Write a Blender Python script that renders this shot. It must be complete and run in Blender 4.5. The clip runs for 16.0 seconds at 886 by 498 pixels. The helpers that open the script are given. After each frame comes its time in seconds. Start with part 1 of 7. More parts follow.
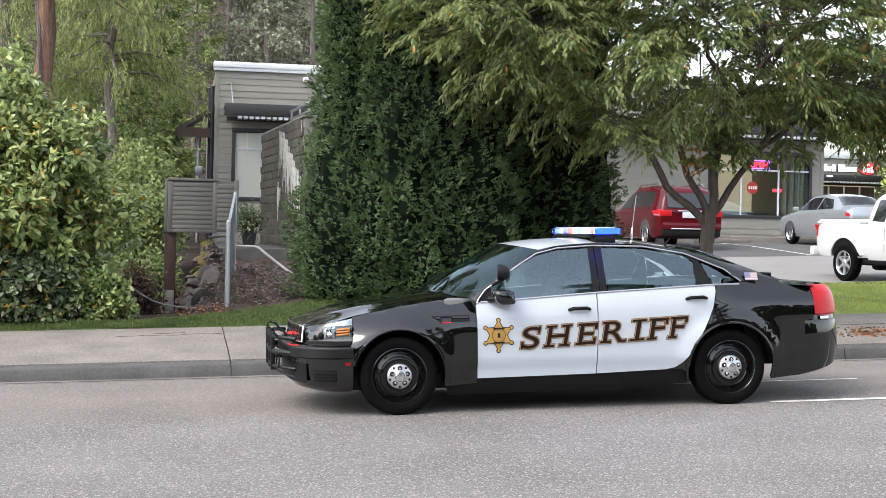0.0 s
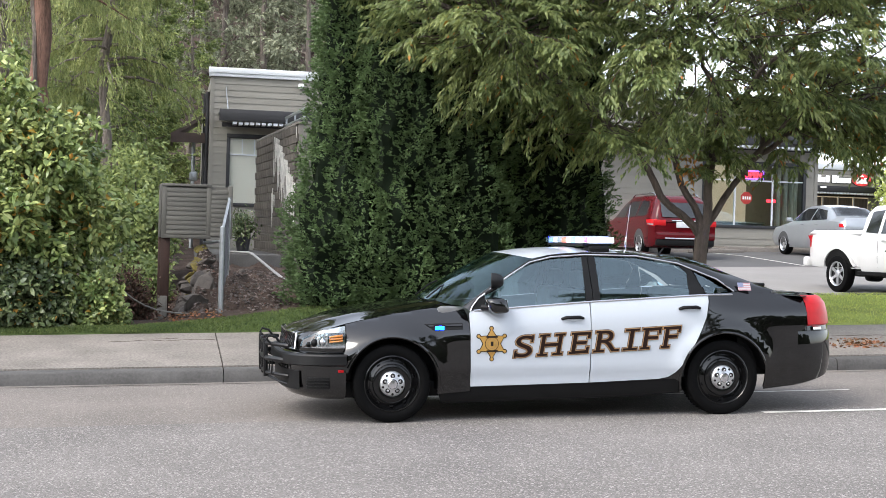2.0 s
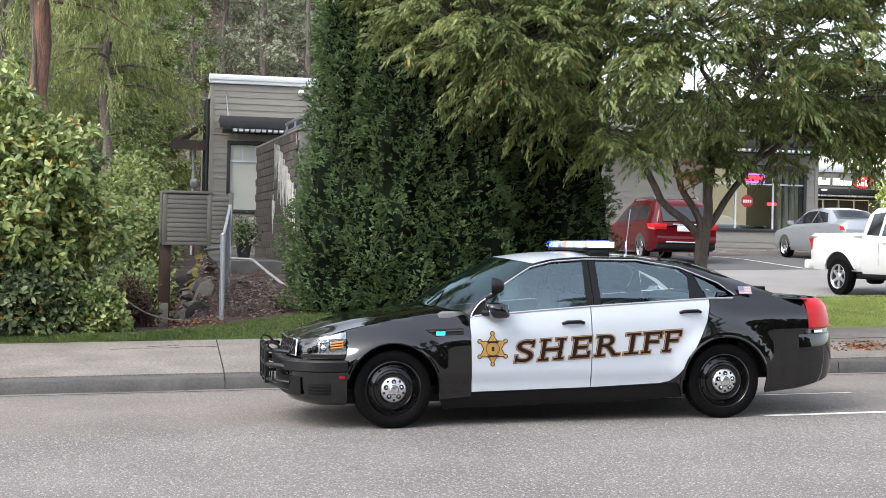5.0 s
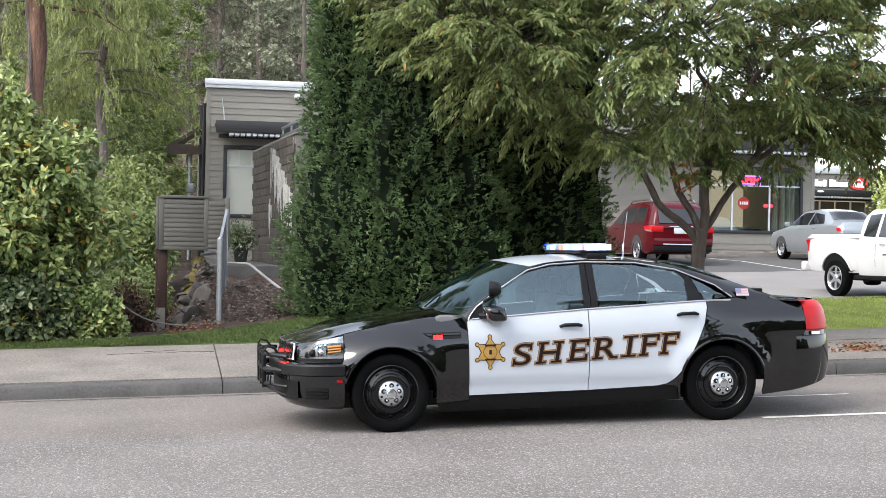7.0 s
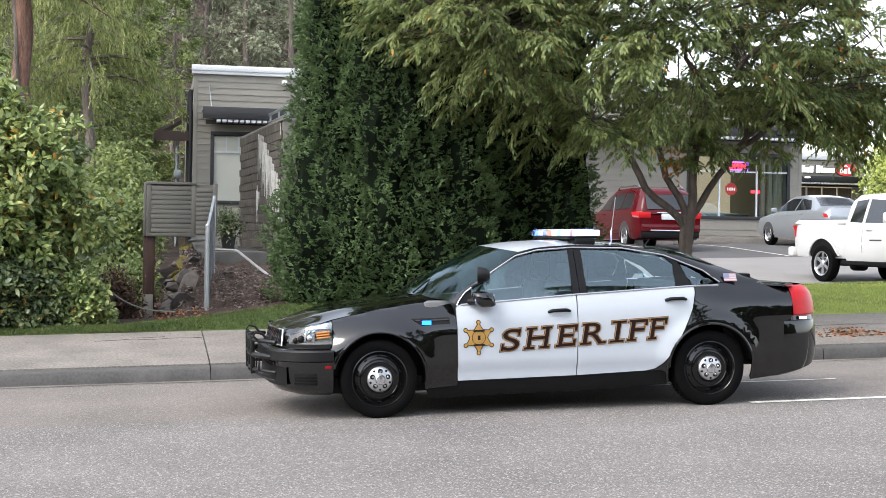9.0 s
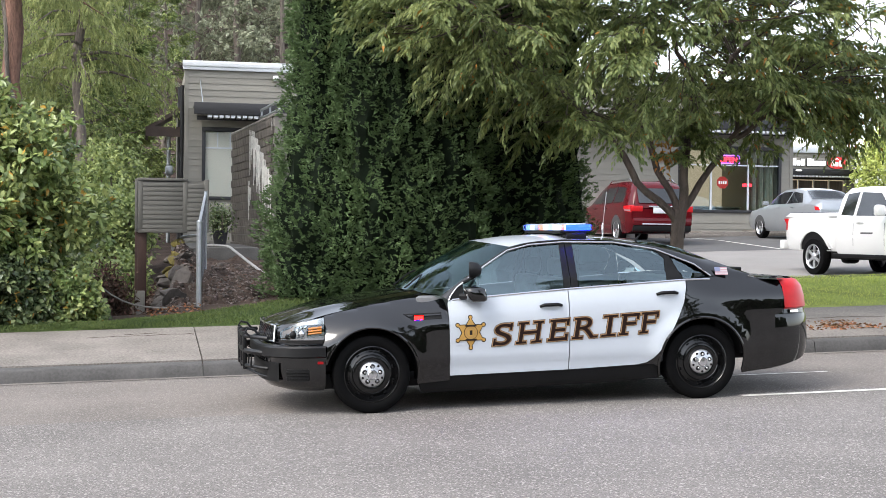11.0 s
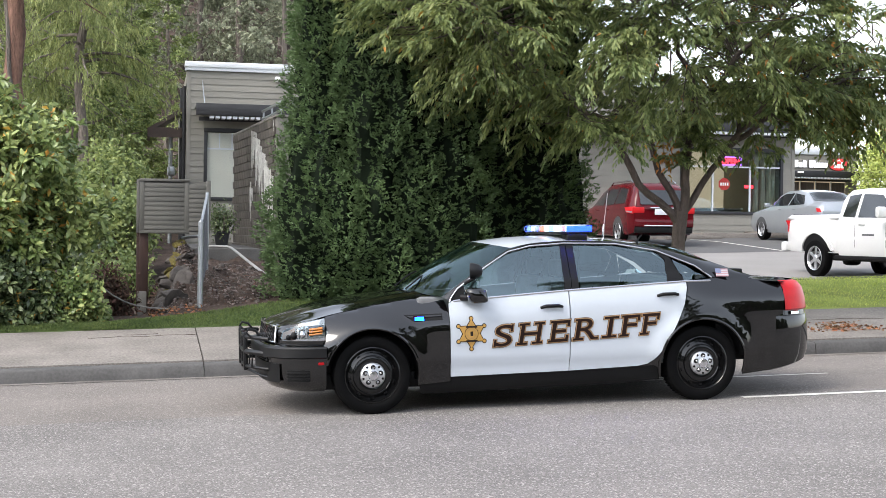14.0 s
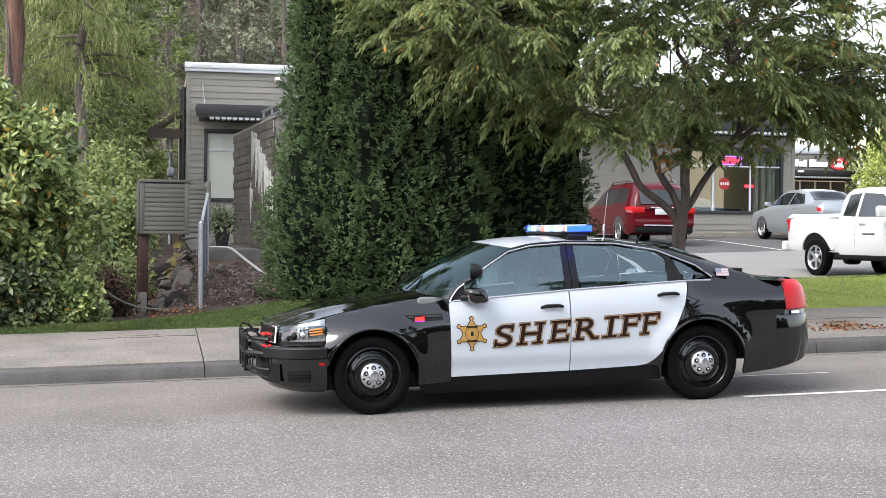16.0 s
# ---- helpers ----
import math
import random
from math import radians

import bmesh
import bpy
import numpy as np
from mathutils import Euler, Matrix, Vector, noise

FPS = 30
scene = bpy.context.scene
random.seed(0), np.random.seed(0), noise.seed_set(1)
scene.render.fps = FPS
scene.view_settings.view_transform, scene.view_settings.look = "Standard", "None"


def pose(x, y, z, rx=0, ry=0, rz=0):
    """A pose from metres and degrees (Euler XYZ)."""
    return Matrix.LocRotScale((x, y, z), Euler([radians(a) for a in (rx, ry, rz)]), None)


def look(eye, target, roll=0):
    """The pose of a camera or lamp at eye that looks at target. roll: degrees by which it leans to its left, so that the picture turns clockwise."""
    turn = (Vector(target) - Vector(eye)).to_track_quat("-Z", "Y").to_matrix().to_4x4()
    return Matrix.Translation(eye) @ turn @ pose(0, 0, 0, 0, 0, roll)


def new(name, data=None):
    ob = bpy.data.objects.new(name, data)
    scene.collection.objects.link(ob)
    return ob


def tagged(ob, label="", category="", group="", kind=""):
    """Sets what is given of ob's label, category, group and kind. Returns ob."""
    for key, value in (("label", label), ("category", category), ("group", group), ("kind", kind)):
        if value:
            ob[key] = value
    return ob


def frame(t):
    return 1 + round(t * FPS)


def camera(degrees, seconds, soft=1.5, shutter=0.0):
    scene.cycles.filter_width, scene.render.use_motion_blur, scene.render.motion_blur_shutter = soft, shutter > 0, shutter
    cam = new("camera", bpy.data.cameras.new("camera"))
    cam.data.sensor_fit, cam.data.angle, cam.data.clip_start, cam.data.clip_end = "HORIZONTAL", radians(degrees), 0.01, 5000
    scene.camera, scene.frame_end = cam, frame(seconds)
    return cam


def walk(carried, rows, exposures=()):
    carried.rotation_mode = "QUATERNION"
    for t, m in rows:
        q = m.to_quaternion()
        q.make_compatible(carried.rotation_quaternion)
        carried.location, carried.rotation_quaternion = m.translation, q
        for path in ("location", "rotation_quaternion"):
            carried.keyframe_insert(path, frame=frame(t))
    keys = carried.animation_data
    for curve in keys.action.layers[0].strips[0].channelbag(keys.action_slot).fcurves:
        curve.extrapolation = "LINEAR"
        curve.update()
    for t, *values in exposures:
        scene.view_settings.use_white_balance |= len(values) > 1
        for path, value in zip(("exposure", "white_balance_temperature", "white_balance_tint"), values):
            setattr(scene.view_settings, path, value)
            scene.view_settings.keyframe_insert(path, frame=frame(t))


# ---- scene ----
cam = camera(35.763, 16.0, soft=0.75)
PATH = [
    (0, pose(-0.007, 0.009, 1.598, 89.335, -1.247, -10.894)),
    (0.5, pose(-0.005, 0.007, 1.599, 89.372, -1.316, -10.981)),
    (1, pose(-0.008, 0.005, 1.599, 89.505, -1.754, -11.004)),
    (1.5, pose(-0.008, 0.005, 1.602, 89.595, -1.714, -11.077)),
    (2, pose(-0.008, 0.006, 1.602, 89.654, -1.731, -11.147)),
    (2.5, pose(-0.005, 0.005, 1.602, 89.691, -1.679, -11.175)),
    (3, pose(-0.006, 0.002, 1.602, 89.704, -1.555, -11.170)),
    (3.5, pose(-0.005, 0.005, 1.600, 89.725, -1.663, -11.140)),
    (4, pose(-0.002, 0.006, 1.606, 89.752, -1.601, -11.118)),
    (6.5, pose(0.001, -0.003, 1.601, 90.011, -1.053, -11.146)),
    (7, pose(-0.000, 0.008, 1.605, 90.013, -1.061, -11.225)),
    (7.5, pose(-0.008, -0.001, 1.604, 90.027, -1.098, -11.389)),
    (8, pose(-0.008, -0.002, 1.602, 89.917, -1.266, -11.523)),
    (8.5, pose(-0.007, 0.007, 1.602, 89.695, -1.163, -11.628)),
    (9, pose(-0.007, 0.010, 1.597, 89.463, -0.978, -11.744)),
    (11.5, pose(-0.002, -0.001, 1.602, 89.241, -0.712, -12.089)),
    (12, pose(-0.002, 0.003, 1.600, 89.258, -0.805, -12.036)),
    (12.5, pose(0.000, 0.000, 1.600, 89.222, -0.800, -11.989)),
    (13, pose(0.003, -0.009, 1.603, 89.221, -0.836, -11.984)),
    (13.5, pose(0.003, -0.012, 1.603, 89.238, -0.718, -12.018)),
    (14, pose(0.005, -0.010, 1.601, 89.291, -0.798, -11.984)),
    (14.5, pose(-0.001, -0.004, 1.601, 89.256, -0.803, -11.985)),
    (15, pose(0.005, -0.006, 1.605, 89.271, -0.725, -11.963)),
    (15.5, pose(0.005, -0.007, 1.607, 89.267, -0.742, -11.942)),
    (16, pose(0.007, -0.008, 1.601, 89.298, -0.651, -11.970)),
]
walk(cam, PATH, exposures=[(0, 1.79), (16, 1.79)])

# ---- world and sun: thin high cloud late in the day, soft light from the street side ----
world = bpy.data.worlds.new("sky")
scene.world = world
world.use_nodes = True
wt = world.node_tree
sky = wt.nodes.new("ShaderNodeTexSky")
sky.sky_type, sky.sun_disc = "NISHITA", False
sky.sun_elevation, sky.sun_rotation = radians(49), radians(245)
sky.air_density, sky.dust_density, sky.ozone_density = 1.0, 2.0, 1.0
pale = wt.nodes.new("ShaderNodeHueSaturation")
pale.inputs["Saturation"].default_value = 0.42
wt.links.new(sky.outputs[0], pale.inputs["Color"])
wt.links.new(pale.outputs[0], wt.nodes["Background"].inputs["Color"])
wt.nodes["Background"].inputs["Strength"].default_value = 0.15
sun = new("sun", bpy.data.lights.new("sun", "SUN"))
sun.data.energy, sun.data.angle, sun.data.color = 0.55, radians(28), (1.0, 0.95, 0.87)
sun.matrix_world = look((-19, -9, 24), (0, 0, 0))


# ---- materials ----
def mat(name, color, rough=0.6, metal=0.0, vary=0.0, scale=8.0, bump=0.0, fine=60.0, second=None, spec=0.5, coat=0.0, coat_ior=1.5,
        grain=0.35, rand=0.0, island=0.0, emit=None, power=0.0, dist=0.01, stretch=(1, 1, 1), trans=0.0):
    m = bpy.data.materials.new(name)
    m.use_nodes = True
    nt = m.node_tree
    b = nt.nodes["Principled BSDF"]
    b.inputs["Roughness"].default_value, b.inputs["Metallic"].default_value = rough, metal
    b.inputs["Specular IOR Level"].default_value, b.inputs["Coat Weight"].default_value = spec, coat
    b.inputs["Coat Roughness"].default_value = 0.03
    b.inputs["Coat IOR"].default_value = coat_ior
    if trans:
        b.inputs["Transmission Weight"].default_value = trans
    col = (*color, 1)
    b.inputs["Base Color"].default_value = col
    if emit:
        b.inputs["Emission Color"].default_value, b.inputs["Emission Strength"].default_value = (*emit, 1), power
    if not (vary or bump or rand or island or second):
        return m
    tc = nt.nodes.new("ShaderNodeTexCoord")
    mp = nt.nodes.new("ShaderNodeMapping")
    mp.inputs["Scale"].default_value = stretch
    nt.links.new(tc.outputs["Object"], mp.inputs["Vector"])

    def noise_tex(s, detail=4.0):
        n = nt.nodes.new("ShaderNodeTexNoise")
        n.inputs["Scale"].default_value, n.inputs["Detail"].default_value = s, detail
        nt.links.new(mp.outputs[0], n.inputs["Vector"])
        return n

    big, small = noise_tex(scale), noise_tex(fine, 3.0)
    ramp = nt.nodes.new("ShaderNodeMapRange")
    ramp.inputs["From Min"].default_value, ramp.inputs["From Max"].default_value = 0.3, 0.7
    add = nt.nodes.new("ShaderNodeMath")
    add.operation = "MULTIPLY_ADD"
    add.inputs[1].default_value = 1 - grain
    half = nt.nodes.new("ShaderNodeMath")
    half.operation = "MULTIPLY"
    half.inputs[1].default_value = grain
    nt.links.new(small.outputs["Fac"], half.inputs[0])
    nt.links.new(big.outputs["Fac"], add.inputs[0])
    nt.links.new(half.outputs[0], add.inputs[2])
    nt.links.new(add.outputs[0], ramp.inputs["Value"])
    mix = nt.nodes.new("ShaderNodeMix")
    mix.data_type = "RGBA"
    hi = second or tuple(min(1, c * (1 + vary)) for c in color)
    lo = color if second else tuple(c * (1 - vary) for c in color)
    mix.inputs["A"].default_value, mix.inputs["B"].default_value = (*lo, 1), (*hi, 1)
    nt.links.new(ramp.outputs[0], mix.inputs["Factor"])
    out = mix.outputs["Result"]
    if rand or island:
        hs = nt.nodes.new("ShaderNodeHueSaturation")
        src = nt.nodes.new("ShaderNodeObjectInfo" if rand else "ShaderNodeNewGeometry")
        pick = src.outputs["Random"] if rand else src.outputs["Random Per Island"]
        amount = rand or island
        mr = nt.nodes.new("ShaderNodeMapRange")
        mr.inputs["To Min"].default_value, mr.inputs["To Max"].default_value = 1 - amount, 1 + amount
        nt.links.new(pick, mr.inputs["Value"])
        nt.links.new(mr.outputs[0], hs.inputs["Value"])
        nt.links.new(out, hs.inputs["Color"])
        out = hs.outputs[0]
        if island:
            mh = nt.nodes.new("ShaderNodeMapRange")
            mh.inputs["To Min"].default_value, mh.inputs["To Max"].default_value = 0.5 + island * 0.045, 0.5 - island * 0.045
            nt.links.new(pick, mh.inputs["Value"])
            nt.links.new(mh.outputs[0], hs.inputs["Hue"])
    nt.links.new(out, b.inputs["Base Color"])
    if bump:
        bp = nt.nodes.new("ShaderNodeBump")
        bp.inputs["Strength"].default_value, bp.inputs["Distance"].default_value = bump, dist
        nt.links.new(small.outputs["Fac"], bp.inputs["Height"])
        nt.links.new(bp.outputs[0], b.inputs["Normal"])
    return m


def leaf_mat(name, color, second, island=0.35, rough=0.5, thin=0.25):
    """Leaves: a glossy front with some light passing through the blade."""
    m = mat(name, color, rough, vary=0.2, scale=1.2, fine=9.0, second=second, island=island, spec=0.35)
    nt = m.node_tree
    b = nt.nodes["Principled BSDF"]
    tr = nt.nodes.new("ShaderNodeBsdfTranslucent")
    mx = nt.nodes.new("ShaderNodeMixShader")
    mx.inputs[0].default_value = thin
    nt.links.new(b.inputs["Base Color"].links[0].from_socket, tr.inputs["Color"])
    nt.links.new(b.outputs[0], mx.inputs[1])
    nt.links.new(tr.outputs[0], mx.inputs[2])
    nt.links.new(mx.outputs[0], nt.nodes["Material Output"].inputs[0])
    return m


def glass_mat(name, tint, clear, rough=0.02, ior=1.6):
    """A pane: part mirror by its angle, part clear, with the tint of the glass."""
    m = bpy.data.materials.new(name)
    m.use_nodes = True
    nt = m.node_tree
    nt.nodes.remove(nt.nodes["Principled BSDF"])
    fr = nt.nodes.new("ShaderNodeFresnel")
    fr.inputs["IOR"].default_value = ior
    tr = nt.nodes.new("ShaderNodeBsdfTransparent")
    tr.inputs["Color"].default_value = (*[c * clear for c in tint], 1)
    gl = nt.nodes.new("ShaderNodeBsdfGlossy")
    gl.inputs["Color"].default_value = (0.74, 0.93, 1.0, 1)
    gl.inputs["Roughness"].default_value = rough
    mx = nt.nodes.new("ShaderNodeMixShader")
    nt.links.new(fr.outputs[0], mx.inputs[0])
    nt.links.new(tr.outputs[0], mx.inputs[1])
    nt.links.new(gl.outputs[0], mx.inputs[2])
    nt.links.new(mx.outputs[0], nt.nodes["Material Output"].inputs[0])
    return m


def asphalt_mat(name, color, speck, vary):
    """Worn asphalt: bitumen in broad stains, with pale and dark stones of about a centimetre showing."""
    m = mat(name, color, 0.85, vary=vary, scale=0.7, fine=70, bump=0.6, dist=0.008, spec=0.3, grain=0.45)
    nt = m.node_tree
    b = nt.nodes["Principled BSDF"]
    base = b.inputs["Base Color"].links[0].from_socket
    tc = nt.nodes.new("ShaderNodeTexCoord")
    for size, lo, hi, tone, amount in ((95.0, 0.8, 0.93, tuple(min(1, c * 2.6) for c in color), speck), (120.0, 0.2, 0.07, tuple(c * 0.25 for c in color), speck * 0.8)):
        vo = nt.nodes.new("ShaderNodeTexVoronoi")
        vo.inputs["Scale"].default_value = size
        nt.links.new(tc.outputs["Object"], vo.inputs["Vector"])
        sep = nt.nodes.new("ShaderNodeSeparateColor")
        nt.links.new(vo.outputs["Color"], sep.inputs[0])
        mr = nt.nodes.new("ShaderNodeMapRange")
        mr.inputs["From Min"].default_value, mr.inputs["From Max"].default_value, mr.inputs["To Max"].default_value = lo, hi, amount
        nt.links.new(sep.outputs[0], mr.inputs["Value"])
        mx = nt.nodes.new("ShaderNodeMix")
        mx.data_type = "RGBA"
        mx.inputs["B"].default_value = (*tone, 1)
        nt.links.new(mr.outputs[0], mx.inputs["Factor"])
        nt.links.new(base, mx.inputs["A"])
        base = mx.outputs["Result"]
    nt.links.new(base, b.inputs["Base Color"])
    return m


M = {
    "asphalt": asphalt_mat("asphalt", (0.158, 0.146, 0.137), 0.8, 0.3),
    "lane": asphalt_mat("lane", (0.166, 0.148, 0.134), 0.5, 0.28),
    "asphalt_dark": mat("asphalt_dark", (0.1, 0.098, 0.097), 0.85, vary=0.2, scale=0.6, fine=40, bump=0.3, spec=0.3),
    "asphalt_far": mat("asphalt_far", (0.225, 0.213, 0.202), 0.9, vary=0.15, scale=0.5, fine=40, bump=0.3, spec=0.25),
    "concrete": mat("concrete", (0.19, 0.171, 0.153), 0.88, vary=0.5, scale=1.3, fine=38, bump=0.6, dist=0.012, rand=0.06, spec=0.25, grain=0.6),
    "kerb": mat("kerb", (0.084, 0.081, 0.078), 0.85, vary=0.35, scale=2.2, fine=35, bump=0.35, rand=0.08, spec=0.3),
    "soil": mat("soil", (0.058, 0.041, 0.033), 0.95, vary=0.7, scale=2.2, fine=26, bump=1.0, dist=0.04, spec=0.2),
    "grass": leaf_mat("grass", (0.05, 0.088, 0.024), (0.135, 0.175, 0.05), 0.45),
    # Dry yellow-green, colour raised further to hold the brighter light out east.
    "grass_dry": leaf_mat("grass_dry", (0.33, 0.42, 0.085), (0.52, 0.56, 0.15), 0.4),
    "turf_dry": mat("turf_dry", (0.28, 0.33, 0.08), 0.9, vary=0.4, scale=1.0, fine=60, bump=0.8, dist=0.03, spec=0.2),
    "turf": mat("turf", (0.06, 0.09, 0.026), 0.9, vary=0.4, scale=1.0, fine=60, bump=0.8, dist=0.03, spec=0.2),
    "line": mat("line", (0.62, 0.6, 0.55), 0.7, vary=0.35, scale=9, fine=70, bump=0.2),
    "siding": mat("siding", (0.24, 0.226, 0.195), 0.7, vary=0.08, scale=0.8, fine=30, bump=0.06, rand=0.05),
    "dark_trim": mat("dark_trim", (0.02, 0.02, 0.023), 0.55, vary=0.2, scale=2, fine=30),
    "pale_metal": mat("pale_metal", (0.62, 0.64, 0.67), 0.45, metal=0.1, vary=0.1, scale=1.5, fine=20),
    "steel": mat("steel", (0.42, 0.44, 0.46), 0.42, metal=0.8, vary=0.2, scale=6, fine=60),
    "black_steel": mat("black_steel", (0.005, 0.005, 0.0055), 0.42, spec=0.35, metal=0.0, vary=0.3, scale=8, fine=80, bump=0.05),
    "white_paint": mat("white_paint", (0.8, 0.8, 0.79), 0.4, vary=0.04, scale=2, fine=20),
    "rust_wood": mat("rust_wood", (0.042, 0.02, 0.015), 0.8, vary=0.4, scale=4, fine=40, bump=0.3, stretch=(4, 4, 0.6)),
    "grey_wood": mat("grey_wood", (0.21, 0.2, 0.18), 0.85, vary=0.25, scale=4, fine=40, bump=0.3, stretch=(4, 4, 0.6)),
    "block": mat("block", (0.07, 0.06, 0.05), 0.9, vary=0.35, scale=3, fine=25, bump=0.9, dist=0.03, rand=0.22),
    "mortar": mat("mortar", (0.16, 0.15, 0.135), 0.95, vary=0.3, scale=4, fine=30, bump=0.4),
    "lime": mat("lime", (0.5, 0.49, 0.46), 0.9, vary=0.4, scale=6, fine=40, bump=0.4),
    # Siding tone darkened: the board's shade is put into its colour.
    "screen_paint": mat("screen_paint", (0.125, 0.12, 0.105), 0.7, vary=0.1, scale=2, fine=30, bump=0.06, rand=0.06),
    "pipe_grey": mat("pipe_grey", (0.26, 0.26, 0.26), 0.55, vary=0.2, scale=3, fine=30),
    "leaf_mould": mat("leaf_mould", (0.07, 0.04, 0.025), 0.95, vary=0.4, scale=8, fine=30, island=0.6),
    "wire_grey": mat("wire_grey", (0.11, 0.115, 0.13), 0.5, metal=0.6, vary=0.2, scale=6, fine=60),
    "bark_dark": mat("bark_dark", (0.085, 0.066, 0.055), 0.9, vary=0.5, scale=5, fine=28, bump=0.9, dist=0.02, stretch=(3, 3, 0.7)),
    "gravel": mat("gravel", (0.125, 0.104, 0.094), 0.9, vary=0.3, scale=5, fine=30, island=0.6),
    "rock": mat("rock", (0.085, 0.073, 0.064), 0.9, vary=0.4, scale=3, fine=20, bump=0.8, dist=0.02, rand=0.25),
    "moss": mat("moss", (0.15, 0.12, 0.025), 0.95, vary=0.4, scale=8, fine=60, bump=0.9, dist=0.02),
    "bark": mat("bark", (0.08, 0.062, 0.05), 0.9, vary=0.45, scale=5, fine=28, bump=0.9, dist=0.02, stretch=(3, 3, 0.7)),
    "bark_grey": mat("bark_grey", (0.15, 0.125, 0.105), 0.9, vary=0.65, scale=4, fine=24, bump=0.9, dist=0.03, stretch=(3, 3, 0.5)),
    "bark_red": mat("bark_red", (0.16, 0.085, 0.06), 0.9, vary=0.75, scale=4, fine=24, bump=0.9, dist=0.03, stretch=(3, 3, 0.5)),
    "thuja": leaf_mat("thuja", (0.049, 0.086, 0.033), (0.145, 0.217, 0.084), 0.22, 0.6, 0.12),
    # Shade inside the hedge, put in as a near-black colour.
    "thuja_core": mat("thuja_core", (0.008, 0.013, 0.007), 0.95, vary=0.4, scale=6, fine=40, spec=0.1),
    "plum_leaf": leaf_mat("plum_leaf", (0.104, 0.152, 0.053), (0.283, 0.323, 0.125), 0.36, 0.4, 0.45),
    "plum_dry": leaf_mat("plum_dry", (0.3, 0.12, 0.03), (0.42, 0.25, 0.05), 0.4, 0.6, 0.3),
    "laurel_leaf": leaf_mat("laurel_leaf", (0.112, 0.185, 0.051), (0.415, 0.464, 0.186), 0.5, 0.25, 0.2),
    "dark_leaf": leaf_mat("dark_leaf", (0.039, 0.069, 0.030), (0.154, 0.186, 0.085), 0.5, 0.25, 0.12),
    "laurel_red": leaf_mat("laurel_red", (0.4, 0.18, 0.04), (0.6, 0.42, 0.07), 0.4, 0.4, 0.22),
    "cedar_leaf": leaf_mat("cedar_leaf", (0.121, 0.171, 0.055), (0.363, 0.382, 0.143), 0.3, 0.6, 0.25),
    "wood_leaf": leaf_mat("wood_leaf", (0.105, 0.157, 0.050), (0.284, 0.333, 0.115), 0.45, 0.5, 0.3),
    "pale_leaf": leaf_mat("pale_leaf", (0.3, 0.38, 0.09), (0.55, 0.6, 0.2), 0.35, 0.5, 0.35),
    # Leaf colour darkened so that the unseen trees reflect dark.
    "shade_leaf": leaf_mat("shade_leaf", (0.035, 0.06, 0.022), (0.09, 0.13, 0.045), 0.45, 0.6, 0.2),
    # Distance haze is put into this paler, greyer leaf colour.
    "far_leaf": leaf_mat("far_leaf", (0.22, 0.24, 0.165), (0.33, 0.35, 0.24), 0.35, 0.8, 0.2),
    "fallen": mat("fallen", (0.22, 0.1, 0.045), 0.9, vary=0.4, scale=8, fine=30, island=0.4),
}


# ---- making things ----
def part(name, bm, material, parent=None, label="", smooth=True):
    """One mesh object under a thing, a part or nothing; bm is a bmesh or ready mesh data."""
    if isinstance(bm, bmesh.types.BMesh):
        me = bpy.data.meshes.new(name)
        bm.normal_update()
        bm.to_mesh(me)
        bm.free()
    else:
        me = bm
    mats = material if isinstance(material, (list, tuple)) else [material]
    if not me.materials:
        for k in mats:
            me.materials.append(M[k] if isinstance(k, str) else k)
    if smooth:
        me.shade_smooth()
        me.set_sharp_from_angle(angle=radians(38))
    ob = new(name, me)
    if parent:
        ob.parent = parent
    if label:
        ob["label"] = label
    return ob


def thing(name, label, category, at=None, group="", kind=""):
    ob = new(name)
    ob.empty_display_size = 0.1
    if at is not None:
        ob.matrix_world = at if isinstance(at, Matrix) else Matrix.Translation(at)
    return tagged(ob, label, category, group, kind)


def box(bm, x0, y0, z0, x1, y1, z1, bevel=0.0, m=None):
    r = bmesh.ops.create_cube(bm, size=1.0, matrix=Matrix.Translation(((x0 + x1) / 2, (y0 + y1) / 2, (z0 + z1) / 2))
                              @ Matrix.Diagonal((abs(x1 - x0), abs(y1 - y0), abs(z1 - z0), 1)))
    vs = r["verts"]
    if bevel:
        es = list({e for v in vs for e in v.link_edges})
        k = bmesh.ops.bevel(bm, geom=es, offset=bevel, segments=2, affect="EDGES", profile=0.5)
        vs = list({v for f in k["faces"] for v in f.verts} | {v for v in vs if v.is_valid})
    if m:
        bmesh.ops.transform(bm, matrix=m, verts=vs)
    return bm


def boxed(*a, bevel=0.0, m=None):
    return box(bmesh.new(), *a, bevel=bevel, m=m)


def tube(bm, pts, radii, seg=10, cap=True):
    """A round bar along a line of points."""
    pts = [Vector(p) for p in pts]
    radii = radii if isinstance(radii, (list, tuple)) else [radii] * len(pts)
    rings, side = [], None
    for i, p in enumerate(pts):
        d = (pts[min(i + 1, len(pts) - 1)] - pts[max(i - 1, 0)]).normalized()
        if side is None:
            side = d.orthogonal().normalized()
        side = (side - d * side.dot(d)).normalized()
        up = d.cross(side)
        rings.append([bm.verts.new(p + radii[i] * (math.cos(k * math.tau / seg) * side + math.sin(k * math.tau / seg) * up)) for k in range(seg)])
    for a, b in zip(rings, rings[1:]):
        for k in range(seg):
            bm.faces.new((a[k], a[(k + 1) % seg], b[(k + 1) % seg], b[k]))
    if cap:
        bm.faces.new(rings[0][::-1])
        bm.faces.new(rings[-1])
    return bm


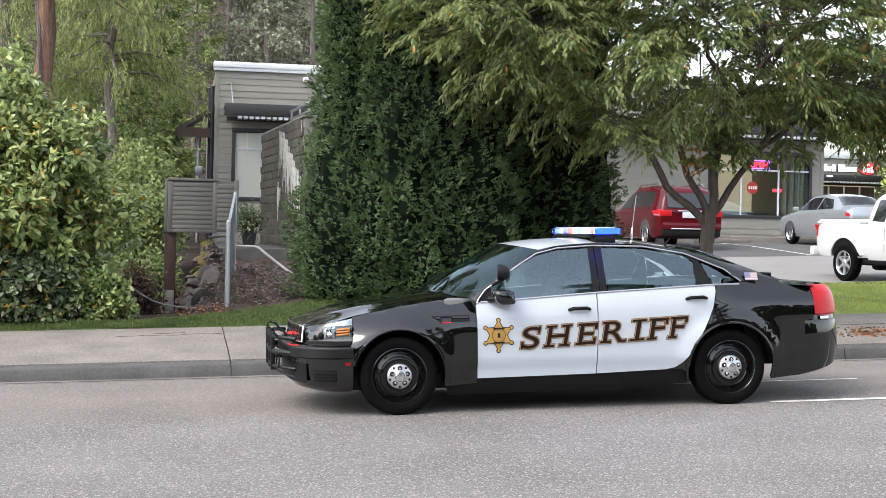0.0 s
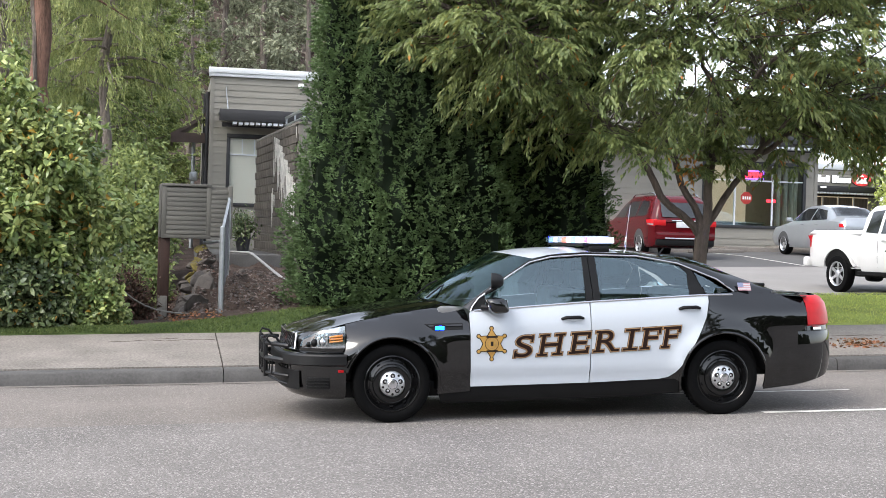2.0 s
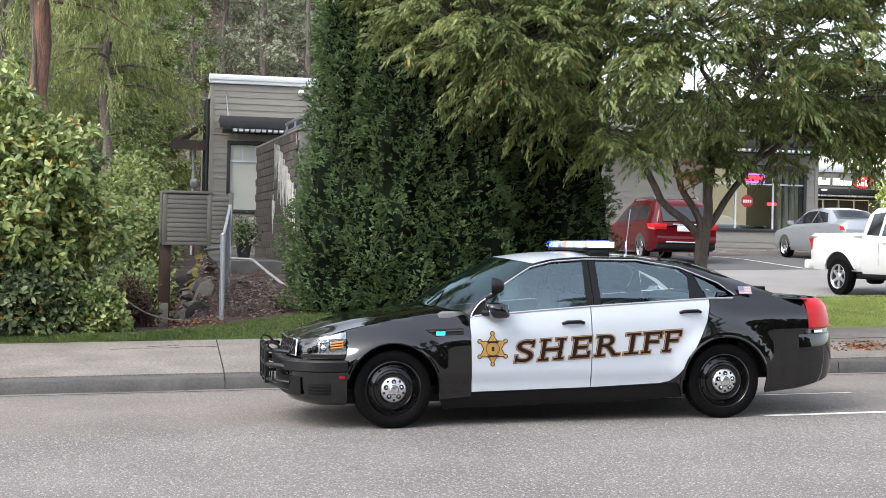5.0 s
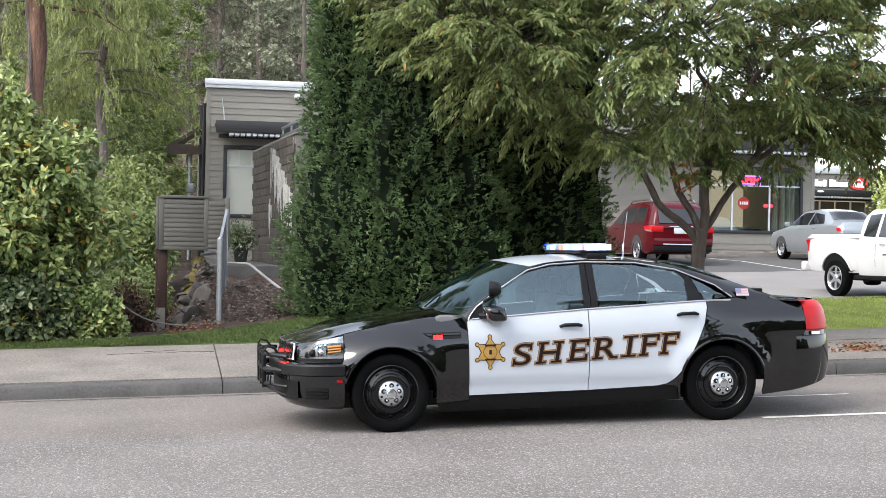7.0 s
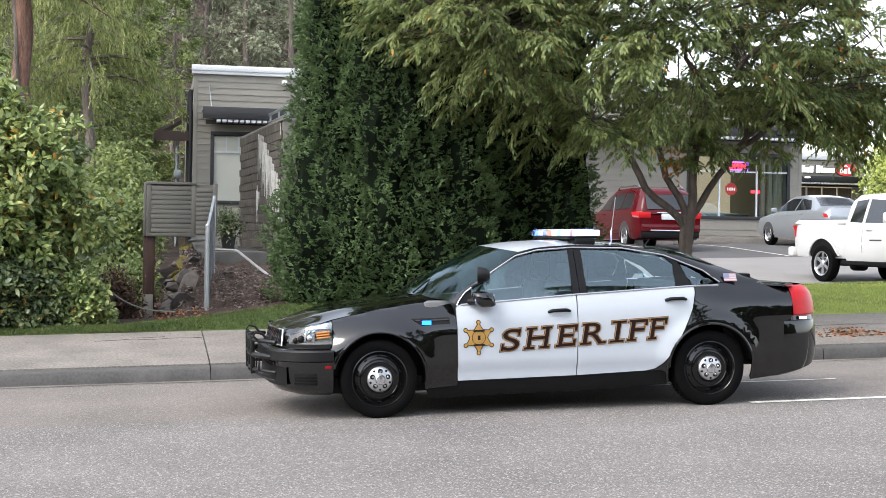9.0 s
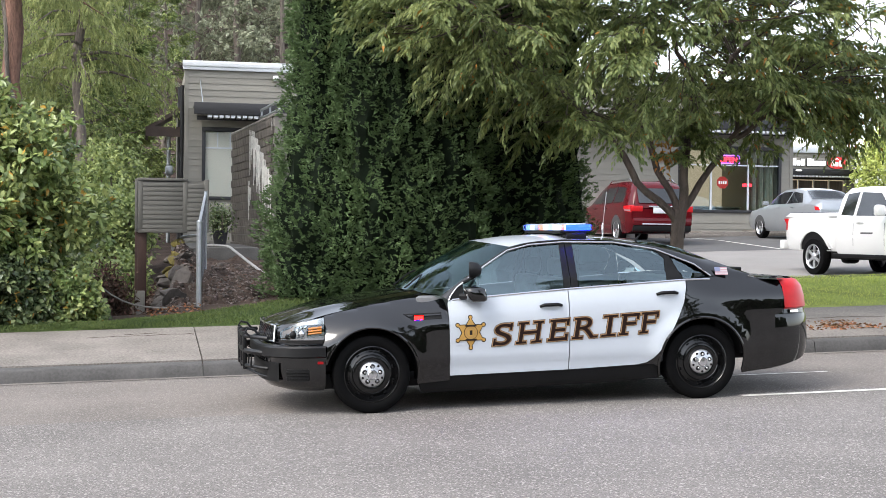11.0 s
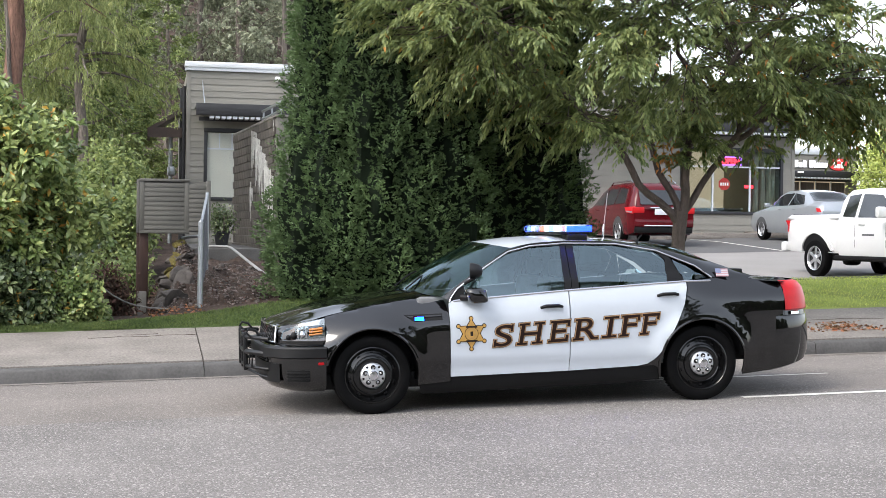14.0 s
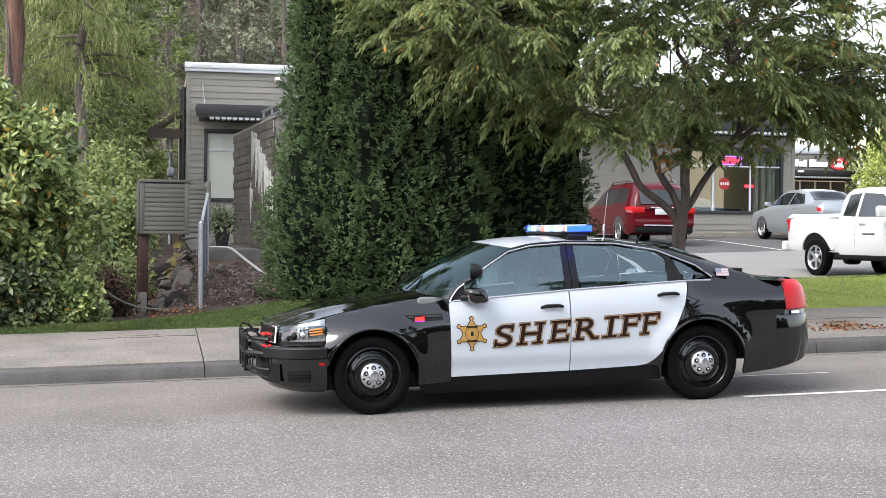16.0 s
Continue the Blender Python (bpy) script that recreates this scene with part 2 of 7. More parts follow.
def lathe(bm, prof, seg=40, m=None):
    """Turns a profile of (radius, height) about the local y axis."""
    rings = []
    for r, h in prof:
        rings.append([bm.verts.new((r * math.cos(k * math.tau / seg), h, r * math.sin(k * math.tau / seg))) for k in range(seg)])
    for a, b in zip(rings, rings[1:]):
        for k in range(seg):
            bm.faces.new((a[k], b[k], b[(k + 1) % seg], a[(k + 1) % seg]))
    vs = [v for r in rings for v in r]
    if m:
        bmesh.ops.transform(bm, matrix=m, verts=vs)
    return bm


def lin(x, xs, ys):
    return float(np.interp(x, xs, ys))


# ---- ground ----
SLOPE = 0.0294


def road_z(x):
    return SLOPE * (x - 0.99)


LEFT = ([15.15, 18.3, 19.2, 20.2, 22, 25, 28, 34, 42, 60, 90, 140], [0.14, 0.30, 0.38, 0.50, 0.6, 0.76, 0.88, 1.05, 1.1, 2.5, 14, 40])
RIGHT = ([15.15, 18.3, 20.5, 22.8, 23.2, 26.0, 37.5, 42, 60, 90, 140], [0.14, 0.30, 0.42, 0.52, 0.40, 0.40, 0.95, 1.05, 1.2, 1.6, 2.5])


def ground_z(x, y):
    base = SLOPE * (max(min(x, 45), -45) - 0.99)
    if y < 15.15:
        return base
    k = min(max((x - 2.5 - 0.35 * max(y - 60, 0)) / 4.0, 0), 1)
    z = lin(y, *LEFT) * (1 - k) + lin(y, *RIGHT) * k
    dip = math.exp(-((x + 0.55) / 0.55) ** 2) * min(max((y - 19.7) / 1.2, 0), 1) * min(max((34 - y) / 6, 0), 1)
    return base + z - 0.95 * dip


def sheet(name, xs, ys, zoff, material, label, category, lift=0.0, rough=0.0):
    bm = bmesh.new()
    grid = [[bm.verts.new((x, y, zoff(x, y) + lift + rough * noise.noise((x * 1.7, y * 1.7, 0)))) for x in xs] for y in ys]
    for a, b in zip(grid, grid[1:]):
        for i in range(len(xs) - 1):
            bm.faces.new((a[i], a[i + 1], b[i + 1], b[i]))
    return tagged(part(name, bm, material), label, category, kind="structure")


def span(a, b, n):
    return [a + (b - a) * i / n for i in range(n + 1)]


wide = [-600, -200, -90, -45] + span(-20, 30, 60) + [45, 90, 200, 600]
far_y = [15.2, 16, 17, 18, 18.3] + span(18.6, 26, 37) + span(26.5, 44, 30) + [50, 60, 75, 90, 110, 140, 300, 900]
sheet("ground", wide, far_y, ground_z, "soil", "bare brown soil and litter behind the street", "ground", -0.02, 0.03)
sheet("road", [-600, -200, -45, -20, 0, 20, 45, 200, 600], [-600, -200, -60, -20, 0, 5, 9, 11.9],
      lambda x, y: ground_z(x, y), "asphalt", "worn grey asphalt street with coarse grain", "road")
sheet("road_lane", [-600, -200, -45, -20, 0, 20, 45, 200, 600], [11.9, 13, 14, 15.14],
      lambda x, y: SLOPE * (max(min(x, 45), -45) - 0.99), "lane", "smoother brownish asphalt lane along the kerb", "road")


def kerb_and_pavement():
    kerb = thing("kerb", "dark cast concrete kerb along the street", "kerb", kind="structure")
    gutter = thing("gutter", "pale concrete gutter strip beside the asphalt", "gutter", kind="structure")
    pave = thing("pavement", "broad pale concrete pavement in cast slabs", "pavement", kind="structure")
    edges = [-19.6, -16.0, -12.4, -8.8, -5.2, 0.58, 4.2, 7.8, 11.4, 15.0, 18.6, 22.2]
    for a, b in zip(edges, edges[1:]):
        bm = bmesh.new()
        n = 6
        rings = []
        prof = [(15.1, -0.1), (15.115, 0.03), (15.135, 0.118), (15.15, 0.132), (15.175, 0.14), (15.33, 0.145), (15.33, -0.1)]
        for i in range(n + 1):
            x = a + 0.006 + (b - a - 0.012) * i / n
            rings.append([bm.verts.new((x, y, road_z(x) + z)) for y, z in prof])
        for r, s in zip(rings, rings[1:]):
            for k in range(len(prof) - 1):
                bm.faces.new((r[k], s[k], s[k + 1], r[k + 1]))
        bm.faces.new(rings[0])
        bm.faces.new(rings[-1][::-1])
        part("kerb_stone", bm, "kerb", kerb)
        bm = bmesh.new()
        q = [bm.verts.new((x, y, road_z(x) + 0.006 + h)) for x, y, h in ((a + .004, 14.95, 0), (b - .004, 14.95, 0), (b - .004, 15.11, -.004), (a + .004, 15.11, -.004))]
        bm.faces.new(q)
        part("gutter_slab", bm, "concrete", gutter)
    slabs = [-19.6, -12.4, -5.2, 0.58, 4.2, 7.8, 11.4, 15.0, 18.6, 22.2]
    for a, b in zip(slabs, slabs[1:]):
        for y0, y1 in ((15.345, 18.3),):
            bm = bmesh.new()
            top = [bm.verts.new((x, y, ground_z(x, y) + 0.012)) for x, y in ((a + .007, y0), (b - .007, y0), (b - .007, y1), (a + .007, y1))]
            f = bm.faces.new(top)
            k = bmesh.ops.extrude_face_region(bm, geom=[f])
            bmesh.ops.translate(bm, vec=(0, 0, -0.1), verts=[v for v in k["geom"] if isinstance(v, bmesh.types.BMVert)])
            bmesh.ops.recalc_face_normals(bm, faces=bm.faces)
            part("slab", bm, "concrete", pave)


kerb_and_pavement()


def pavement_crack(x0, x1, y, seed):
    bm = bmesh.new()
    pts = []
    for i in range(26):
        x = x0 + (x1 - x0) * i / 25
        yy = y + 0.12 * noise.noise((x * 1.9, seed, 0)) + 0.04 * noise.noise((x * 9, seed, 3))
        pts.append((x, yy, ground_z(x, yy) + 0.0125))
    tube(bm, pts, [0.004 + 0.006 * abs(noise.noise((i * 0.9, seed, 7))) for i in range(26)], 4)
    tagged(part("crack", bm, "soil"), "dark hairline crack in the concrete pavement", "crack", kind="structure")


pavement_crack(-0.75, 0.56, 17.55, 1.0)
pavement_crack(-0.3, 0.1, 17.75, 5.0)
pavement_crack(7.6, 10.4, 17.1, 9.0)


def stripe(x0, x1, y0, y1, label):
    bm = bmesh.new()
    n = 8
    a = [bm.verts.new((x0 + (x1 - x0) * i / n, y0, ground_z(x0 + (x1 - x0) * i / n, y0) + 0.005)) for i in range(n + 1)]
    b = [bm.verts.new((x0 + (x1 - x0) * i / n, y1, ground_z(x0 + (x1 - x0) * i / n, y1) + 0.005)) for i in range(n + 1)]
    for i in range(n):
        bm.faces.new((a[i], a[i + 1], b[i + 1], b[i]))
    tagged(part("road_marking", bm, "line"), label, "road marking", kind="structure")


stripe(5.3, 30, 11.62, 11.72, "worn white edge line painted on the asphalt")
stripe(4.9, 6.95, 13.18, 13.23, "thin faded white line on the asphalt")

# ---- the patrol car ----
M.update({
    "car_black": mat("car_black", (0.0025, 0.0023, 0.0025), 0.1, spec=0.0, coat=1.0, coat_ior=1.7, vary=0.15, scale=5, fine=40),
    "car_white": mat("car_white", (0.47, 0.505, 0.55), 0.3, coat=0.7, vary=0.02, scale=3, fine=30),
    "rubber": mat("rubber", (0.0035, 0.0035, 0.0037), 0.75, spec=0.08, vary=0.3, scale=10, fine=70, bump=0.25, dist=0.004),
    "trim_black": mat("trim_black", (0.005, 0.005, 0.0053), 0.5, spec=0.2, vary=0.2, scale=6, fine=60, bump=0.08, dist=0.003),
    "rim_black": mat("rim_black", (0.003, 0.003, 0.0033), 0.22, spec=0.2, vary=0.2, scale=6, fine=50, coat=0.6),
    "chrome": mat("chrome", (0.72, 0.73, 0.75), 0.16, metal=1.0, vary=0.05, scale=5, fine=40),
    "hub": mat("hub", (0.62, 0.63, 0.65), 0.28, metal=0.85, vary=0.12, scale=12, fine=60),
    "cabin": mat("cabin", (0.12, 0.122, 0.126), 0.85, vary=0.2, scale=6, fine=50, bump=0.2),
    "seat_cloth": mat("seat_cloth", (0.2, 0.21, 0.22), 0.9, vary=0.2, scale=6, fine=80, bump=0.3),
    "side_glass": glass_mat("side_glass", (0.78, 0.93, 0.95), 0.9, ior=2.35),
    "screen_glass": glass_mat("screen_glass", (0.6, 0.75, 0.7), 0.5, ior=1.48),
    "lamp_glass": glass_mat("lamp_glass", (1, 1, 1), 0.95),
    "amber": mat("amber", (0.5, 0.17, 0.02), 0.25, coat=0.6, vary=0.1),
    "tail_red": mat("tail_red", (0.48, 0.006, 0.01), 0.35, spec=0.25, coat=0.08, vary=0.1, scale=20, fine=60),
    "gold": mat("gold", (0.44, 0.25, 0.06), 0.45, metal=0.1, vary=0.15, scale=20, fine=90),
    "letter_dark": mat("letter_dark", (0.016, 0.007, 0.005), 0.55, spec=0.15, vary=0.1, scale=10, fine=60),
    "letter_tan": mat("letter_tan", (0.36, 0.22, 0.11), 0.55, spec=0.15, vary=0.05, scale=10, fine=60),
    "letter_edge": mat("letter_edge", (0.02, 0.014, 0.012), 0.55, spec=0.15, vary=0.1, scale=10, fine=60),
    # Flag colours paled: the reflection lying over them is mixed in.
    "flag_red": mat("flag_red", (0.36, 0.2, 0.22), 0.5), "flag_white": mat("flag_white", (0.42, 0.42, 0.44), 0.5),
    "flag_blue": mat("flag_blue", (0.16, 0.18, 0.28), 0.5),
    "lamp_bowl": mat("lamp_bowl", (0.16, 0.11, 0.085), 0.35, metal=0.5, coat=0.4),
    "glow_blue": mat("glow_blue", (0.02, 0.08, 0.3), 0.3, emit=(0.0004, 0.0016, 1.0), power=60),
    "glow_cyan": mat("glow_cyan", (0.02, 0.1, 0.3), 0.3, emit=(0.0006, 0.013, 1.0), power=30),
    "glow_red": mat("glow_red", (0.3, 0.01, 0.01), 0.3, emit=(1.0, 0.0008, 0.0006), power=36),
    "soft_blue": mat("soft_blue", (0.1, 0.15, 0.6), 0.2, emit=(0.22, 0.38, 1.0), power=0.9),
    "soft_white": mat("soft_white", (0.7, 0.74, 0.8), 0.2, emit=(0.78, 0.87, 1.0), power=0.55),
    "soft_red": mat("soft_red", (0.6, 0.14, 0.1), 0.2, emit=(1.0, 0.3, 0.2), power=0.5),
    "unlit": mat("unlit", (0.05, 0.052, 0.058), 0.3, coat=0.5),
    "unlit_lens": mat("unlit_lens", (0.5, 0.55, 0.62), 0.2, coat=0.5),
})

BELT = ([-1, 0.67, 1.79, 2.88, 4.1], [0.945, 0.945, 1.018, 1.072, 1.06])
CREST = ([-0.95, -0.75, -0.384, 0.06, 0.55, 0.7], [0.66, 0.735, 0.846, 0.935, 1.0, 1.0])


def half_width(u, w):
    """Half the body's width at u metres behind the front axle and w above the road."""
    ww = w - (lin(u, *BELT) - 1.0) * min(max((w - 0.6) / 0.3, 0), 1) if w < 1.15 else w
    h = lin(ww, [0.12, 0.2, 0.3, 0.395, 0.42, 0.62, 0.76, 0.85, 0.92, 0.97, 1.0, 1.1, 1.25, 1.40, 1.46, 1.6],
            [0.86, 0.9, 0.916, 0.924, 0.944, 0.951, 0.951, 0.943, 0.927, 0.912, 0.9, 0.86, 0.772, 0.668, 0.63, 0.56])
    if u < -0.1:
        h -= 0.2 * ((-0.1 - u) / 0.8) ** 2.2
    if u > 3.3:
        h -= 0.13 * ((u - 3.3) / 0.8) ** 2
    for axle in (0.0, 3.01):
        r = math.hypot(u - axle, w - 0.335)
        h += 0.034 * math.exp(-((r - 0.42) / (0.05 if r < 0.42 else 0.075)) ** 2) * min(max((w - 0.25) / 0.2, 0), 1)
    if u < 0.68:
        c = lin(u, *CREST)
        k = min(max((w - (c - 0.25)) / 0.25, 0), 1)
        h -= 0.19 * k ** 1.75 * min(max((0.7 - u) / 0.12, 0.85), 1)
    if u > 2.9 and w < 1.12:
        k = min(max((w - 0.9) / 0.17, 0), 1)
        h -= 0.09 * k ** 2.0 * min(max((u - 2.9) / 0.4, 0), 1)
    return h


def arc(cx, cz, r, a0, a1, n=22):
    return [(cx + r * math.cos(radians(a0 + (a1 - a0) * i / n)), cz + r * math.sin(radians(a0 + (a1 - a0) * i / n))) for i in range(n + 1)]


def side_panel(name, outline, material, parent, side=-1, lift=0.0, thick=0.018, cell=0.05, label="", flat=False):
    """A curved body panel: an outline in side view, cut into cells and laid on the body's flank."""
    bm = bmesh.new()
    bm.faces.new([bm.verts.new((u, 0, w)) for u, w in outline])
    us, ws = [p[0] for p in outline], [p[1] for p in outline]
    for lo, hi, axis in ((min(us), max(us), 0), (min(ws), max(ws), 2)):
        n = int((hi - lo) / cell)
        for i in range(1, n + 1):
            co, no = [0, 0, 0], [0, 0, 0]
            co[axis], no[axis] = lo + (hi - lo) * i / (n + 1), 1
            bmesh.ops.bisect_plane(bm, geom=bm.verts[:] + bm.edges[:] + bm.faces[:], dist=1e-5, plane_co=co, plane_no=no)
    for v in bm.verts:
        v.co.y = side * (half_width(v.co.x, v.co.z) + lift)
    bmesh.ops.recalc_face_normals(bm, faces=bm.faces)
    if sum(f.normal.y for f in bm.faces) * side < 0:
        bmesh.ops.reverse_faces(bm, faces=bm.faces)
    if thick:
        rim = [e for e in bm.edges if e.is_boundary]
        k = bmesh.ops.extrude_edge_only(bm, edges=rim)
        for v in k["geom"]:
            if isinstance(v, bmesh.types.BMVert):
                v.co.y -= side * thick
    return part(name, bm, material, parent, label)


def rail_loft(name, rails, material, parent, n=14, steps=6, label="", lo=-1.0, hi=1.0):
    """A skin stretched smoothly over cross rails, each a function of k from -1 to 1."""
    bm = bmesh.new()
    cols = []
    for i in range(2 * n + 1):
        k = lo + (hi - lo) * i / (2 * n)
        pts = [Vector(r(k)) for r in rails]
        line = []
        for j in range(len(pts) - 1):
            p0, p1, p2, p3 = pts[max(j - 1, 0)], pts[j], pts[j + 1], pts[min(j + 2, len(pts) - 1)]
            for s in range(steps):
                t = s / steps
                line.append(0.5 * ((2 * p1) + (p2 - p0) * t + (2 * p0 - 5 * p1 + 4 * p2 - p3) * t * t + (3 * p1 - p0 - 3 * p2 + p3) * t ** 3))
        line.append(pts[-1])
        cols.append([bm.verts.new(p) for p in line])
    for a, b in zip(cols, cols[1:]):
        for j in range(len(a) - 1):
            bm.faces.new((a[j], a[j + 1], b[j + 1], b[j]))
    bm.normal_update()
    if sum(f.normal.z for f in bm.faces) < 0:
        bmesh.ops.reverse_faces(bm, faces=bm.faces)
    return part(name, bm, material, parent, label)


def nose(a, z, proud=0.0, rear=False):
    """The plan line round the front (or rear) end: a runs from -1 on one flank to 1 on the other."""
    th = a * math.pi / 2
    v = (0.935 + proud) * math.copysign(abs(math.sin(th)) ** 0.55, th)
    if rear:
        return Vector((3.66 + (0.6 + proud) * max(math.cos(th), 0) ** 0.8, v * 0.945, z))
    return Vector((-0.40 - (0.50 + proud) * max(math.cos(th), 0) ** 0.85, v, z))


def nose_band(name, prof, material, parent, a0=-1.0, a1=1.0, n=44, rear=False, label="", slant=None):
    bm = bmesh.new()
    cols = []
    for i in range(n + 1):
        a = a0 + (a1 - a0) * i / n
        cols.append([bm.verts.new(nose(a, z + (slant(a) if slant else 0) * q, p, rear)) for z, p, q in [(*c, 1)[:3] if len(c) == 2 else c for c in prof]])
    for c, d in zip(cols, cols[1:]):
        for j in range(len(c) - 1):
            bm.faces.new((c[j], c[j + 1], d[j + 1], d[j]))
    bmesh.ops.recalc_face_normals(bm, faces=bm.faces)
    f = max(bm.faces, key=lambda f: f.calc_center_median().x if rear else -f.calc_center_median().x)
    if f.normal.x * (1 if rear else -1) < 0:
        bmesh.ops.reverse_faces(bm, faces=bm.faces)
    return part(name, bm, material, parent, label)


def car_wheel(parent, u, side, label):
    """A steel wheel with a bright hub cap; side -1 faces the street."""
    s = side
    w = new("wheel")
    w.parent = parent
    w.location = (u, side * 0.925, 0.338)
    tagged(w, label)
    tyre = [(0.24, -0.2), (0.3, -0.205), (0.33, -0.185), (0.338, -0.15), (0.338, -0.03), (0.331, -0.008), (0.31, 0.006), (0.28, 0.008), (0.25, 0.002), (0.236, -0.012)]
    part("tyre", lathe(bmesh.new(), [(r, h * s) for r, h in tyre], 56), "rubber", w)
    bm = bmesh.new()
    for ring in range(3):
        for k in range(64):
            a = k * math.tau / 64
            box(bm, -0.005, (-0.06 - 0.05 * ring - 0.02) * s, 0.334, 0.005, (-0.06 - 0.05 * ring + 0.02) * s, 0.341, m=Matrix.Rotation(a + ring * 0.05, 4, "Y"))
    part("tread", bm, "rubber", w)
    rim = [(0.24, -0.01), (0.243, 0.0), (0.236, 0.003), (0.226, -0.008), (0.215, -0.03), (0.205, -0.045), (0.19, -0.04), (0.165, -0.02), (0.14, -0.012), (0.12, -0.016), (0.1, -0.02), (0.0001, -0.02)]
    part("rim", lathe(bmesh.new(), [(r, h * s) for r, h in rim], 56), "rim_black", w)
    cap = [(0.108, -0.014), (0.11, 0.0), (0.104, 0.012), (0.09, 0.02), (0.06, 0.026), (0.045, 0.03), (0.03, 0.038), (0.0001, 0.04)]
    part("hub_cap", lathe(bmesh.new(), [(r, h * s) for r, h in cap], 40), "hub", w, "bright brushed metal hub cap")
    for k in range(5):
        a = k * math.tau / 5 + 0.3
        c, d = 0.07 * math.cos(a), 0.07 * math.sin(a)
        part("nut_well", tube(bmesh.new(), [(c, 0.014 * s, d), (c, 0.0275 * s, d)], [0.023, 0.021], 14), "rim_black", w)
        part("lug_nut", tube(bmesh.new(), [(c, 0.02 * s, d), (c, 0.036 * s, d), (c, 0.041 * s, d)], [0.013, 0.012, 0.007], 6), "chrome", w)
        c, d = 0.088 * math.cos(a + 0.63), 0.088 * math.sin(a + 0.63)
        part("cap_hole", tube(bmesh.new(), [(c, 0.014 * s, d), (c, 0.0225 * s, d)], 0.011, 8), "rim_black", w)
    part("cap_boss", lathe(bmesh.new(), [(0.046, 0.026 * s), (0.044, 0.036 * s), (0.036, 0.043 * s), (0.0001, 0.045 * s)], 24), "chrome", w)
    part("bead_ring", lathe(bmesh.new(), [(0.172, -0.028 * s), (0.166, -0.014 * s), (0.158, -0.02 * s)], 48), "rim_black", w)
    for k in range(10):
        a = k * math.tau / 10
        part("vent_slot", boxed(-0.016, -0.042 * s - 0.004, 0.183, 0.016, -0.042 * s + 0.006, 0.2, bevel=0.004, m=Matrix.Rotation(a, 4, "Y")), "trim_black", w)
    return w


def char_mesh(ch, width, height, offset, slab):
    """A letter of the built-in font, stretched to its box, thickened and given slab feet."""
    cu = bpy.data.curves.new("letter", "FONT")
    cu.body, cu.offset, cu.fill_mode = ch, 0.004, "FRONT"
    cu.resolution_u = 6
    ob = bpy.data.objects.new("letter", cu)
    me = bpy.data.meshes.new_from_object(ob)
    bpy.data.objects.remove(ob)
    pts = np.array([v.co[:] for v in me.vertices])
    lo, hi = pts.min(0), pts.max(0)
    bm = bmesh.new()
    bm.from_mesh(me)
    bpy.data.meshes.remove(me)
    inset = 0.36 * width if ch == "I" else slab * 0.55 if ch != "S" else 0
    for v in bm.verts:
        v.co.x = inset + (v.co.x - lo[0]) / (hi[0] - lo[0]) * (width - 2 * inset)
        v.co.y = (v.co.y - lo[1]) / (hi[1] - lo[1]) * height

    def foot(x0, x1, y0, y1):
        lift = 0.0004 + 0.00015 * (len(bm.faces) % 7)
        bm.faces.new([bm.verts.new((x, y, lift)) for x, y in ((x0, y0), (x1, y0), (x1, y1), (x0, y1))])

    t = 0.1 * height
    feet = {"H": [(0, .4, 0), (.6, 1, 0), (0, .4, 1), (.6, 1, 1)], "E": [(0, .4, 0), (0, .4, 1)], "R": [(0, .42, 0), (0, .3, 1), (.72, 1, 0)],
            "I": [(0, 1, 0), (0, 1, 1)], "F": [(0, .5, 0), (0, .35, 1)], "S": []}[ch]
    for a, b, top in feet:
        foot(a * width, b * width, (height - t) * top, (height - t) * top + t)
    if ch in "EF":
        foot(width * 0.86, width, height * 0.7, height)
    if ch == "E":
        foot(width * 0.86, width, 0, height * 0.3)
    if ch == "S":
        foot(width * 0.0, width * 0.12, 0.0, height * 0.33)
        foot(width * 0.86, width * 0.98, height * 0.67, height)
    return bm


def decal(bm, name, material, parent, at, rise, lift, shear=0.0, scale=1.0, label=""):
    """Lays a flat drawing on the flank of the car."""
    bmesh.ops.triangulate(bm, faces=bm.faces)
    for v in bm.verts:
        x, y = v.co.x * scale, v.co.y * scale
        u, w = at[0] + x + shear * y, at[1] + y + rise * x
        v.co = (u, -(half_width(u, w) + lift + v.co.z), w)
    bm.normal_update()
    for f in bm.faces:
        if f.normal.y > 0:
            f.normal_flip()
    return part(name, bm, material, parent, label, smooth=False)


def grown(bm, by):
    """Widens a flat drawing outline by thin borders round each face's outer edge."""
    out = bmesh.new()
    for f in bm.faces:
        c = f.calc_center_median()
        for e in f.edges:
            if e.is_boundary:
                a, b = e.verts[0].co, e.verts[1].co
                d = (b - a).normalized() if (b - a).length > 1e-6 else Vector((1, 0, 0))
                n = Vector((d.y, -d.x, 0)) * by
                q = [a - d * by - n, b + d * by - n, b + d * by + n, a - d * by + n]
                k = 0.0001 + 0.00012 * (len(out.faces) % 11)
                out.faces.new([out.verts.new((p.x, p.y, k)) for p in q])
        out.faces.new([out.verts.new((v.co.x, v.co.y, 0)) for v in f.verts])
    return out


def star_shape(r0, r1, n=6, spin=90):
    pts = []
    for k in range(2 * n):
        a = radians(spin + k * 180 / n)
        r = r0 if k % 2 == 0 else r1
        pts.append((r * math.cos(a), r * math.sin(a)))
    return pts


def disc(bm, x, y, r, n=24):
    bm.faces.new([bm.verts.new((x + r * math.cos(k * math.tau / n), y + r * math.sin(k * math.tau / n), 0)) for k in range(n)])
    return bm


def poly(pts):
    bm = bmesh.new()
    bm.faces.new([bm.verts.new((x, y, 0)) for x, y in pts])
    return bm


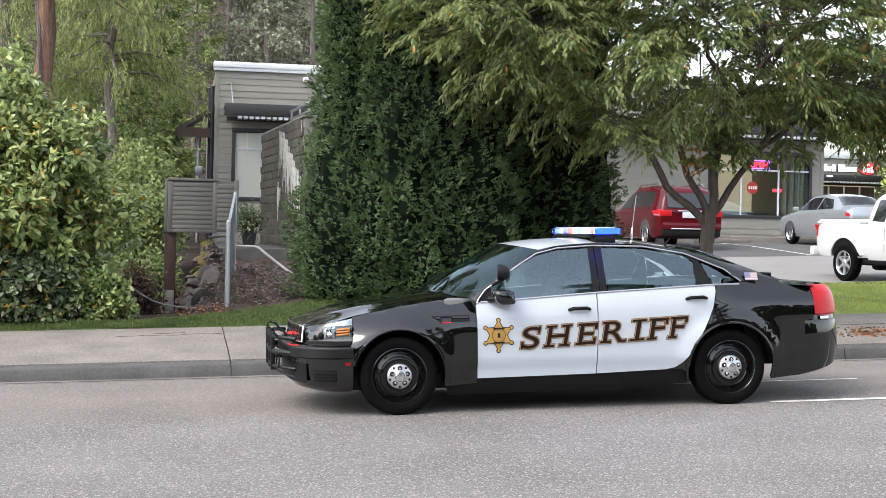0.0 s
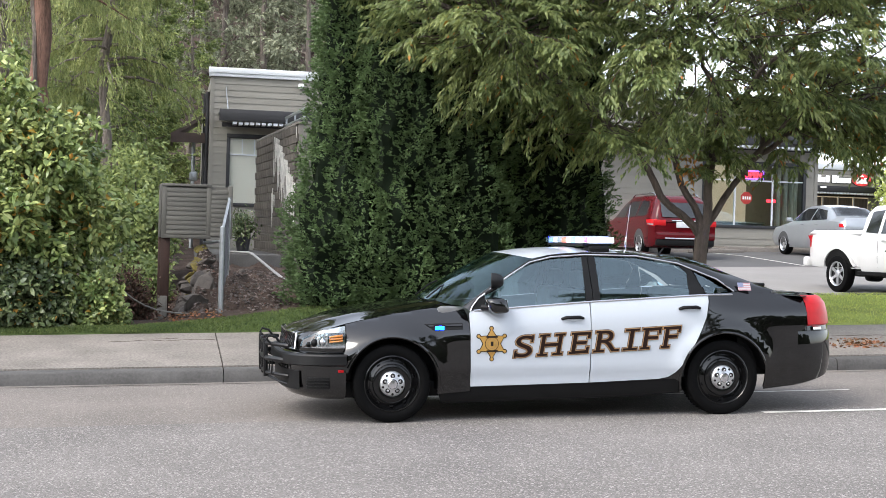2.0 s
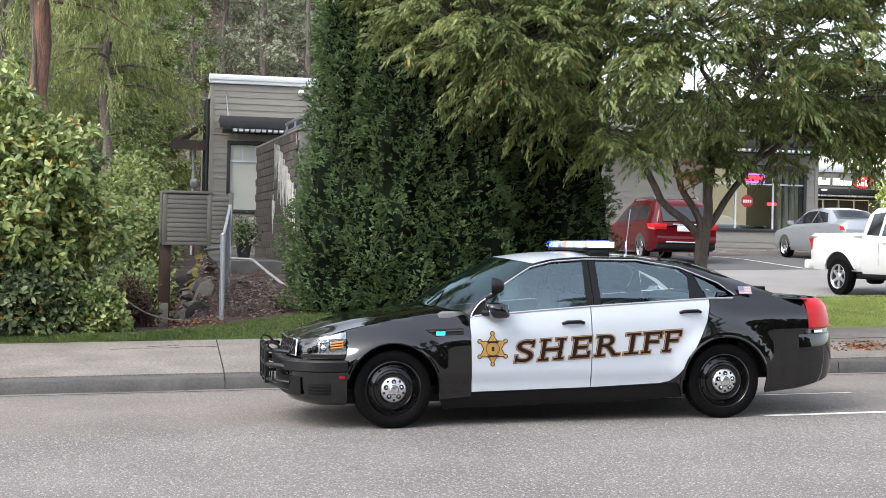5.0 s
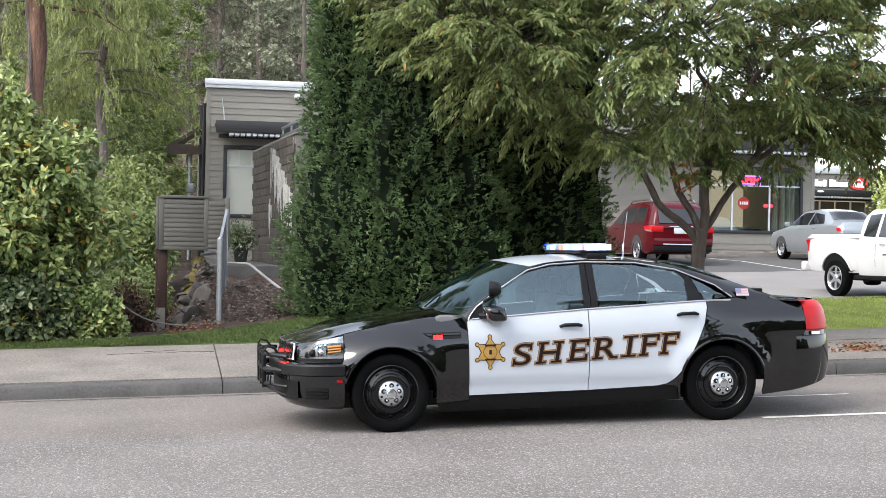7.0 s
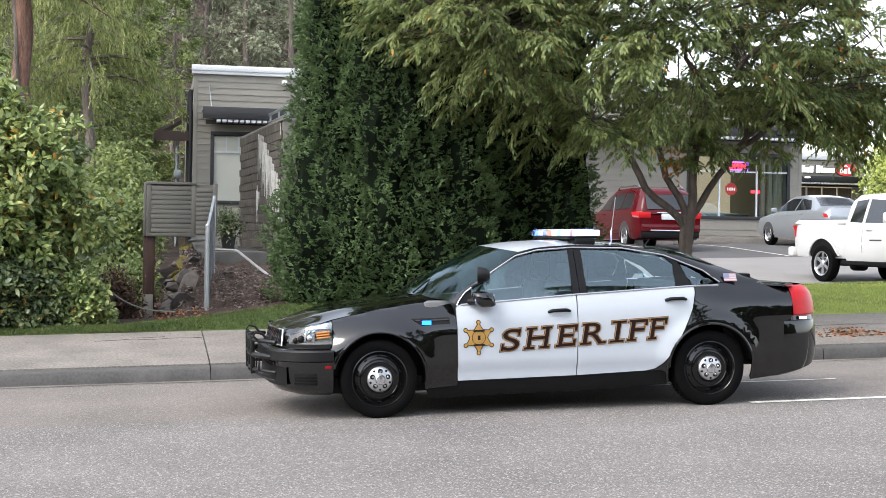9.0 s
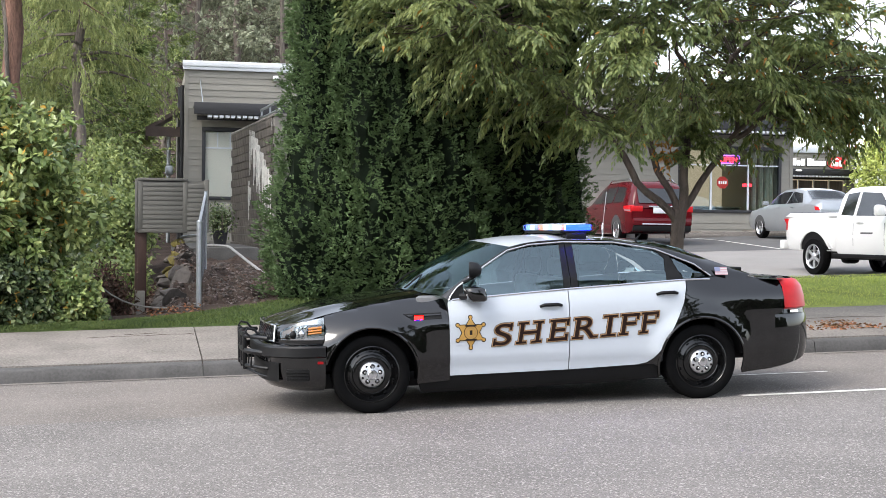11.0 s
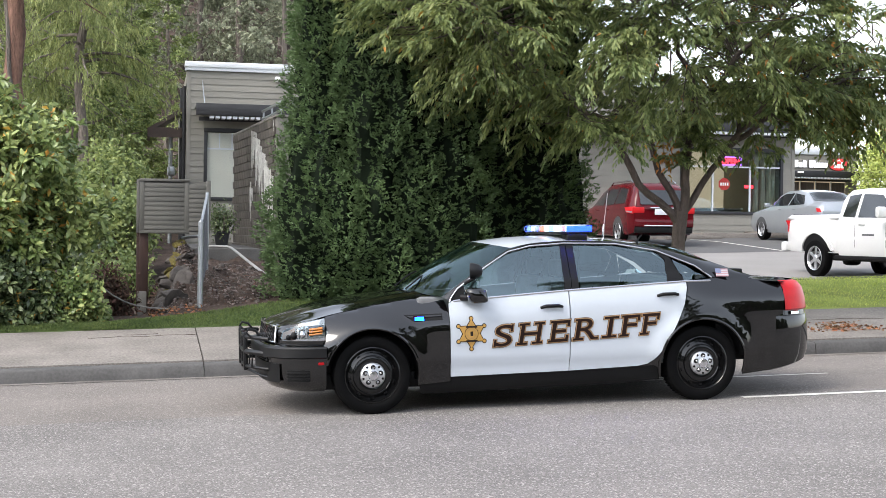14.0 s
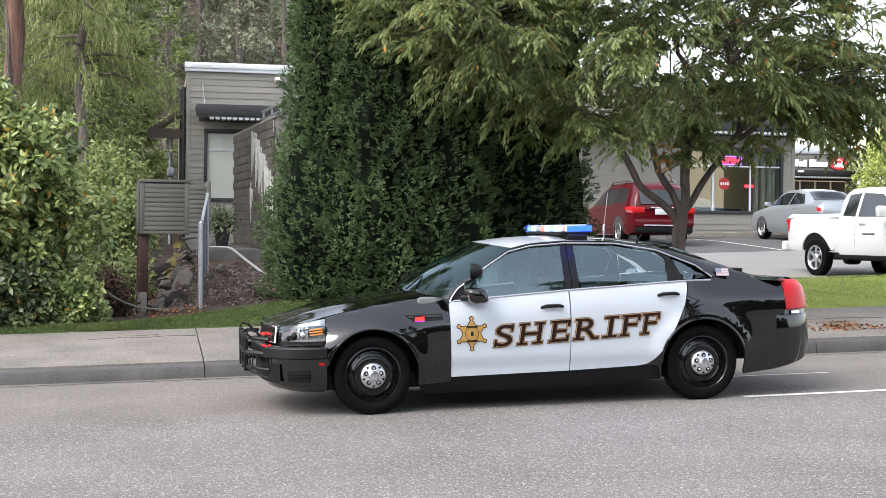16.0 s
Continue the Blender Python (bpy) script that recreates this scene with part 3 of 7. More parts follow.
CHROME = [(0.69, 0.95), (0.71, 0.99), (0.77, 1.06), (0.9, 1.15), (1.03, 1.235), (1.27, 1.37), (1.48, 1.418), (1.8, 1.437), (2.28, 1.425), (2.66, 1.358), (3.0, 1.215), (3.15, 1.105)]


def chrome_w(u):
    return lin(u, [p[0] for p in CHROME], [p[1] for p in CHROME])


def patrol_car():
    car = thing("patrol_car", "black and white patrol sedan with lettered doors, parked with flashing lights", "car",
                Matrix.Translation((1.886, 12.552, road_z(1.886) - 0.002)) @ Matrix.Rotation(-math.atan(SLOPE), 4, "Y"))
    g = 0.004
    belt = lambda u: lin(u, *BELT)
    for side in (-1, 1):
        # front wing with the wheel opening
        wing = [(-0.415, 0.5)] + [(-0.425, 0.585), (-0.40, 0.64), (-0.395, 0.70), (-0.385, 0.80)]
        wing += [(u, lin(u, *CREST)) for u in span(-0.38, 0.62, 18)]
        wing += [(0.655, 0.985), (0.672, 0.93), (0.68, 0.7), (0.684, 0.3), (0.684, 0.26)]
        wing += [(0.405, 0.24)] + arc(0, 0.335, 0.405, -12, 162, 30)
        side_panel("front_wing", wing, "car_black", car, side)
        # sill, doors, quarter
        side_panel("sill", [(0.40, 0.26), (0.684, 0.32), (1.75, 0.34), (2.40, 0.36), (2.56, 0.36), (2.595, 0.30), (2.615, 0.205), (2.2, 0.18), (0.44, 0.155)], "trim_black", car, side, lift=-0.012)
        fd = [(0.684 + g, 0.30)] + [(0.68 + g, 0.7), (0.676 + g, 0.93), (0.70, 0.955)] + [(u, belt(u) + 0.004) for u in span(0.75, 1.765, 12)] + [(1.765, 0.7), (1.755, 0.314)]
        door1 = side_panel("front_door", fd, "car_white", car, side, label="white front door panel")
        rd = [(1.755 + 2 * g, 0.314), (1.765 + 2 * g, 0.7)] + [(u, belt(u) + 0.004) for u in span(1.775, 2.875, 12)]
        rd += [(2.875, 1.02), (2.842, 0.875), (2.80, 0.785), (2.72, 0.64), (2.63, 0.49), (2.55, 0.39), (2.49, 0.35), (2.40, 0.334)]
        door2 = side_panel("rear_door", rd, "car_white", car, side, label="white rear door panel")
        q = [(2.40, 0.33), (2.49, 0.346), (2.555, 0.385), (2.635, 0.487), (2.727, 0.637), (2.806, 0.782), (2.85, 0.874), (2.884, 1.02), (2.886, 1.078)]
        q += [(3.0, 1.085), (3.15, 1.098), (3.3, 1.098), (3.5, 1.09), (3.62, 1.078), (3.83, 1.06), (3.84, 0.9), (3.82, 0.76), (3.74, 0.74), (3.74, 0.5), (3.72, 0.25), (3.415, 0.222)]
        q += arc(3.01, 0.335, 0.405, -12, 183, 30) + [(2.60, 0.305), (2.55, 0.335)]
        side_panel("rear_wing", q, "car_black", car, side)
        # wheel opening lips
        for cx, a0, a1, nm in ((0, -8, 165, "front_arch_lip"), (3.01, 10, 196, "rear_arch_lip")):
            bm = bmesh.new()
            tube(bm, [(u, side * (half_width(u, w) - 0.004), w) for u, w in arc(cx, 0.335, 0.409, a0, a1, 30)], 0.014, 8)
            part(nm, bm, "car_black", car)
            bm = bmesh.new()
            rings = [[bm.verts.new((u, side * (half_width(u, w) - d), w)) for u, w in arc(cx, 0.335, 0.406, a0 - 1, a1 + 1, 24)] for d in (0.006, 0.34)]
            for i in range(24):
                bm.faces.new((rings[0][i], rings[0][i + 1], rings[1][i + 1], rings[1][i]))
            part("wheel_housing", bm, "trim_black", car)
        # window glass and pillars
        top = lambda u: chrome_w(u) - 0.012
        fw = [(0.83, belt(0.83) + 0.012), (0.83, 1.075)] + [(u, top(u) - 0.005) for u in span(0.87, 1.765, 14)] + [(1.735, belt(1.74) + 0.012)]
        side_panel("front_window", fw, "side_glass", car, side, lift=-0.012, thick=0, label="tinted side window")
        rw = [(1.872, belt(1.87) + 0.012), (1.89, top(1.89))] + [(u, top(u)) for u in span(1.95, 2.66, 10)] + [(2.73, 1.27), (2.70, belt(2.7) + 0.012)]
        side_panel("rear_window", rw, "side_glass", car, side, lift=-0.012, thick=0, label="tinted side window")
        qw = [(2.865, 1.09), (2.80, 1.275), (2.92, 1.215), (3.07, 1.12), (3.10, 1.098)]
        side_panel("quarter_window", qw, "side_glass", car, side, lift=-0.010, thick=0, label="small fixed quarter window")
        side_panel("door_pillar", [(1.738, belt(1.74) + 0.008), (1.765, top(1.765)), (1.815, top(1.8)), (1.80, belt(1.8) + 0.008)], "trim_black", car, side, lift=-0.004)
        side_panel("door_pillar", [(1.807, belt(1.8) + 0.008), (1.822, top(1.82)), (1.888, top(1.88)), (1.868, belt(1.87) + 0.008)], "trim_black", car, side, lift=-0.004)
        side_panel("sail_panel", [(0.705, 0.958), (0.735, 1.02), (0.80, 1.085), (0.83, 1.095), (0.828, belt(0.83) + 0.01)], "trim_black", car, side, lift=-0.004)
        side_panel("rear_door_frame", [(2.70, belt(2.7) + 0.008), (2.735, 1.27), (2.67, top(2.67)), (2.78, top(2.78)), (2.862, 1.085)], "trim_black", car, side, lift=-0.004)
        # window surround in bright metal
        bm = bmesh.new()
        tube(bm, [(u, side * (half_width(u, w) + 0.002), w) for u, w in CHROME], 0.0085, 8)
        part("window_trim", bm, "chrome", car, "bright metal window surround")
        bm = bmesh.new()
        tube(bm, [(u, side * (half_width(u, belt(u) + 0.008) + 0.001), belt(u) + 0.008) for u in span(0.72, 3.13, 30)], 0.009, 6)
        part("belt_trim", bm, "chrome", car, "bright metal belt strip")
        # skin between roof edge and windows: front pillar, roof rail, rear pillar
        edge = [(0.62, 0.84, 0.985), (0.8, 0.79, 1.1), (1.05, 0.71, 1.255), (1.31, 0.64, 1.405), (1.5, 0.637, 1.44), (1.8, 0.635, 1.46), (2.28, 0.62, 1.445), (2.55, 0.605, 1.405), (2.85, 0.62, 1.36), (3.12, 0.64, 1.28), (3.4, 0.685, 1.178), (3.6, 0.74, 1.105)]
        lower = CHROME[:-1] + [(3.16, 1.10), (3.34, 1.098), (3.52, 1.089)]
        bm = bmesh.new()
        n = 40
        rows = []
        el = np.cumsum([0] + [math.dist(a, b) for a, b in zip(edge, edge[1:])])
        ll = np.cumsum([0] + [math.dist(a, b) for a, b in zip(lower, lower[1:])])
        for i in range(n + 1):
            e = [float(np.interp(i / n * el[-1], el, [p[j] for p in edge])) for j in range(3)]
            l = [float(np.interp(i / n * ll[-1], ll, [p[j] for p in lower])) for j in range(2)]
            a, b = Vector((e[0], side * e[1], e[2])), Vector((l[0], side * half_width(*l), l[1]))
            rows.append([bm.verts.new(a.lerp(b, s) + Vector((0, side * 0.012, 0.012)) * math.sin(math.pi * s)) for s in span(0, 1, 5)])
        for r, s in zip(rows, rows[1:]):
            for k in range(5):
                bm.faces.new((r[k], s[k], s[k + 1], r[k + 1]))
        bmesh.ops.recalc_face_normals(bm, faces=bm.faces)
        if sum(f.normal.y for f in bm.faces) * side < 0:
            bmesh.ops.reverse_faces(bm, faces=bm.faces)
        part("roof_side", bm, "car_black", car)
        # handles
        for u, w, door in ((1.60, 0.884, door1), (2.687, 0.962, door2)):
            bm = bmesh.new()
            s = [(u - 0.1, w - 0.006), (u - 0.06, w + 0.008), (u + 0.06, w + 0.010), (u + 0.1, w)]
            tube(bm, [(a, side * (half_width(a, b) + d), b) for (a, b), d in zip(s, (0.004, 0.03, 0.03, 0.004))], [0.012, 0.016, 0.016, 0.012], 8)
            part("handle", bm, "trim_black", door, "black pull handle")
            bm = disc(bmesh.new(), 0, 0, 0.05, 20)
            if side < 0:
                for v in bm.verts:
                    v.co.y *= 0.55
                decal(bm, "handle_recess", "car_white", door, (u, w), 0, 0.0015)
        # mirror
        bm = bmesh.new()
        bmesh.ops.create_icosphere(bm, subdivisions=3, radius=1.0)
        for v in bm.verts:
            x, y, z = v.co
            sgn = lambda t: math.copysign(abs(t) ** 0.6, t)
            v.co = (0.905 + 0.085 * sgn(x) - 0.04 * z, side * (1.0 + 0.105 * sgn(y)), 1.005 + 0.068 * sgn(z) + 0.012 * x)
        mir = part("door_mirror", bm, "car_black", car, "black door mirror")
        part("mirror_glass", boxed(0.975, side * 0.93 - 0.0, 0.955, 0.982, side * 1.075, 1.055, bevel=0.003), "chrome", mir)
        bm = bmesh.new()
        tube(bm, [(0.80, side * 0.9, 0.985), (0.86, side * 0.98, 0.985)], [0.03, 0.025], 8)
        part("mirror_foot", bm, "trim_black", mir)
        # side vent on the wing
        side_panel("wing_vent", [(0.29, 0.845), (0.62, 0.852), (0.618, 0.80), (0.36, 0.795)], "trim_black", car, side, lift=0.003, thick=0.004)
        side_panel("vent_bar", [(0.31, 0.836), (0.61, 0.842), (0.608, 0.83), (0.33, 0.824)], "car_black", car, side, lift=0.012, thick=0.01)

    # ---- top skins ----
    cowl = lambda k: (0.40 + 0.23 * k * k, 0.84 * k, 1.035 - 0.045 * k * k)
    roof_front = lambda k: (1.10 + 0.21 * k * k, 0.64 * k, 1.455 - 0.05 * k * k)
    screen_mid = lambda k: (0.735 + 0.22 * k * k, 0.755 * k, 1.265 - 0.06 * k * k)
    roof_a = lambda k: (1.42 + 0.08 * k * k, 0.64 * k, 1.492 - 0.05 * k * k)
    roof_b = lambda k: (1.80, 0.637 * k, 1.505 - 0.045 * k * k)
    roof_c = lambda k: (2.12, 0.63 * k, 1.498 - 0.045 * k * k)
    roof_d = lambda k: (2.62 - 0.06 * k * k, 0.606 * k, 1.448 - 0.045 * k * k)
    back_mid = lambda k: (3.04 - 0.13 * k * k, 0.64 * k, 1.38 - 0.045 * k * k)
    back_end = lambda k: (3.6 - 0.1 * k * k, 0.725 * k, 1.135 - 0.028 * k * k)
    deck_mid = lambda k: (3.72 - 0.08 * k * k, 0.80 * k, 1.088 - 0.02 * k * k)
    deck_end = lambda k: (4.13 - 0.29 * k * k, 0.85 * k, 1.064 - 0.012 * k * k)
    rail_loft("windscreen", [cowl, screen_mid, roof_front], "screen_glass", car, label="raked windscreen")
    rail_loft("front_roof_panel", [roof_front, roof_a, roof_b, roof_c], "car_white", car, label="white roof panel")
    rail_loft("rear_roof_panel", [roof_c, lambda k: (2.38, 0.62 * k, 1.478 - 0.045 * k * k), roof_d], "car_black", car)
    rail_loft("rear_screen", [roof_d, back_mid, back_end], "screen_glass", car)
    rail_loft("boot_lid", [back_end, deck_mid, deck_end], "car_black", car)
    z_edge = lambda u: lin(u, *CREST)
    hood_line = ([-0.88, -0.7, -0.5, -0.2, 0.1, 0.42], [0.755, 0.83, 0.888, 0.945, 0.985, 1.03])

    def bonnet_rail(u):
        def rail(k):
            uu = u + (0.22 * k * k if u < -0.6 else 0.17 * k * k)
            hw = half_width(uu, z_edge(uu)) + 0.004
            zc, ze = lin(u, *hood_line), z_edge(uu)
            ridge = 0.012 * math.exp(-((abs(k) - 0.62) / 0.12) ** 2)
            return (uu, hw * k, ze + (zc - ze) * (1 - abs(k) ** 3.2) + ridge)
        return rail
    rail_loft("bonnet", [bonnet_rail(u) for u in (-0.86, -0.72, -0.5, -0.2, 0.1, 0.40)], "car_black", car, n=18)
    rail_loft("bonnet_lip", [lambda k: tuple(nose(k * 0.97, 0.725 + 0.085 * abs(k) ** 1.5, -0.115)), bonnet_rail(-0.86)], "car_black", car, n=18)
    for k0 in (-0.45, 0.25):
        bm = bmesh.new()
        tube(bm, [(0.40, 0.84 * k0, 1.05), (0.56, 0.84 * (k0 + 0.18), 1.145), (0.66, 0.84 * (k0 + 0.32), 1.175)], 0.008, 6)
        part("wiper", bm, "trim_black", car)

    # ---- front end ----
    nose_band("upper_nose", [(0.60, -0.06, 0), (0.66, -0.055, 0.3), (0.705, -0.06, 0.7), (0.728, -0.085, 1), (0.738, -0.13, 1)], "car_black", car, slant=lambda a: 0.09 * abs(a))
    fascia = nose_band("front_bumper", [(0.20, -0.16), (0.235, -0.05), (0.28, -0.012), (0.36, 0.0), (0.48, 0.006), (0.585, 0.004), (0.605, -0.02), (0.615, -0.08)], "car_black", car)
    nose_band("bumper_rub_strip", [(0.495, 0.004), (0.50, 0.04), (0.51, 0.052), (0.585, 0.052), (0.597, 0.042), (0.60, 0.0)], "black_steel", car, label="black rubber rub strip")
    for s in (-1, 1):
        a0, a1 = (-1.0, -0.46) if s < 0 else (0.46, 1.0)
        rise = lambda a: 0.11 * (abs(a) - 0.46) / 0.54
        base = nose_band("headlight", [(0.645, -0.052, 0.0), (0.655, -0.05, 0.1), (0.69, -0.062, 0.6), (0.725, -0.075, 1.0)], "chrome", car, a0, a1, 16, label="clear headlight with amber corner", slant=rise)
        nose_band("lens", [(0.643, -0.04, 0.0), (0.66, -0.03, 0.1), (0.70, -0.04, 0.6), (0.733, -0.065, 1.0)], "lamp_glass", base, a0, a1, 16, slant=rise)
        for a, z, r in ((0.58, 0.675, 0.026), (0.66, 0.69, 0.034), (0.77, 0.70, 0.03)):
            p = nose(s * a, z, -0.045)
            bm = bmesh.new()
            bmesh.ops.create_uvsphere(bm, u_segments=16, v_segments=8, radius=r, matrix=Matrix.Translation(p))
            part("bulb_housing", bm, "trim_black" if a < 0.7 else "chrome", base)
        nose_band("inner_bowl", [(0.652, -0.047, 0.05), (0.665, -0.043, 0.2), (0.70, -0.052, 0.7), (0.718, -0.062, 0.95)], "lamp_bowl", base, s * 0.475, s * 0.66, 8, slant=rise)
        for z in (0.658, 0.68, 0.702):
            nose_band("amber_marker", [(z, -0.038, 0.4), (z + 0.004, -0.031, 0.42), (z + 0.011, -0.033, 0.45), (z + 0.014, -0.042, 0.45)], "amber", base, s * 0.85, s * 0.98, 6, slant=rise)
        for a in (0.70, 0.745, 0.80):
            nose_band("reflector_rib", [(0.655, -0.046, 0.1), (0.67, -0.036, 0.2), (0.705, -0.042, 0.7), (0.715, -0.06, 0.8)], "chrome", base, s * a, s * (a + 0.028), 3, slant=rise)
        nose_band("fog_recess", [(0.30, 0.002), (0.30, 0.006), (0.40, 0.008), (0.40, 0.002)], "trim_black", fascia, s * 0.60, s * 0.86, 10)
        for z in (0.32, 0.345, 0.37):
            nose_band("vent_blade", [(z, 0.008), (z + 0.002, 0.018), (z + 0.01, 0.018), (z + 0.012, 0.008)], "trim_black", fascia, s * 0.60, s * 0.86, 10)
        p = nose(s * 0.965, 0.455, 0.008)
        part("side_marker", boxed(p.x - 0.025, p.y - 0.006, p.z - 0.012, p.x + 0.025, p.y + 0.006, p.z + 0.012, bevel=0.004), "tail_red", fascia, "small red side marker")
    grille = nose_band("grille", [(0.63, -0.045), (0.69, -0.04), (0.755, -0.062)], "unlit", car, -0.34, 0.34, 14, label="black mesh grille in a bright frame")
    bm = bmesh.new()
    for i in range(15):
        a = -0.33 + 0.66 * i / 14
        for d in (-0.05, 0.05):
            tube(bm, [nose(max(min(a - d, 0.34), -0.34), 0.632, -0.032), nose(max(min(a + d, 0.34), -0.34), 0.752, -0.05)], 0.004, 4)
    part("mesh", bm, "trim_black", grille)
    bm = bmesh.new()
    ring = [nose(a, 0.625, -0.036) for a in span(-0.35, 0.35, 10)] + [nose(a, 0.762, -0.054) for a in span(0.35, -0.35, 10)]
    tube(bm, ring + ring[:1], 0.011, 6)
    part("grille_frame", bm, "chrome", grille)
    lower = nose_band("lower_grille", [(0.29, 0.004), (0.29, 0.012), (0.45, 0.016), (0.45, 0.004)], "trim_black", fascia, -0.5, 0.5, 14)

    # push bar of black tube and plate
    bar = part("push_bar", boxed(-1.06, -0.34, 0.36, -1.02, -0.30, 0.70, bevel=0.01), "black_steel", car, "black steel push bar")
    for y in (0.30, -0.02):
        part("upright", boxed(-1.06, y, 0.36, -1.02, y + 0.04, 0.70, bevel=0.01), "black_steel", bar)
    for z, r in ((0.66, 0.018), (0.53, 0.024), (0.40, 0.016)):
        bm = bmesh.new()
        pts = [(-0.86, -0.62, z - 0.01), (-0.95, -0.55, z), (-1.03, -0.36, z), (-1.045, 0, z), (-1.03, 0.36, z), (-0.95, 0.55, z), (-0.86, 0.62, z - 0.01)]
        tube(bm, pts, r, 8)
        part("cross_tube", bm, "black_steel", bar)
    for y in (-0.5, -0.2, 0.2, 0.5):
        bm = bmesh.new()
        tube(bm, [(-1.0, y, 0.40), (-0.99, y, 0.53), (-0.86, y, 0.46)], 0.009, 6)
        part("strut", bm, "black_steel", bar)
    for y in (-0.46, 0.46):
        bm = bmesh.new()
        tube(bm, [(-1.0, y, 0.66), (-1.04, y, 0.70), (-1.02, y, 0.735), (-0.96, y, 0.72), (-0.9, y, 0.64)], 0.011, 8)
        part("hoop", bm, "black_steel", bar)
    part("skid_tube", tube(bmesh.new(), [(-1.02, -0.32, 0.37), (-0.92, -0.5, 0.33), (-0.78, -0.7, 0.30)], 0.012, 8), "black_steel", bar)

    # ---- rear end ----
    nose_band("rear_bumper", [(0.24, -0.25, 1), (0.236, -0.04, 1), (0.25, -0.015, 1), (0.34, 0.004, 0.75), (0.5, 0.01, 0.1), (0.62, 0.008, 0), (0.70, 0.003, 0), (0.738, -0.006, 0), (0.742, -0.02, 0)], "car_black", car, rear=True, slant=lambda a: 0.16 * (1 - abs(a)))
    nose_band("tail_panel", [(0.742, -0.01), (0.82, -0.022), (0.92, -0.036), (1.02, -0.068), (1.062, -0.12)], "car_black", car, rear=True)
    for s in (-1, 1):
        nose_band("tail_light", [(0.785, -0.015), (0.80, 0.0), (0.9, -0.01), (0.99, -0.034), (1.045, -0.076), (1.06, -0.115)], "tail_red", car, s * 0.42, s * 0.84, 14, rear=True, label="red wraparound tail light")
        nose_band("reflector", [(0.748, 0.002), (0.752, 0.008), (0.775, 0.006), (0.78, -0.01)], "chrome", car, s * 0.66, s * 0.78, 6, rear=True)
    part("boot_light", boxed(3.62, -0.2, 1.115, 3.74, 0.0, 1.155, bevel=0.012), "trim_black", car, "small black lamp on the boot lid")

    # underside and cabin
    part("underbody", boxed(-0.5, -0.72, 0.2, 3.3, 0.72, 0.34, bevel=0.02), "trim_black", car)
    part("cabin_tub", boxed(0.5, -0.84, 0.34, 3.2, 0.84, 0.42, bevel=0.02), "cabin", car)
    part("dashboard", boxed(0.42, -0.78, 0.66, 0.86, 0.78, 0.99, bevel=0.05), "cabin", car)
    part("parcel_shelf", boxed(2.95, -0.7, 0.95, 3.45, 0.7, 1.03, bevel=0.02), "cabin", car)
    part("engine_bay", boxed(-0.72, -0.7, 0.34, 0.42, 0.7, 0.66, bevel=0.03), "trim_black", car)
    part("boot_box", boxed(3.2, -0.78, 0.34, 3.85, 0.78, 0.92, bevel=0.03), "trim_black", car)
    for y in (-0.38, 0.38):
        part("front_seat", boxed(1.25, y - 0.25, 0.45, 1.75, y + 0.25, 0.62, bevel=0.05), "seat_cloth", car)
        part("seat_back", boxed(1.68, y - 0.24, 0.55, 1.84, y + 0.24, 1.12, bevel=0.05, m=Matrix.Translation((0, 0, 0))), "seat_cloth", car)
        part("head_rest", boxed(1.76, y - 0.13, 1.13, 1.87, y + 0.13, 1.29, bevel=0.04), "seat_cloth", car)
    part("rear_bench", boxed(2.35, -0.66, 0.45, 2.9, 0.66, 0.64, bevel=0.05), "cabin", car)
    part("bench_back", boxed(2.85, -0.66, 0.6, 3.02, 0.66, 1.1, bevel=0.05), "cabin", car)
    part("cage_frame", boxed(1.93, -0.62, 1.36, 1.96, 0.62, 1.40), "trim_black", car)
    for y in (-0.62, -0.2, 0.2, 0.6):
        part("cage_post", boxed(1.93, y - 0.02, 0.5, 1.96, y + 0.02, 1.37), "trim_black", car)
    part("steering_wheel", tube(bmesh.new(), [(1.0 + 0.06 * math.sin(a), -0.38 + 0.18 * math.cos(a), 0.95 + 0.17 * math.sin(a)) for a in span(0, math.tau, 20)], 0.014, 6), "cabin", car)

    # ---- wheels ----
    for u in (0.0, 3.01):
        for s in (-1, 1):
            car_wheel(car, u, s, "black steel wheel with bright hub cap")

    # ---- door lettering ----
    letters = new("lettering")
    letters.parent = car
    tagged(letters, "dark slab lettering outlined in tan on the doors")
    u0, per = 1.066, (2.61 - 1.066) / (1171 - 875)
    for ch, x0, x1 in (("S", 875, 912), ("H", 915, 966), ("E", 970, 1011), ("R", 1013, 1065), ("I", 1065, 1097), ("F", 1096, 1136), ("F", 1133, 1171)):
        ua, width = u0 + (x0 - 875) * per, (x1 - x0) * per - 0.035
        w0 = 0.542 + (ua - 1.074) * 0.0475
        for layer, (material, by) in enumerate((("letter_edge", 0.0105), ("letter_tan", 0.0075), ("letter_dark", 0.0))):
            bm = char_mesh(ch, width, 0.188, 0, 0.04)
            if by:
                g2 = grown(bm, by)
                bm.free()
                bm = g2
            decal(bm, "letter", material, letters, (ua - 0.005, w0 + 0.006), 0.0475, 0.004 + 0.0035 * layer, shear=0.17)

    # six-pointed badge
    badge = new("door_badge")
    badge.parent = car
    tagged(badge, "gold six-pointed star badge with a seal")
    c = (0.868, 0.672)
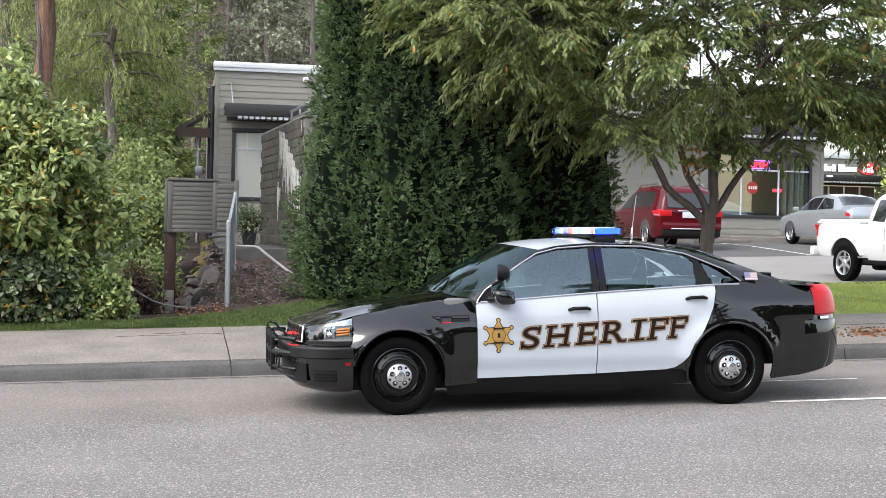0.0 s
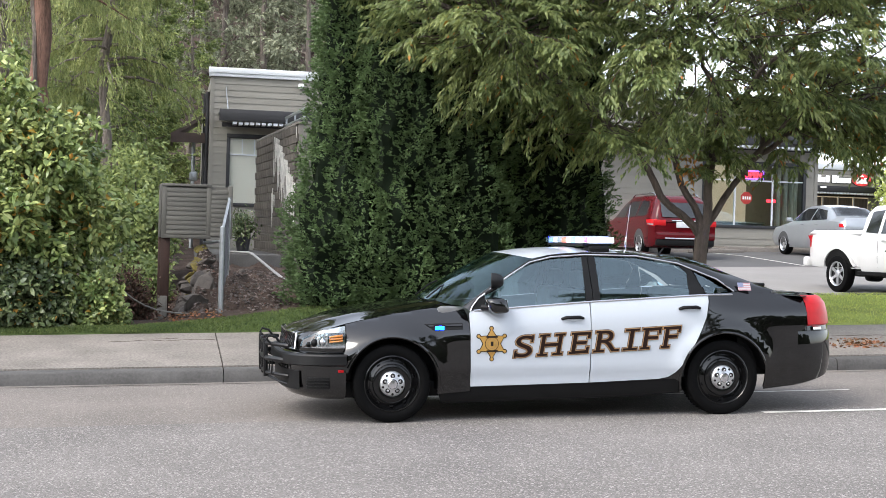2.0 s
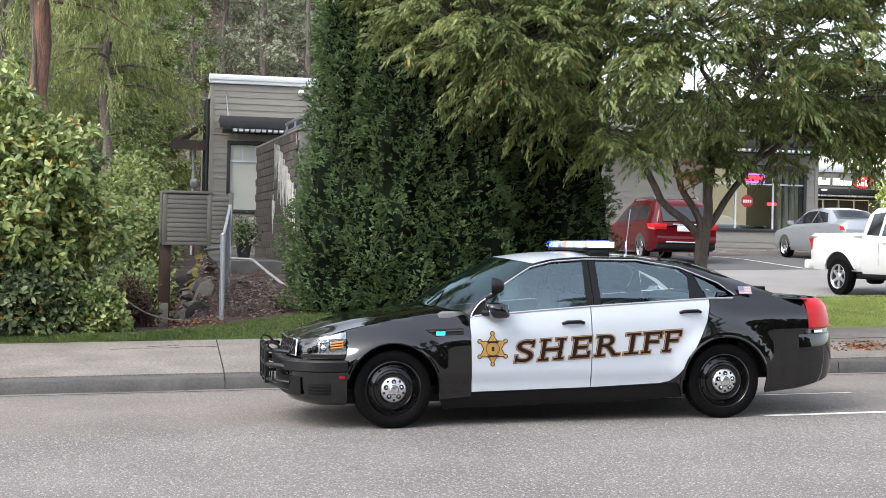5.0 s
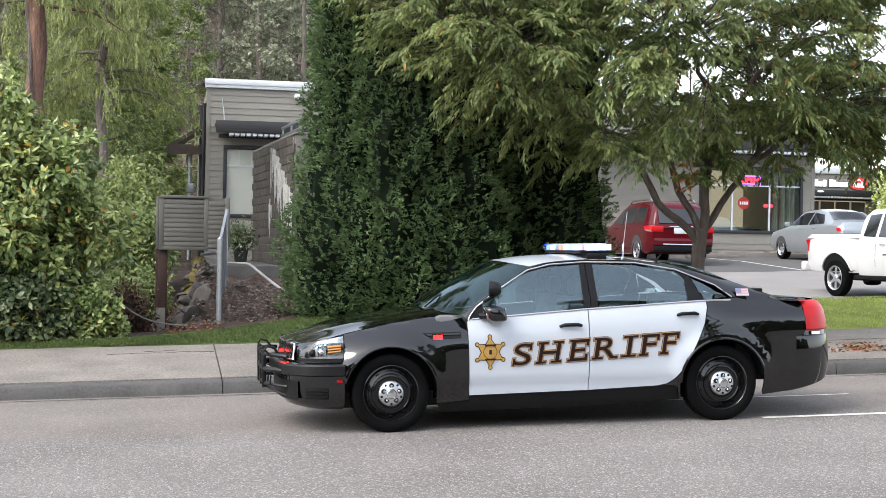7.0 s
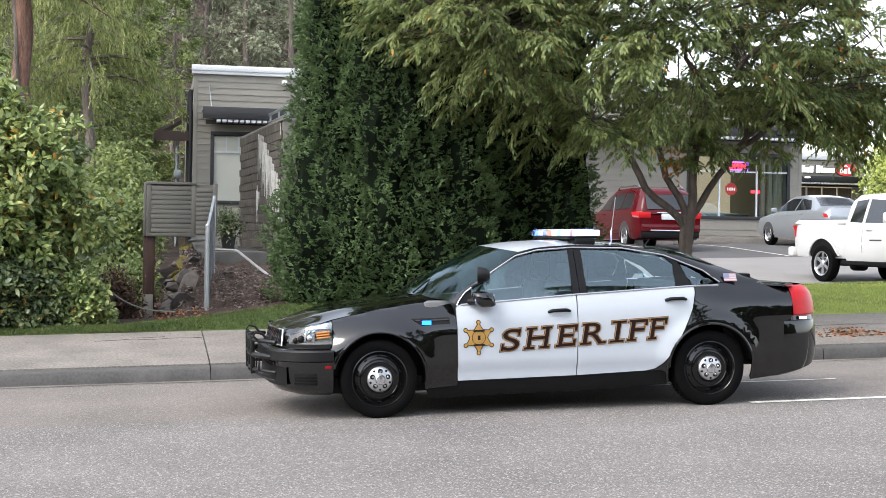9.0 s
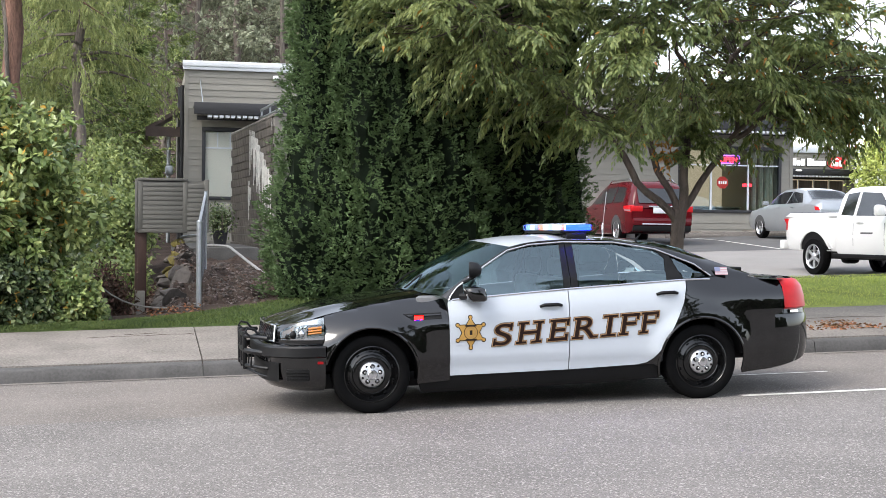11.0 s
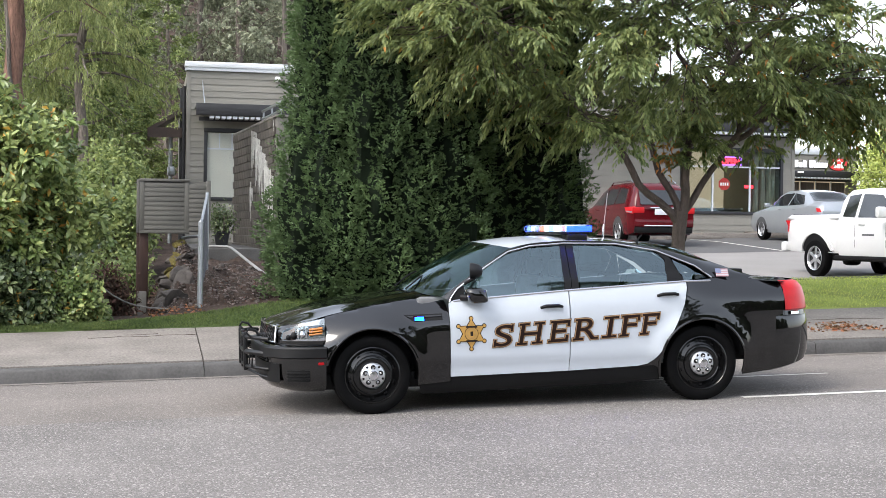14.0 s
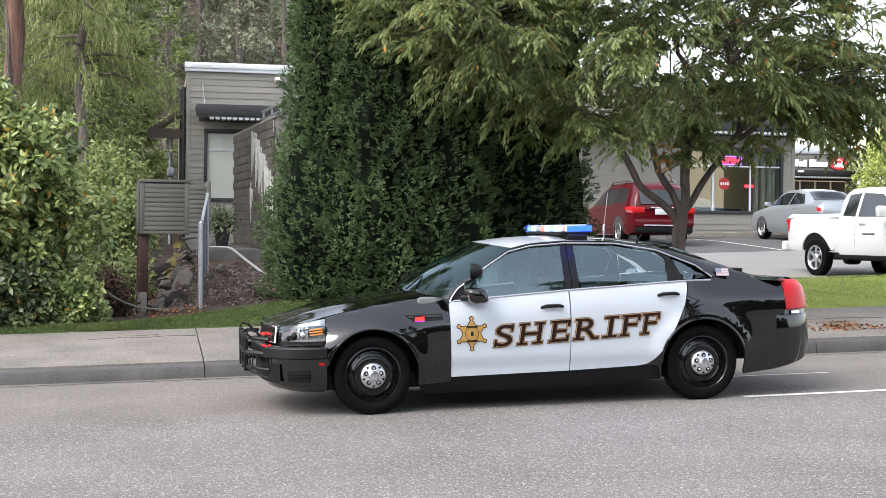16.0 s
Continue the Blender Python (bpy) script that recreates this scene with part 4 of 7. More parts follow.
    for layer, (r0, r1, material) in enumerate(((0.137, 0.083, "letter_edge"), (0.127, 0.075, "gold"))):
        decal(poly(star_shape(r0, r1)), "star", material, badge, c, 0, 0.004 + layer * 0.003)
        for k in range(6):
            a = radians(90 + 60 * k)
            decal(disc(bmesh.new(), 0.133 * math.cos(a), 0.133 * math.sin(a), 0.021 - 0.007 * layer, 14), "star_tip", material, badge, c, 0, 0.004 + layer * 0.003)
    for layer, (r, material) in enumerate(((0.062, "letter_edge"), (0.057, "gold"), (0.044, "letter_tan"), (0.04, "gold"))):
        decal(disc(bmesh.new(), 0, 0, r), "seal_ring", material, badge, c, 0, 0.010 + layer * 0.002)
    bm = bmesh.new()
    for x0, y0, x1, y1 in ((-0.05, 0.052, 0.05, 0.068), (-0.05, -0.07, 0.05, -0.055), (-0.012, -0.02, 0.012, 0.02)):
        bm.faces.new([bm.verts.new(p) for p in ((x0, y0, 0), (x1, y0, 0), (x1, y1, 0), (x0, y1, 0))])
    decal(bm, "seal_bar", "letter_edge", badge, c, 0, 0.019)

    # small flag on the rear pillar
    flag = new("flag_sticker")
    flag.parent = car
    tagged(flag, "small striped flag sticker")
    o = Vector((3.20, -0.805, 1.105))
    dx, dz = Vector((0.999, 0.03, -0.02)), Vector((0.0, 0.42, 0.9)).normalized()
    def patch(x0, y0, x1, y1, material, k):
        bm = bmesh.new()
        n = dx.cross(dz)
        bm.faces.new([bm.verts.new(o + dx * x + dz * y + n * k) for x, y in ((x0, y0), (x1, y0), (x1, y1), (x0, y1))])
        part("stripe", bm, material, flag, smooth=False)
    for i in range(7):
        patch(0, i * 0.011, 0.125, i * 0.011 + 0.011, "flag_red" if i % 2 == 0 else "flag_white", 0.02)
    patch(0, 0.033, 0.055, 0.077, "flag_blue", 0.022)

    # spot lamp on the pillar and roof aerial
    bm = bmesh.new()
    lathe(bm, [(0.0001, -0.05), (0.03, -0.045), (0.052, -0.02), (0.062, 0.02), (0.064, 0.045), (0.058, 0.05), (0.0001, 0.045)], 24,
          Matrix.Translation((0.925, -0.93, 1.215)) @ Matrix.Scale(1.12, 4) @ Matrix.Rotation(radians(75), 4, "Z"))
    spot = part("spot_lamp", bm, "black_steel", car, "black pillar spot lamp")
    part("stalk", tube(bmesh.new(), [(0.84, -0.83, 1.105), (0.87, -0.90, 1.13), (0.92, -0.93, 1.16)], 0.017, 8), "black_steel", spot)
    aerial = part("aerial", tube(bmesh.new(), [(2.40, 0.0, 1.47), (2.405, 0.0, 1.58), (2.41, 0.0, 1.60)], [0.01, 0.008, 0.005], 8), "chrome", car, "thin roof aerial")
    part("rod", tube(bmesh.new(), [(2.41, 0.0, 1.60), (2.45, 0.0, 1.90)], 0.0035, 6), "steel", aerial)
    part("rear_aerial", tube(bmesh.new(), [(2.62, -0.3, 1.43), (2.68, -0.3, 1.50)], [0.012, 0.004], 6), "trim_black", car)

    # ---- roof light bar ----
    bar = part("light_bar", boxed(1.74, -0.60, 1.515, 2.05, 0.60, 1.54, bevel=0.01), "trim_black", car, "roof light bar with clear blue and red lenses")
    part("bar_foot", boxed(1.80, -0.62, 1.45, 2.02, -0.44, 1.52, bevel=0.02), "trim_black", bar)
    part("bar_foot", boxed(1.80, 0.44, 1.45, 2.02, 0.62, 1.52, bevel=0.02), "trim_black", bar)
    part("bar_top", boxed(1.76, -0.56, 1.592, 2.03, 0.56, 1.603, bevel=0.005), "unlit_lens", bar)
    mods = ["soft_blue", "soft_white", "unlit_lens", "soft_red", "soft_white", "soft_blue", "soft_white"]
    for i, k in enumerate(mods):
        y0 = 0.56 - i * 0.15
        part("front_module", boxed(1.745, y0 - 0.142, 1.543, 1.80, y0, 1.59, bevel=0.008), k, bar)
        part("rear_module", boxed(1.99, y0 - 0.142, 1.543, 2.045, y0, 1.59, bevel=0.008), k, bar)
    for i, k in enumerate(("soft_red", "soft_white", "soft_blue")):
        part("end_module", boxed(1.80 + i * 0.085, -0.585, 1.543, 1.875 + i * 0.085, -0.555, 1.59, bevel=0.006), k if i else "soft_white", bar)
    lens = part("bar_lens", boxed(1.735, -0.635, 1.538, 2.055, 0.635, 1.596, bevel=0.02), "lamp_glass", bar)
    lens.visible_shadow = False
    bar.location.x, bar.scale.x = 0.238, 0.894

    # turning lamp heads: one face bright, one dark
    def head(name, size, mats, at, faces):
        bm = bmesh.new()
        L, r = size
        n = faces
        ring = lambda x, rad: [bm.verts.new((x, rad * math.cos(k * math.tau / n + math.pi / n), rad * math.sin(k * math.tau / n + math.pi / n))) for k in range(n)]
        a, b = ring(-L / 2, r), ring(L / 2, r)
        for k in range(n):
            f = bm.faces.new((a[k], a[(k + 1) % n], b[(k + 1) % n], b[k]))
            f.material_index = k % len(mats)
        for f in (bm.faces.new(a[::-1]), bm.faces.new(b)):
            f.material_index = len(mats) - 1
        bmesh.ops.recalc_face_normals(bm, faces=bm.faces)
        ob = part(name, bm, mats, car, smooth=False)
        ob.location = at
        return ob
    return car, head


patrol, lamp_head = patrol_car()

# ---- leaves ----
rng = np.random.default_rng(7)


def leaf_mesh(name, P, D, L, W, droop=0.25, fold=0.25, up=None, oval=False):
    """Many pointed blades in one mesh: places P, directions D, lengths L, widths W."""
    n = len(P)
    D = D / np.linalg.norm(D, axis=1, keepdims=True)
    ref = rng.normal(size=(n, 3)) if up is None else np.tile(up, (n, 1)) + 0.6 * rng.normal(size=(n, 3))
    S = np.cross(D, ref)
    S /= np.linalg.norm(S, axis=1, keepdims=True) + 1e-9
    N = np.cross(S, D)
    L, W = np.broadcast_to(L, n)[:, None], np.broadcast_to(W, n)[:, None]
    mid = P + D * L * 0.45
    tip = P + D * L - np.array([0, 0, 1.0]) * L * droop
    down = np.array([0, 0, 1.0]) * L * droop
    if oval:
        a, b = P + D * L * 0.28 - 0.1 * down + N * W * fold, P + D * L * 0.68 - 0.45 * down + N * W * fold
        V = np.stack([P, a + S * W * 0.44, b + S * W * 0.46, tip, b - S * W * 0.46, a - S * W * 0.44], 1).reshape(-1, 3)
        corners, tris = 6, [0, 1, 5, 1, 2, 4, 1, 4, 5, 2, 3, 4]
    else:
        V = np.stack([P, mid + S * W * 0.5 + N * W * fold, tip, mid - S * W * 0.5 + N * W * fold], 1).reshape(-1, 3)
        corners, tris = 4, [0, 1, 2, 0, 2, 3]
    per = len(tris) // 3
    me = bpy.data.meshes.new(name)
    me.vertices.add(corners * n)
    me.vertices.foreach_set("co", V.astype(np.float32).ravel())
    F = (np.arange(n)[:, None] * corners + np.array([tris])).reshape(-1)
    me.loops.add(3 * per * n)
    me.loops.foreach_set("vertex_index", F.astype(np.int32))
    me.polygons.add(per * n)
    me.polygons.foreach_set("loop_start", (np.arange(per * n) * 3).astype(np.int32))
    me.update(calc_edges=True)
    me.validate()
    return me


def fronds(C, A, length, count, blade, width, spread=0.9, sag=0.3, jitter=0.006):
    """Sprays: count blades set in two ranks along an axis from each place in C; gives places, directions, lengths, widths and the axes."""
    m = len(C)
    A = A / np.linalg.norm(A, axis=1, keepdims=True)
    side = np.cross(A, np.array([0, 0, 1.0]) + 0.45 * rng.normal(size=(m, 3)))
    side /= np.linalg.norm(side, axis=1, keepdims=True) + 1e-9
    length = np.broadcast_to(length, m)[:, None, None]
    f = ((np.arange(count) + 0.5) / count)[None, :, None]
    sign = np.where(np.arange(count) % 2 == 0, 1.0, -1.0)[None, :, None]
    P = C[:, None, :] + A[:, None, :] * length * f - np.array([0, 0, 1.0]) * sag * length * f ** 2
    T = A[:, None, :] - np.array([0, 0, 1.0]) * 2 * sag * f
    D = T + side[:, None, :] * sign * spread * (1.15 - 0.8 * f) + 0.18 * rng.normal(size=(m, count, 3))
    P = P + jitter * rng.normal(size=P.shape)
    k = m * count
    taper = np.broadcast_to(1.15 - 0.5 * f, (m, count, 1)).reshape(k)
    return P.reshape(k, 3), D.reshape(k, 3), blade * taper * rng.uniform(0.75, 1.25, k), width * rng.uniform(0.8, 1.25, k)


def unit(n):
    v = rng.normal(size=(n, 3))
    return v / np.linalg.norm(v, axis=1, keepdims=True)


def branch(bm, a, b, r0, r1, wob=0.06, n=7, seg=9, sag=0.0):
    a, b = Vector(a), Vector(b)
    L = (b - a).length
    pts, rad = [], []
    for i in range(n + 1):
        t = i / n
        off = noise.noise_vector(a * 3.1 + Vector((t * 2.3, 0, 0))) * wob * L * math.sin(math.pi * t)
        pts.append(a.lerp(b, t) + off - Vector((0, 0, sag * L * math.sin(math.pi * t))))
        rad.append(r0 + (r1 - r0) * t)
    tube(bm, pts, rad, seg)
    return pts


# ---- lawn ----
def lawn(name, xs, ys, count, label, turf="turf", blade="grass"):
    ob = thing(name, label, "lawn", kind="structure")
    bm = bmesh.new()
    nx, ny = 40, 14
    edge = lambda x: 0.07 * noise.noise((x * 2.1, 3.3, 0)) + 0.03 * noise.noise((x * 9.1, 1.3, 0))
    P = lambda i, j: (xs[0] + (xs[1] - xs[0]) * i / nx, (ys[0](xs[0] + (xs[1] - xs[0]) * i / nx)) * (1 - j / ny) + ys[1](xs[0] + (xs[1] - xs[0]) * i / nx) * j / ny)
    grid = []
    for j in range(ny + 1):
        row = []
        for i in range(nx + 1):
            x, y = P(i, j)
            row.append(bm.verts.new((x, y + (edge(x) if j in (0, ny) else 0), ground_z(x, y) + 0.012 + 0.03 * math.sin(math.pi * j / ny) ** 0.4)))
        grid.append(row)
    for a, b in zip(grid, grid[1:]):
        for i in range(nx):
            bm.faces.new((a[i], a[i + 1], b[i + 1], b[i]))
    part("turf", bm, turf, ob)
    x = rng.uniform(xs[0], xs[1], count)
    t = rng.uniform(0, 1, count)
    pos = np.array([(a, ys[0](a) * (1 - b) + ys[1](a) * b, 0) for a, b in zip(x, t)])
    pos[:, 2] = [ground_z(p[0], p[1]) + 0.012 + 0.03 * math.sin(math.pi * b) ** 0.4 for p, b in zip(pos, t)]
    D = unit(count) * 0.6 + np.array([0, 0, 1.0])
    tagged(part("grass_blades", leaf_mesh("grass_blades", pos, D, rng.uniform(0.03, 0.065, count), 0.009, 0.2), blade, ob, smooth=False), kind="stuff")


lawn("lawn_west", (-6, 5.5), (lambda x: 18.31, lambda x: lin(x, [-6, -0.6, 0.6, 2, 5.5], [19.0, 18.75, 19.35, 20.3, 20.4])), 45000, "mown green lawn strip beside the pavement")
lawn("lawn_east", (5.2, 26), (lambda x: 18.31 + 0.0 * x, lambda x: 22.9), 50000, "mown yellow-green lawn strip beside the parking lot", "turf_dry", "grass_dry")
sheet("parking_lot", span(5, 44, 30), span(22.9, 40.6, 16), ground_z, "asphalt_far", "smooth grey asphalt parking lot", "parking lot", 0.015)
sheet("parking_bays", span(9, 44, 30), span(33.3, 40.58, 10), ground_z, "asphalt_dark", "darker asphalt of the parking bays", "parking lot", 0.02)


def parking_edges():
    bm = bmesh.new()
    for i in range(20):
        a, b = 6 + i * 1.5, 7.49 + i * 1.5
        box(bm, a, 22.78, ground_z(a, 22.9) - 0.1, b, 22.92, ground_z(b, 22.9) + 0.03, bevel=0.015)
    tagged(part("lot_kerb", bm, "kerb"), "low concrete kerb along the lawn", "kerb", kind="structure")
    bm = bmesh.new()
    for i in range(14):
        a, b = 9 + i * 2, 10.99 + i * 2
        box(bm, a, 40.6, ground_z(a, 41) - 0.3, b, 41.99, ground_z(b, 41) + 0.14, bevel=0.02)
    tagged(part("shop_walk", bm, "concrete"), "raised concrete walk along the shops", "pavement", kind="structure")
    for x in (16.5, 19.6):
        part_ob = part("wheel_stop", boxed(x - 0.9, 40.0, ground_z(x, 40) + 0.0, x + 0.9, 40.18, ground_z(x, 40) + 0.14, bevel=0.03), "concrete")
        tagged(part_ob, "low concrete wheel stop on the parking lot", "wheel stop", "wheel stops")
    for x in (12.6, 16.2, 19.8):
        bm = bmesh.new()
        n = 8
        a = [bm.verts.new((x, y, ground_z(x, y) + 0.03)) for y in span(33.5, 39.8, n)]
        b = [bm.verts.new((x + 0.12, y, ground_z(x, y) + 0.03)) for y in span(33.5, 39.8, n)]
        for i in range(n):
            bm.faces.new((a[i], b[i], b[i + 1], a[i + 1]))
        tagged(part("bay_marking", bm, "line"), "white painted parking bay line", "road marking", "bay lines", "structure")


parking_edges()


# ---- shops ----
M.update({
    # Room lighting put in as a weak glow of wall and windows.
    "lit_room": mat("lit_room", (0.5, 0.42, 0.32), 0.8, vary=0.3, scale=1.2, fine=12, emit=(0.9, 0.72, 0.5), power=0.16),
    "blind": mat("blind", (0.62, 0.6, 0.52), 0.7, vary=0.06, scale=1.5, fine=20),
    "shop_glass": glass_mat("shop_glass", (0.95, 1.0, 1.0), 0.97, ior=1.9),
    "clear_glass": glass_mat("clear_glass", (1, 1, 1), 0.98, ior=1.2),
    "neon_red": mat("neon_red", (0.6, 0.05, 0.05), 0.4, emit=(1, 0.03, 0.05), power=1.6),
    "neon_blue": mat("neon_blue", (0.3, 0.1, 0.6), 0.4, emit=(0.4, 0.12, 1.0), power=1.4),
    "neon_green": mat("neon_green", (0.05, 0.5, 0.2), 0.4, emit=(0.1, 1.0, 0.35), power=2.0),
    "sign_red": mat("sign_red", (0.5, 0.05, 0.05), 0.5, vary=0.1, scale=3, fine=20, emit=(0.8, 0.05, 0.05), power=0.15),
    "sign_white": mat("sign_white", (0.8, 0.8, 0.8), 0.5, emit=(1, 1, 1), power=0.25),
    "bulb": mat("bulb", (0.9, 0.8, 0.6), 0.4, emit=(1, 0.75, 0.4), power=4.0),
    "brown_metal": mat("brown_metal", (0.06, 0.038, 0.03), 0.6, vary=0.3, scale=3, fine=30),
    # Darkened copy of curtain: the dim room light is in its colour.
    "curtain_dim": mat("curtain_dim", (0.12, 0.1, 0.085), 0.8, vary=0.3, scale=3, fine=20, stretch=(6, 1, 0.3)),
    "dark_pane": mat("dark_pane", (0.05, 0.045, 0.04), 0.15, spec=0.6, vary=0.3, scale=2, fine=12),
    "curtain": mat("curtain", (0.5, 0.43, 0.33), 0.9, vary=0.25, scale=2, fine=20, stretch=(6, 1, 0.3)),
})


def siding_wall(parent, x0, x1, z0, z1, y, holes, pitch=0.19, board=3.6):
    """Lapped boards, each an object, with the openings left free."""
    z, row = z0, 0
    meshes = {}
    while z < z1 - 0.02:
        top = min(z + pitch, z1)
        spans = [(x0, x1)]
        for a, b, c, d in holes:
            if c < top - 0.01 and d > z + 0.01:
                spans = [s for p, q in spans for s in ((p, min(q, a)), (max(p, b), q)) if s[1] - s[0] > 0.02]
        for p, q in spans:
            x = p
            first = board * (0.35 + 0.65 * ((row * 37) % 10) / 10)
            while x < q - 0.01:
                e = min(q, x + (first if x == p else board))
                if q - e < 0.3:
                    e = q
                key = (round(e - x, 3), round(top - z, 3))
                if key not in meshes:
                    w, h = key
                    bm = bmesh.new()
                    pr = [(0.0, 0.0), (-0.026, 0.0), (-0.024, 0.012), (-0.008, h + 0.004), (0.0, h + 0.004)]
                    l = [bm.verts.new((0.001, a, b)) for a, b in pr]
                    r = [bm.verts.new((w - 0.001, a, b)) for a, b in pr]
                    for i in range(4):
                        bm.faces.new((l[i], r[i], r[i + 1], l[i + 1]))
                    bm.faces.new(l[::-1])
                    bm.faces.new(r)
                    bmesh.ops.recalc_face_normals(bm, faces=bm.faces)
                    me = bpy.data.meshes.new("board")
                    bm.to_mesh(me)
                    bm.free()
                    me.materials.append(M["siding"])
                    meshes[key] = me
                ob = new("board", meshes[key])
                ob.parent, ob.location = parent, (x, y, z)
                x = e
        z += pitch
        row += 1


def shop_building():
    b = thing("shop_building", "low shop building with grey-olive lapped siding and dark canopies", "building", kind="structure")
    X0, X1, Y, Z0, Z1 = 1.0, 20.75, 42.0, 0.6, 6.35
    left, right = (1.62, 2.75, 2.55, 4.52), (16.85, 20.25, 2.40, 4.36)
    wall = bmesh.new()
    for a, c, z0, z1 in ((X0, left[0], Z0, Z1), (left[0], left[1], Z0, left[2]), (left[0], left[1], left[3], Z1), (left[1], right[0], Z0, Z1),
                         (right[0], right[1], Z0, right[2]), (right[0], right[1], right[3], Z1), (right[1], X1, Z0, Z1)):
        box(wall, a, Y, z0, c, Y + 0.25, z1)
    box(wall, X0, Y + 0.25, Z0, X0 + 0.25, Y + 13, Z1)
    box(wall, X1 - 0.25, Y + 0.25, Z0, X1, Y + 13, Z1)
    box(wall, X0, Y + 13, Z0, X1, Y + 13.25, Z1)
    part("wall", wall, "siding", b, smooth=False)
    part("roof_deck", boxed(X0, Y + 0.2, Z1 - 0.5, X1, Y + 13, Z1 - 0.35), "dark_trim", b)
    part("room_floor", boxed(X0, Y + 0.3, 1.2, X1, Y + 13, 1.45), "concrete", b)
    part("room_back", boxed(15.5, Y + 5.0, 1.45, X1 - 0.3, Y + 5.1, Z1 - 0.6), "lit_room", b)
    cap = part("parapet_cap", boxed(X0 - 0.06, Y - 0.10, Z1, X1 + 0.06, Y + 0.28, Z1 + 0.13, bevel=0.01), "pale_metal", b, "pale metal parapet cap")
    part("cap_fold", boxed(X0 - 0.07, Y - 0.13, Z1 + 0.10, X1 + 0.07, Y + 0.28, Z1 + 0.27, bevel=0.01), "pale_metal", b)
    for x in (X0, X1 - 0.1):
        part("corner_board", boxed(x - 0.01, Y - 0.035, Z0, x + 0.11, Y - 0.001, Z1), "siding", b)
    # canopies with ribbed soffit
    for x0, x1 in ((1.25, 7.0), (7.4, 20.75)):
        c = part("canopy", boxed(x0, Y - 1.0, 4.95, x1, Y - 0.92, 5.30, bevel=0.01), "dark_trim", b, "dark metal canopy with ribbed underside")
        part("canopy_roof", boxed(x0, Y - 0.92, 5.20, x1, Y - 0.03, 5.24), "dark_trim", c)
        ribs = bmesh.new()
        n = int((x1 - x0 - 0.4) / 0.17)
        for i in range(n):
            x = x0 + 0.4 + i * 0.17
            box(ribs, x, Y - 0.97, 4.86, x + 0.12, Y - 0.5, 4.93)
        tagged(part("soffit_ribs", ribs, "pale_metal", c), kind="stuff")
        part("canopy_beam", boxed(x0 + 0.1, Y - 0.45, 4.82, x1 - 0.1, Y - 0.35, 4.94), "dark_trim", c)
        x = x0 + 0.25
        while x < x1:
            part("tie_rod", tube(bmesh.new(), [(x, Y - 0.95, 5.28), (x - 0.05, Y - 0.03, 6.05)], 0.016, 6), "steel", c)
            x += 2.6
    part("security_lamp", boxed(3.62, Y - 0.2, 6.08, 3.78, Y - 0.03, 6.24, bevel=0.03), "white_paint", b, "small white wall lamp")
    # windows
    def window(name, hole, bars_x, bars_z, glass):
        x0, x1, z0, z1 = hole
        w = thing(name, "shop window in a dark frame", "window", kind="structure")
        for a, c, d, e in ((x0 - 0.1, z0 - 0.1, x1 + 0.1, z0), (x0 - 0.1, z1, x1 + 0.1, z1 + 0.12), (x0 - 0.1, z0, x0, z1), (x1, z0, x1 + 0.1, z1)):
            part("frame", boxed(a, Y - 0.05, c, d, Y + 0.06, e, bevel=0.008), "dark_trim", w)
        for x in bars_x:
            part("mullion", boxed(x - 0.025, Y + 0.0, z0, x + 0.025, Y + 0.07, z1), "pale_metal", w)
        for z in bars_z:
            part("transom", boxed(x0, Y + 0.005, z - 0.022, x1, Y + 0.065, z + 0.022), "pale_metal", w)
        pane = part("pane", boxed(x0, Y + 0.03, z0, x1, Y + 0.036, z1), glass, w)
        pane.visible_shadow = False
        return w
    wl = window("window_1", left, (), (4.02,), "clear_glass")
    for i in range(3):
        part("transom_bar", boxed(1.62 + 0.37 * (i + 1) - 0.015, Y - 0.0, 4.04, 1.62 + 0.37 * (i + 1) + 0.015, Y + 0.06, 4.5), "pale_metal", wl)
    part("roller_blind", boxed(1.63, Y + 0.04, 2.56, 2.74, Y + 0.05, 4.51), "blind", wl, "drawn pale roller blind")
    wr = window("window_2", right, (17.9, 19.2), (3.86,), "shop_glass")
    for x in (19.55, 19.8, 20.0, 20.15):
        bm = bmesh.new()
        tube(bm, [(x, Y + 0.35, 2.42), (x + 0.02, Y + 0.37, 3.4), (x, Y + 0.35, 4.34)], [0.1, 0.075, 0.1], 8)
        part("curtain", bm, "curtain", wr)
    # neon sign
    n = thing("open_sign", "red and violet neon OPEN sign hung inside the window", "sign", Matrix.Translation((18.56, Y + 0.15, 4.06)) @ Matrix.Scale(0.68, 4))
    part("backing", boxed(-0.62, 0.03, -0.22, 0.62, 0.05, 0.22, bevel=0.02), "unlit", n)
    bm = bmesh.new()
    tube(bm, [(-0.56, 0, -0.19), (0.56, 0, -0.19), (0.56, 0, 0.19), (-0.56, 0, 0.19), (-0.56, 0, -0.19)], 0.03, 6)
    part("border_tube", bm, "neon_blue", n)
    cu = bpy.data.curves.new("word", "FONT")
    cu.body, cu.size, cu.align_x, cu.offset, cu.extrude = "OPEN", 0.36, "CENTER", 0.012, 0.01
    tmp = bpy.data.objects.new("word", cu)
    me = bpy.data.meshes.new_from_object(tmp)
    bpy.data.objects.remove(tmp)
    me.transform(Matrix.Translation((0, -0.02, -0.13)) @ Matrix.Rotation(radians(90), 4, "X"))
    part("word", me, "neon_red", n, smooth=False)
    g = thing("neon_mark", "small green neon mark in the window", "sign", (16.98, Y + 0.15, 4.0))
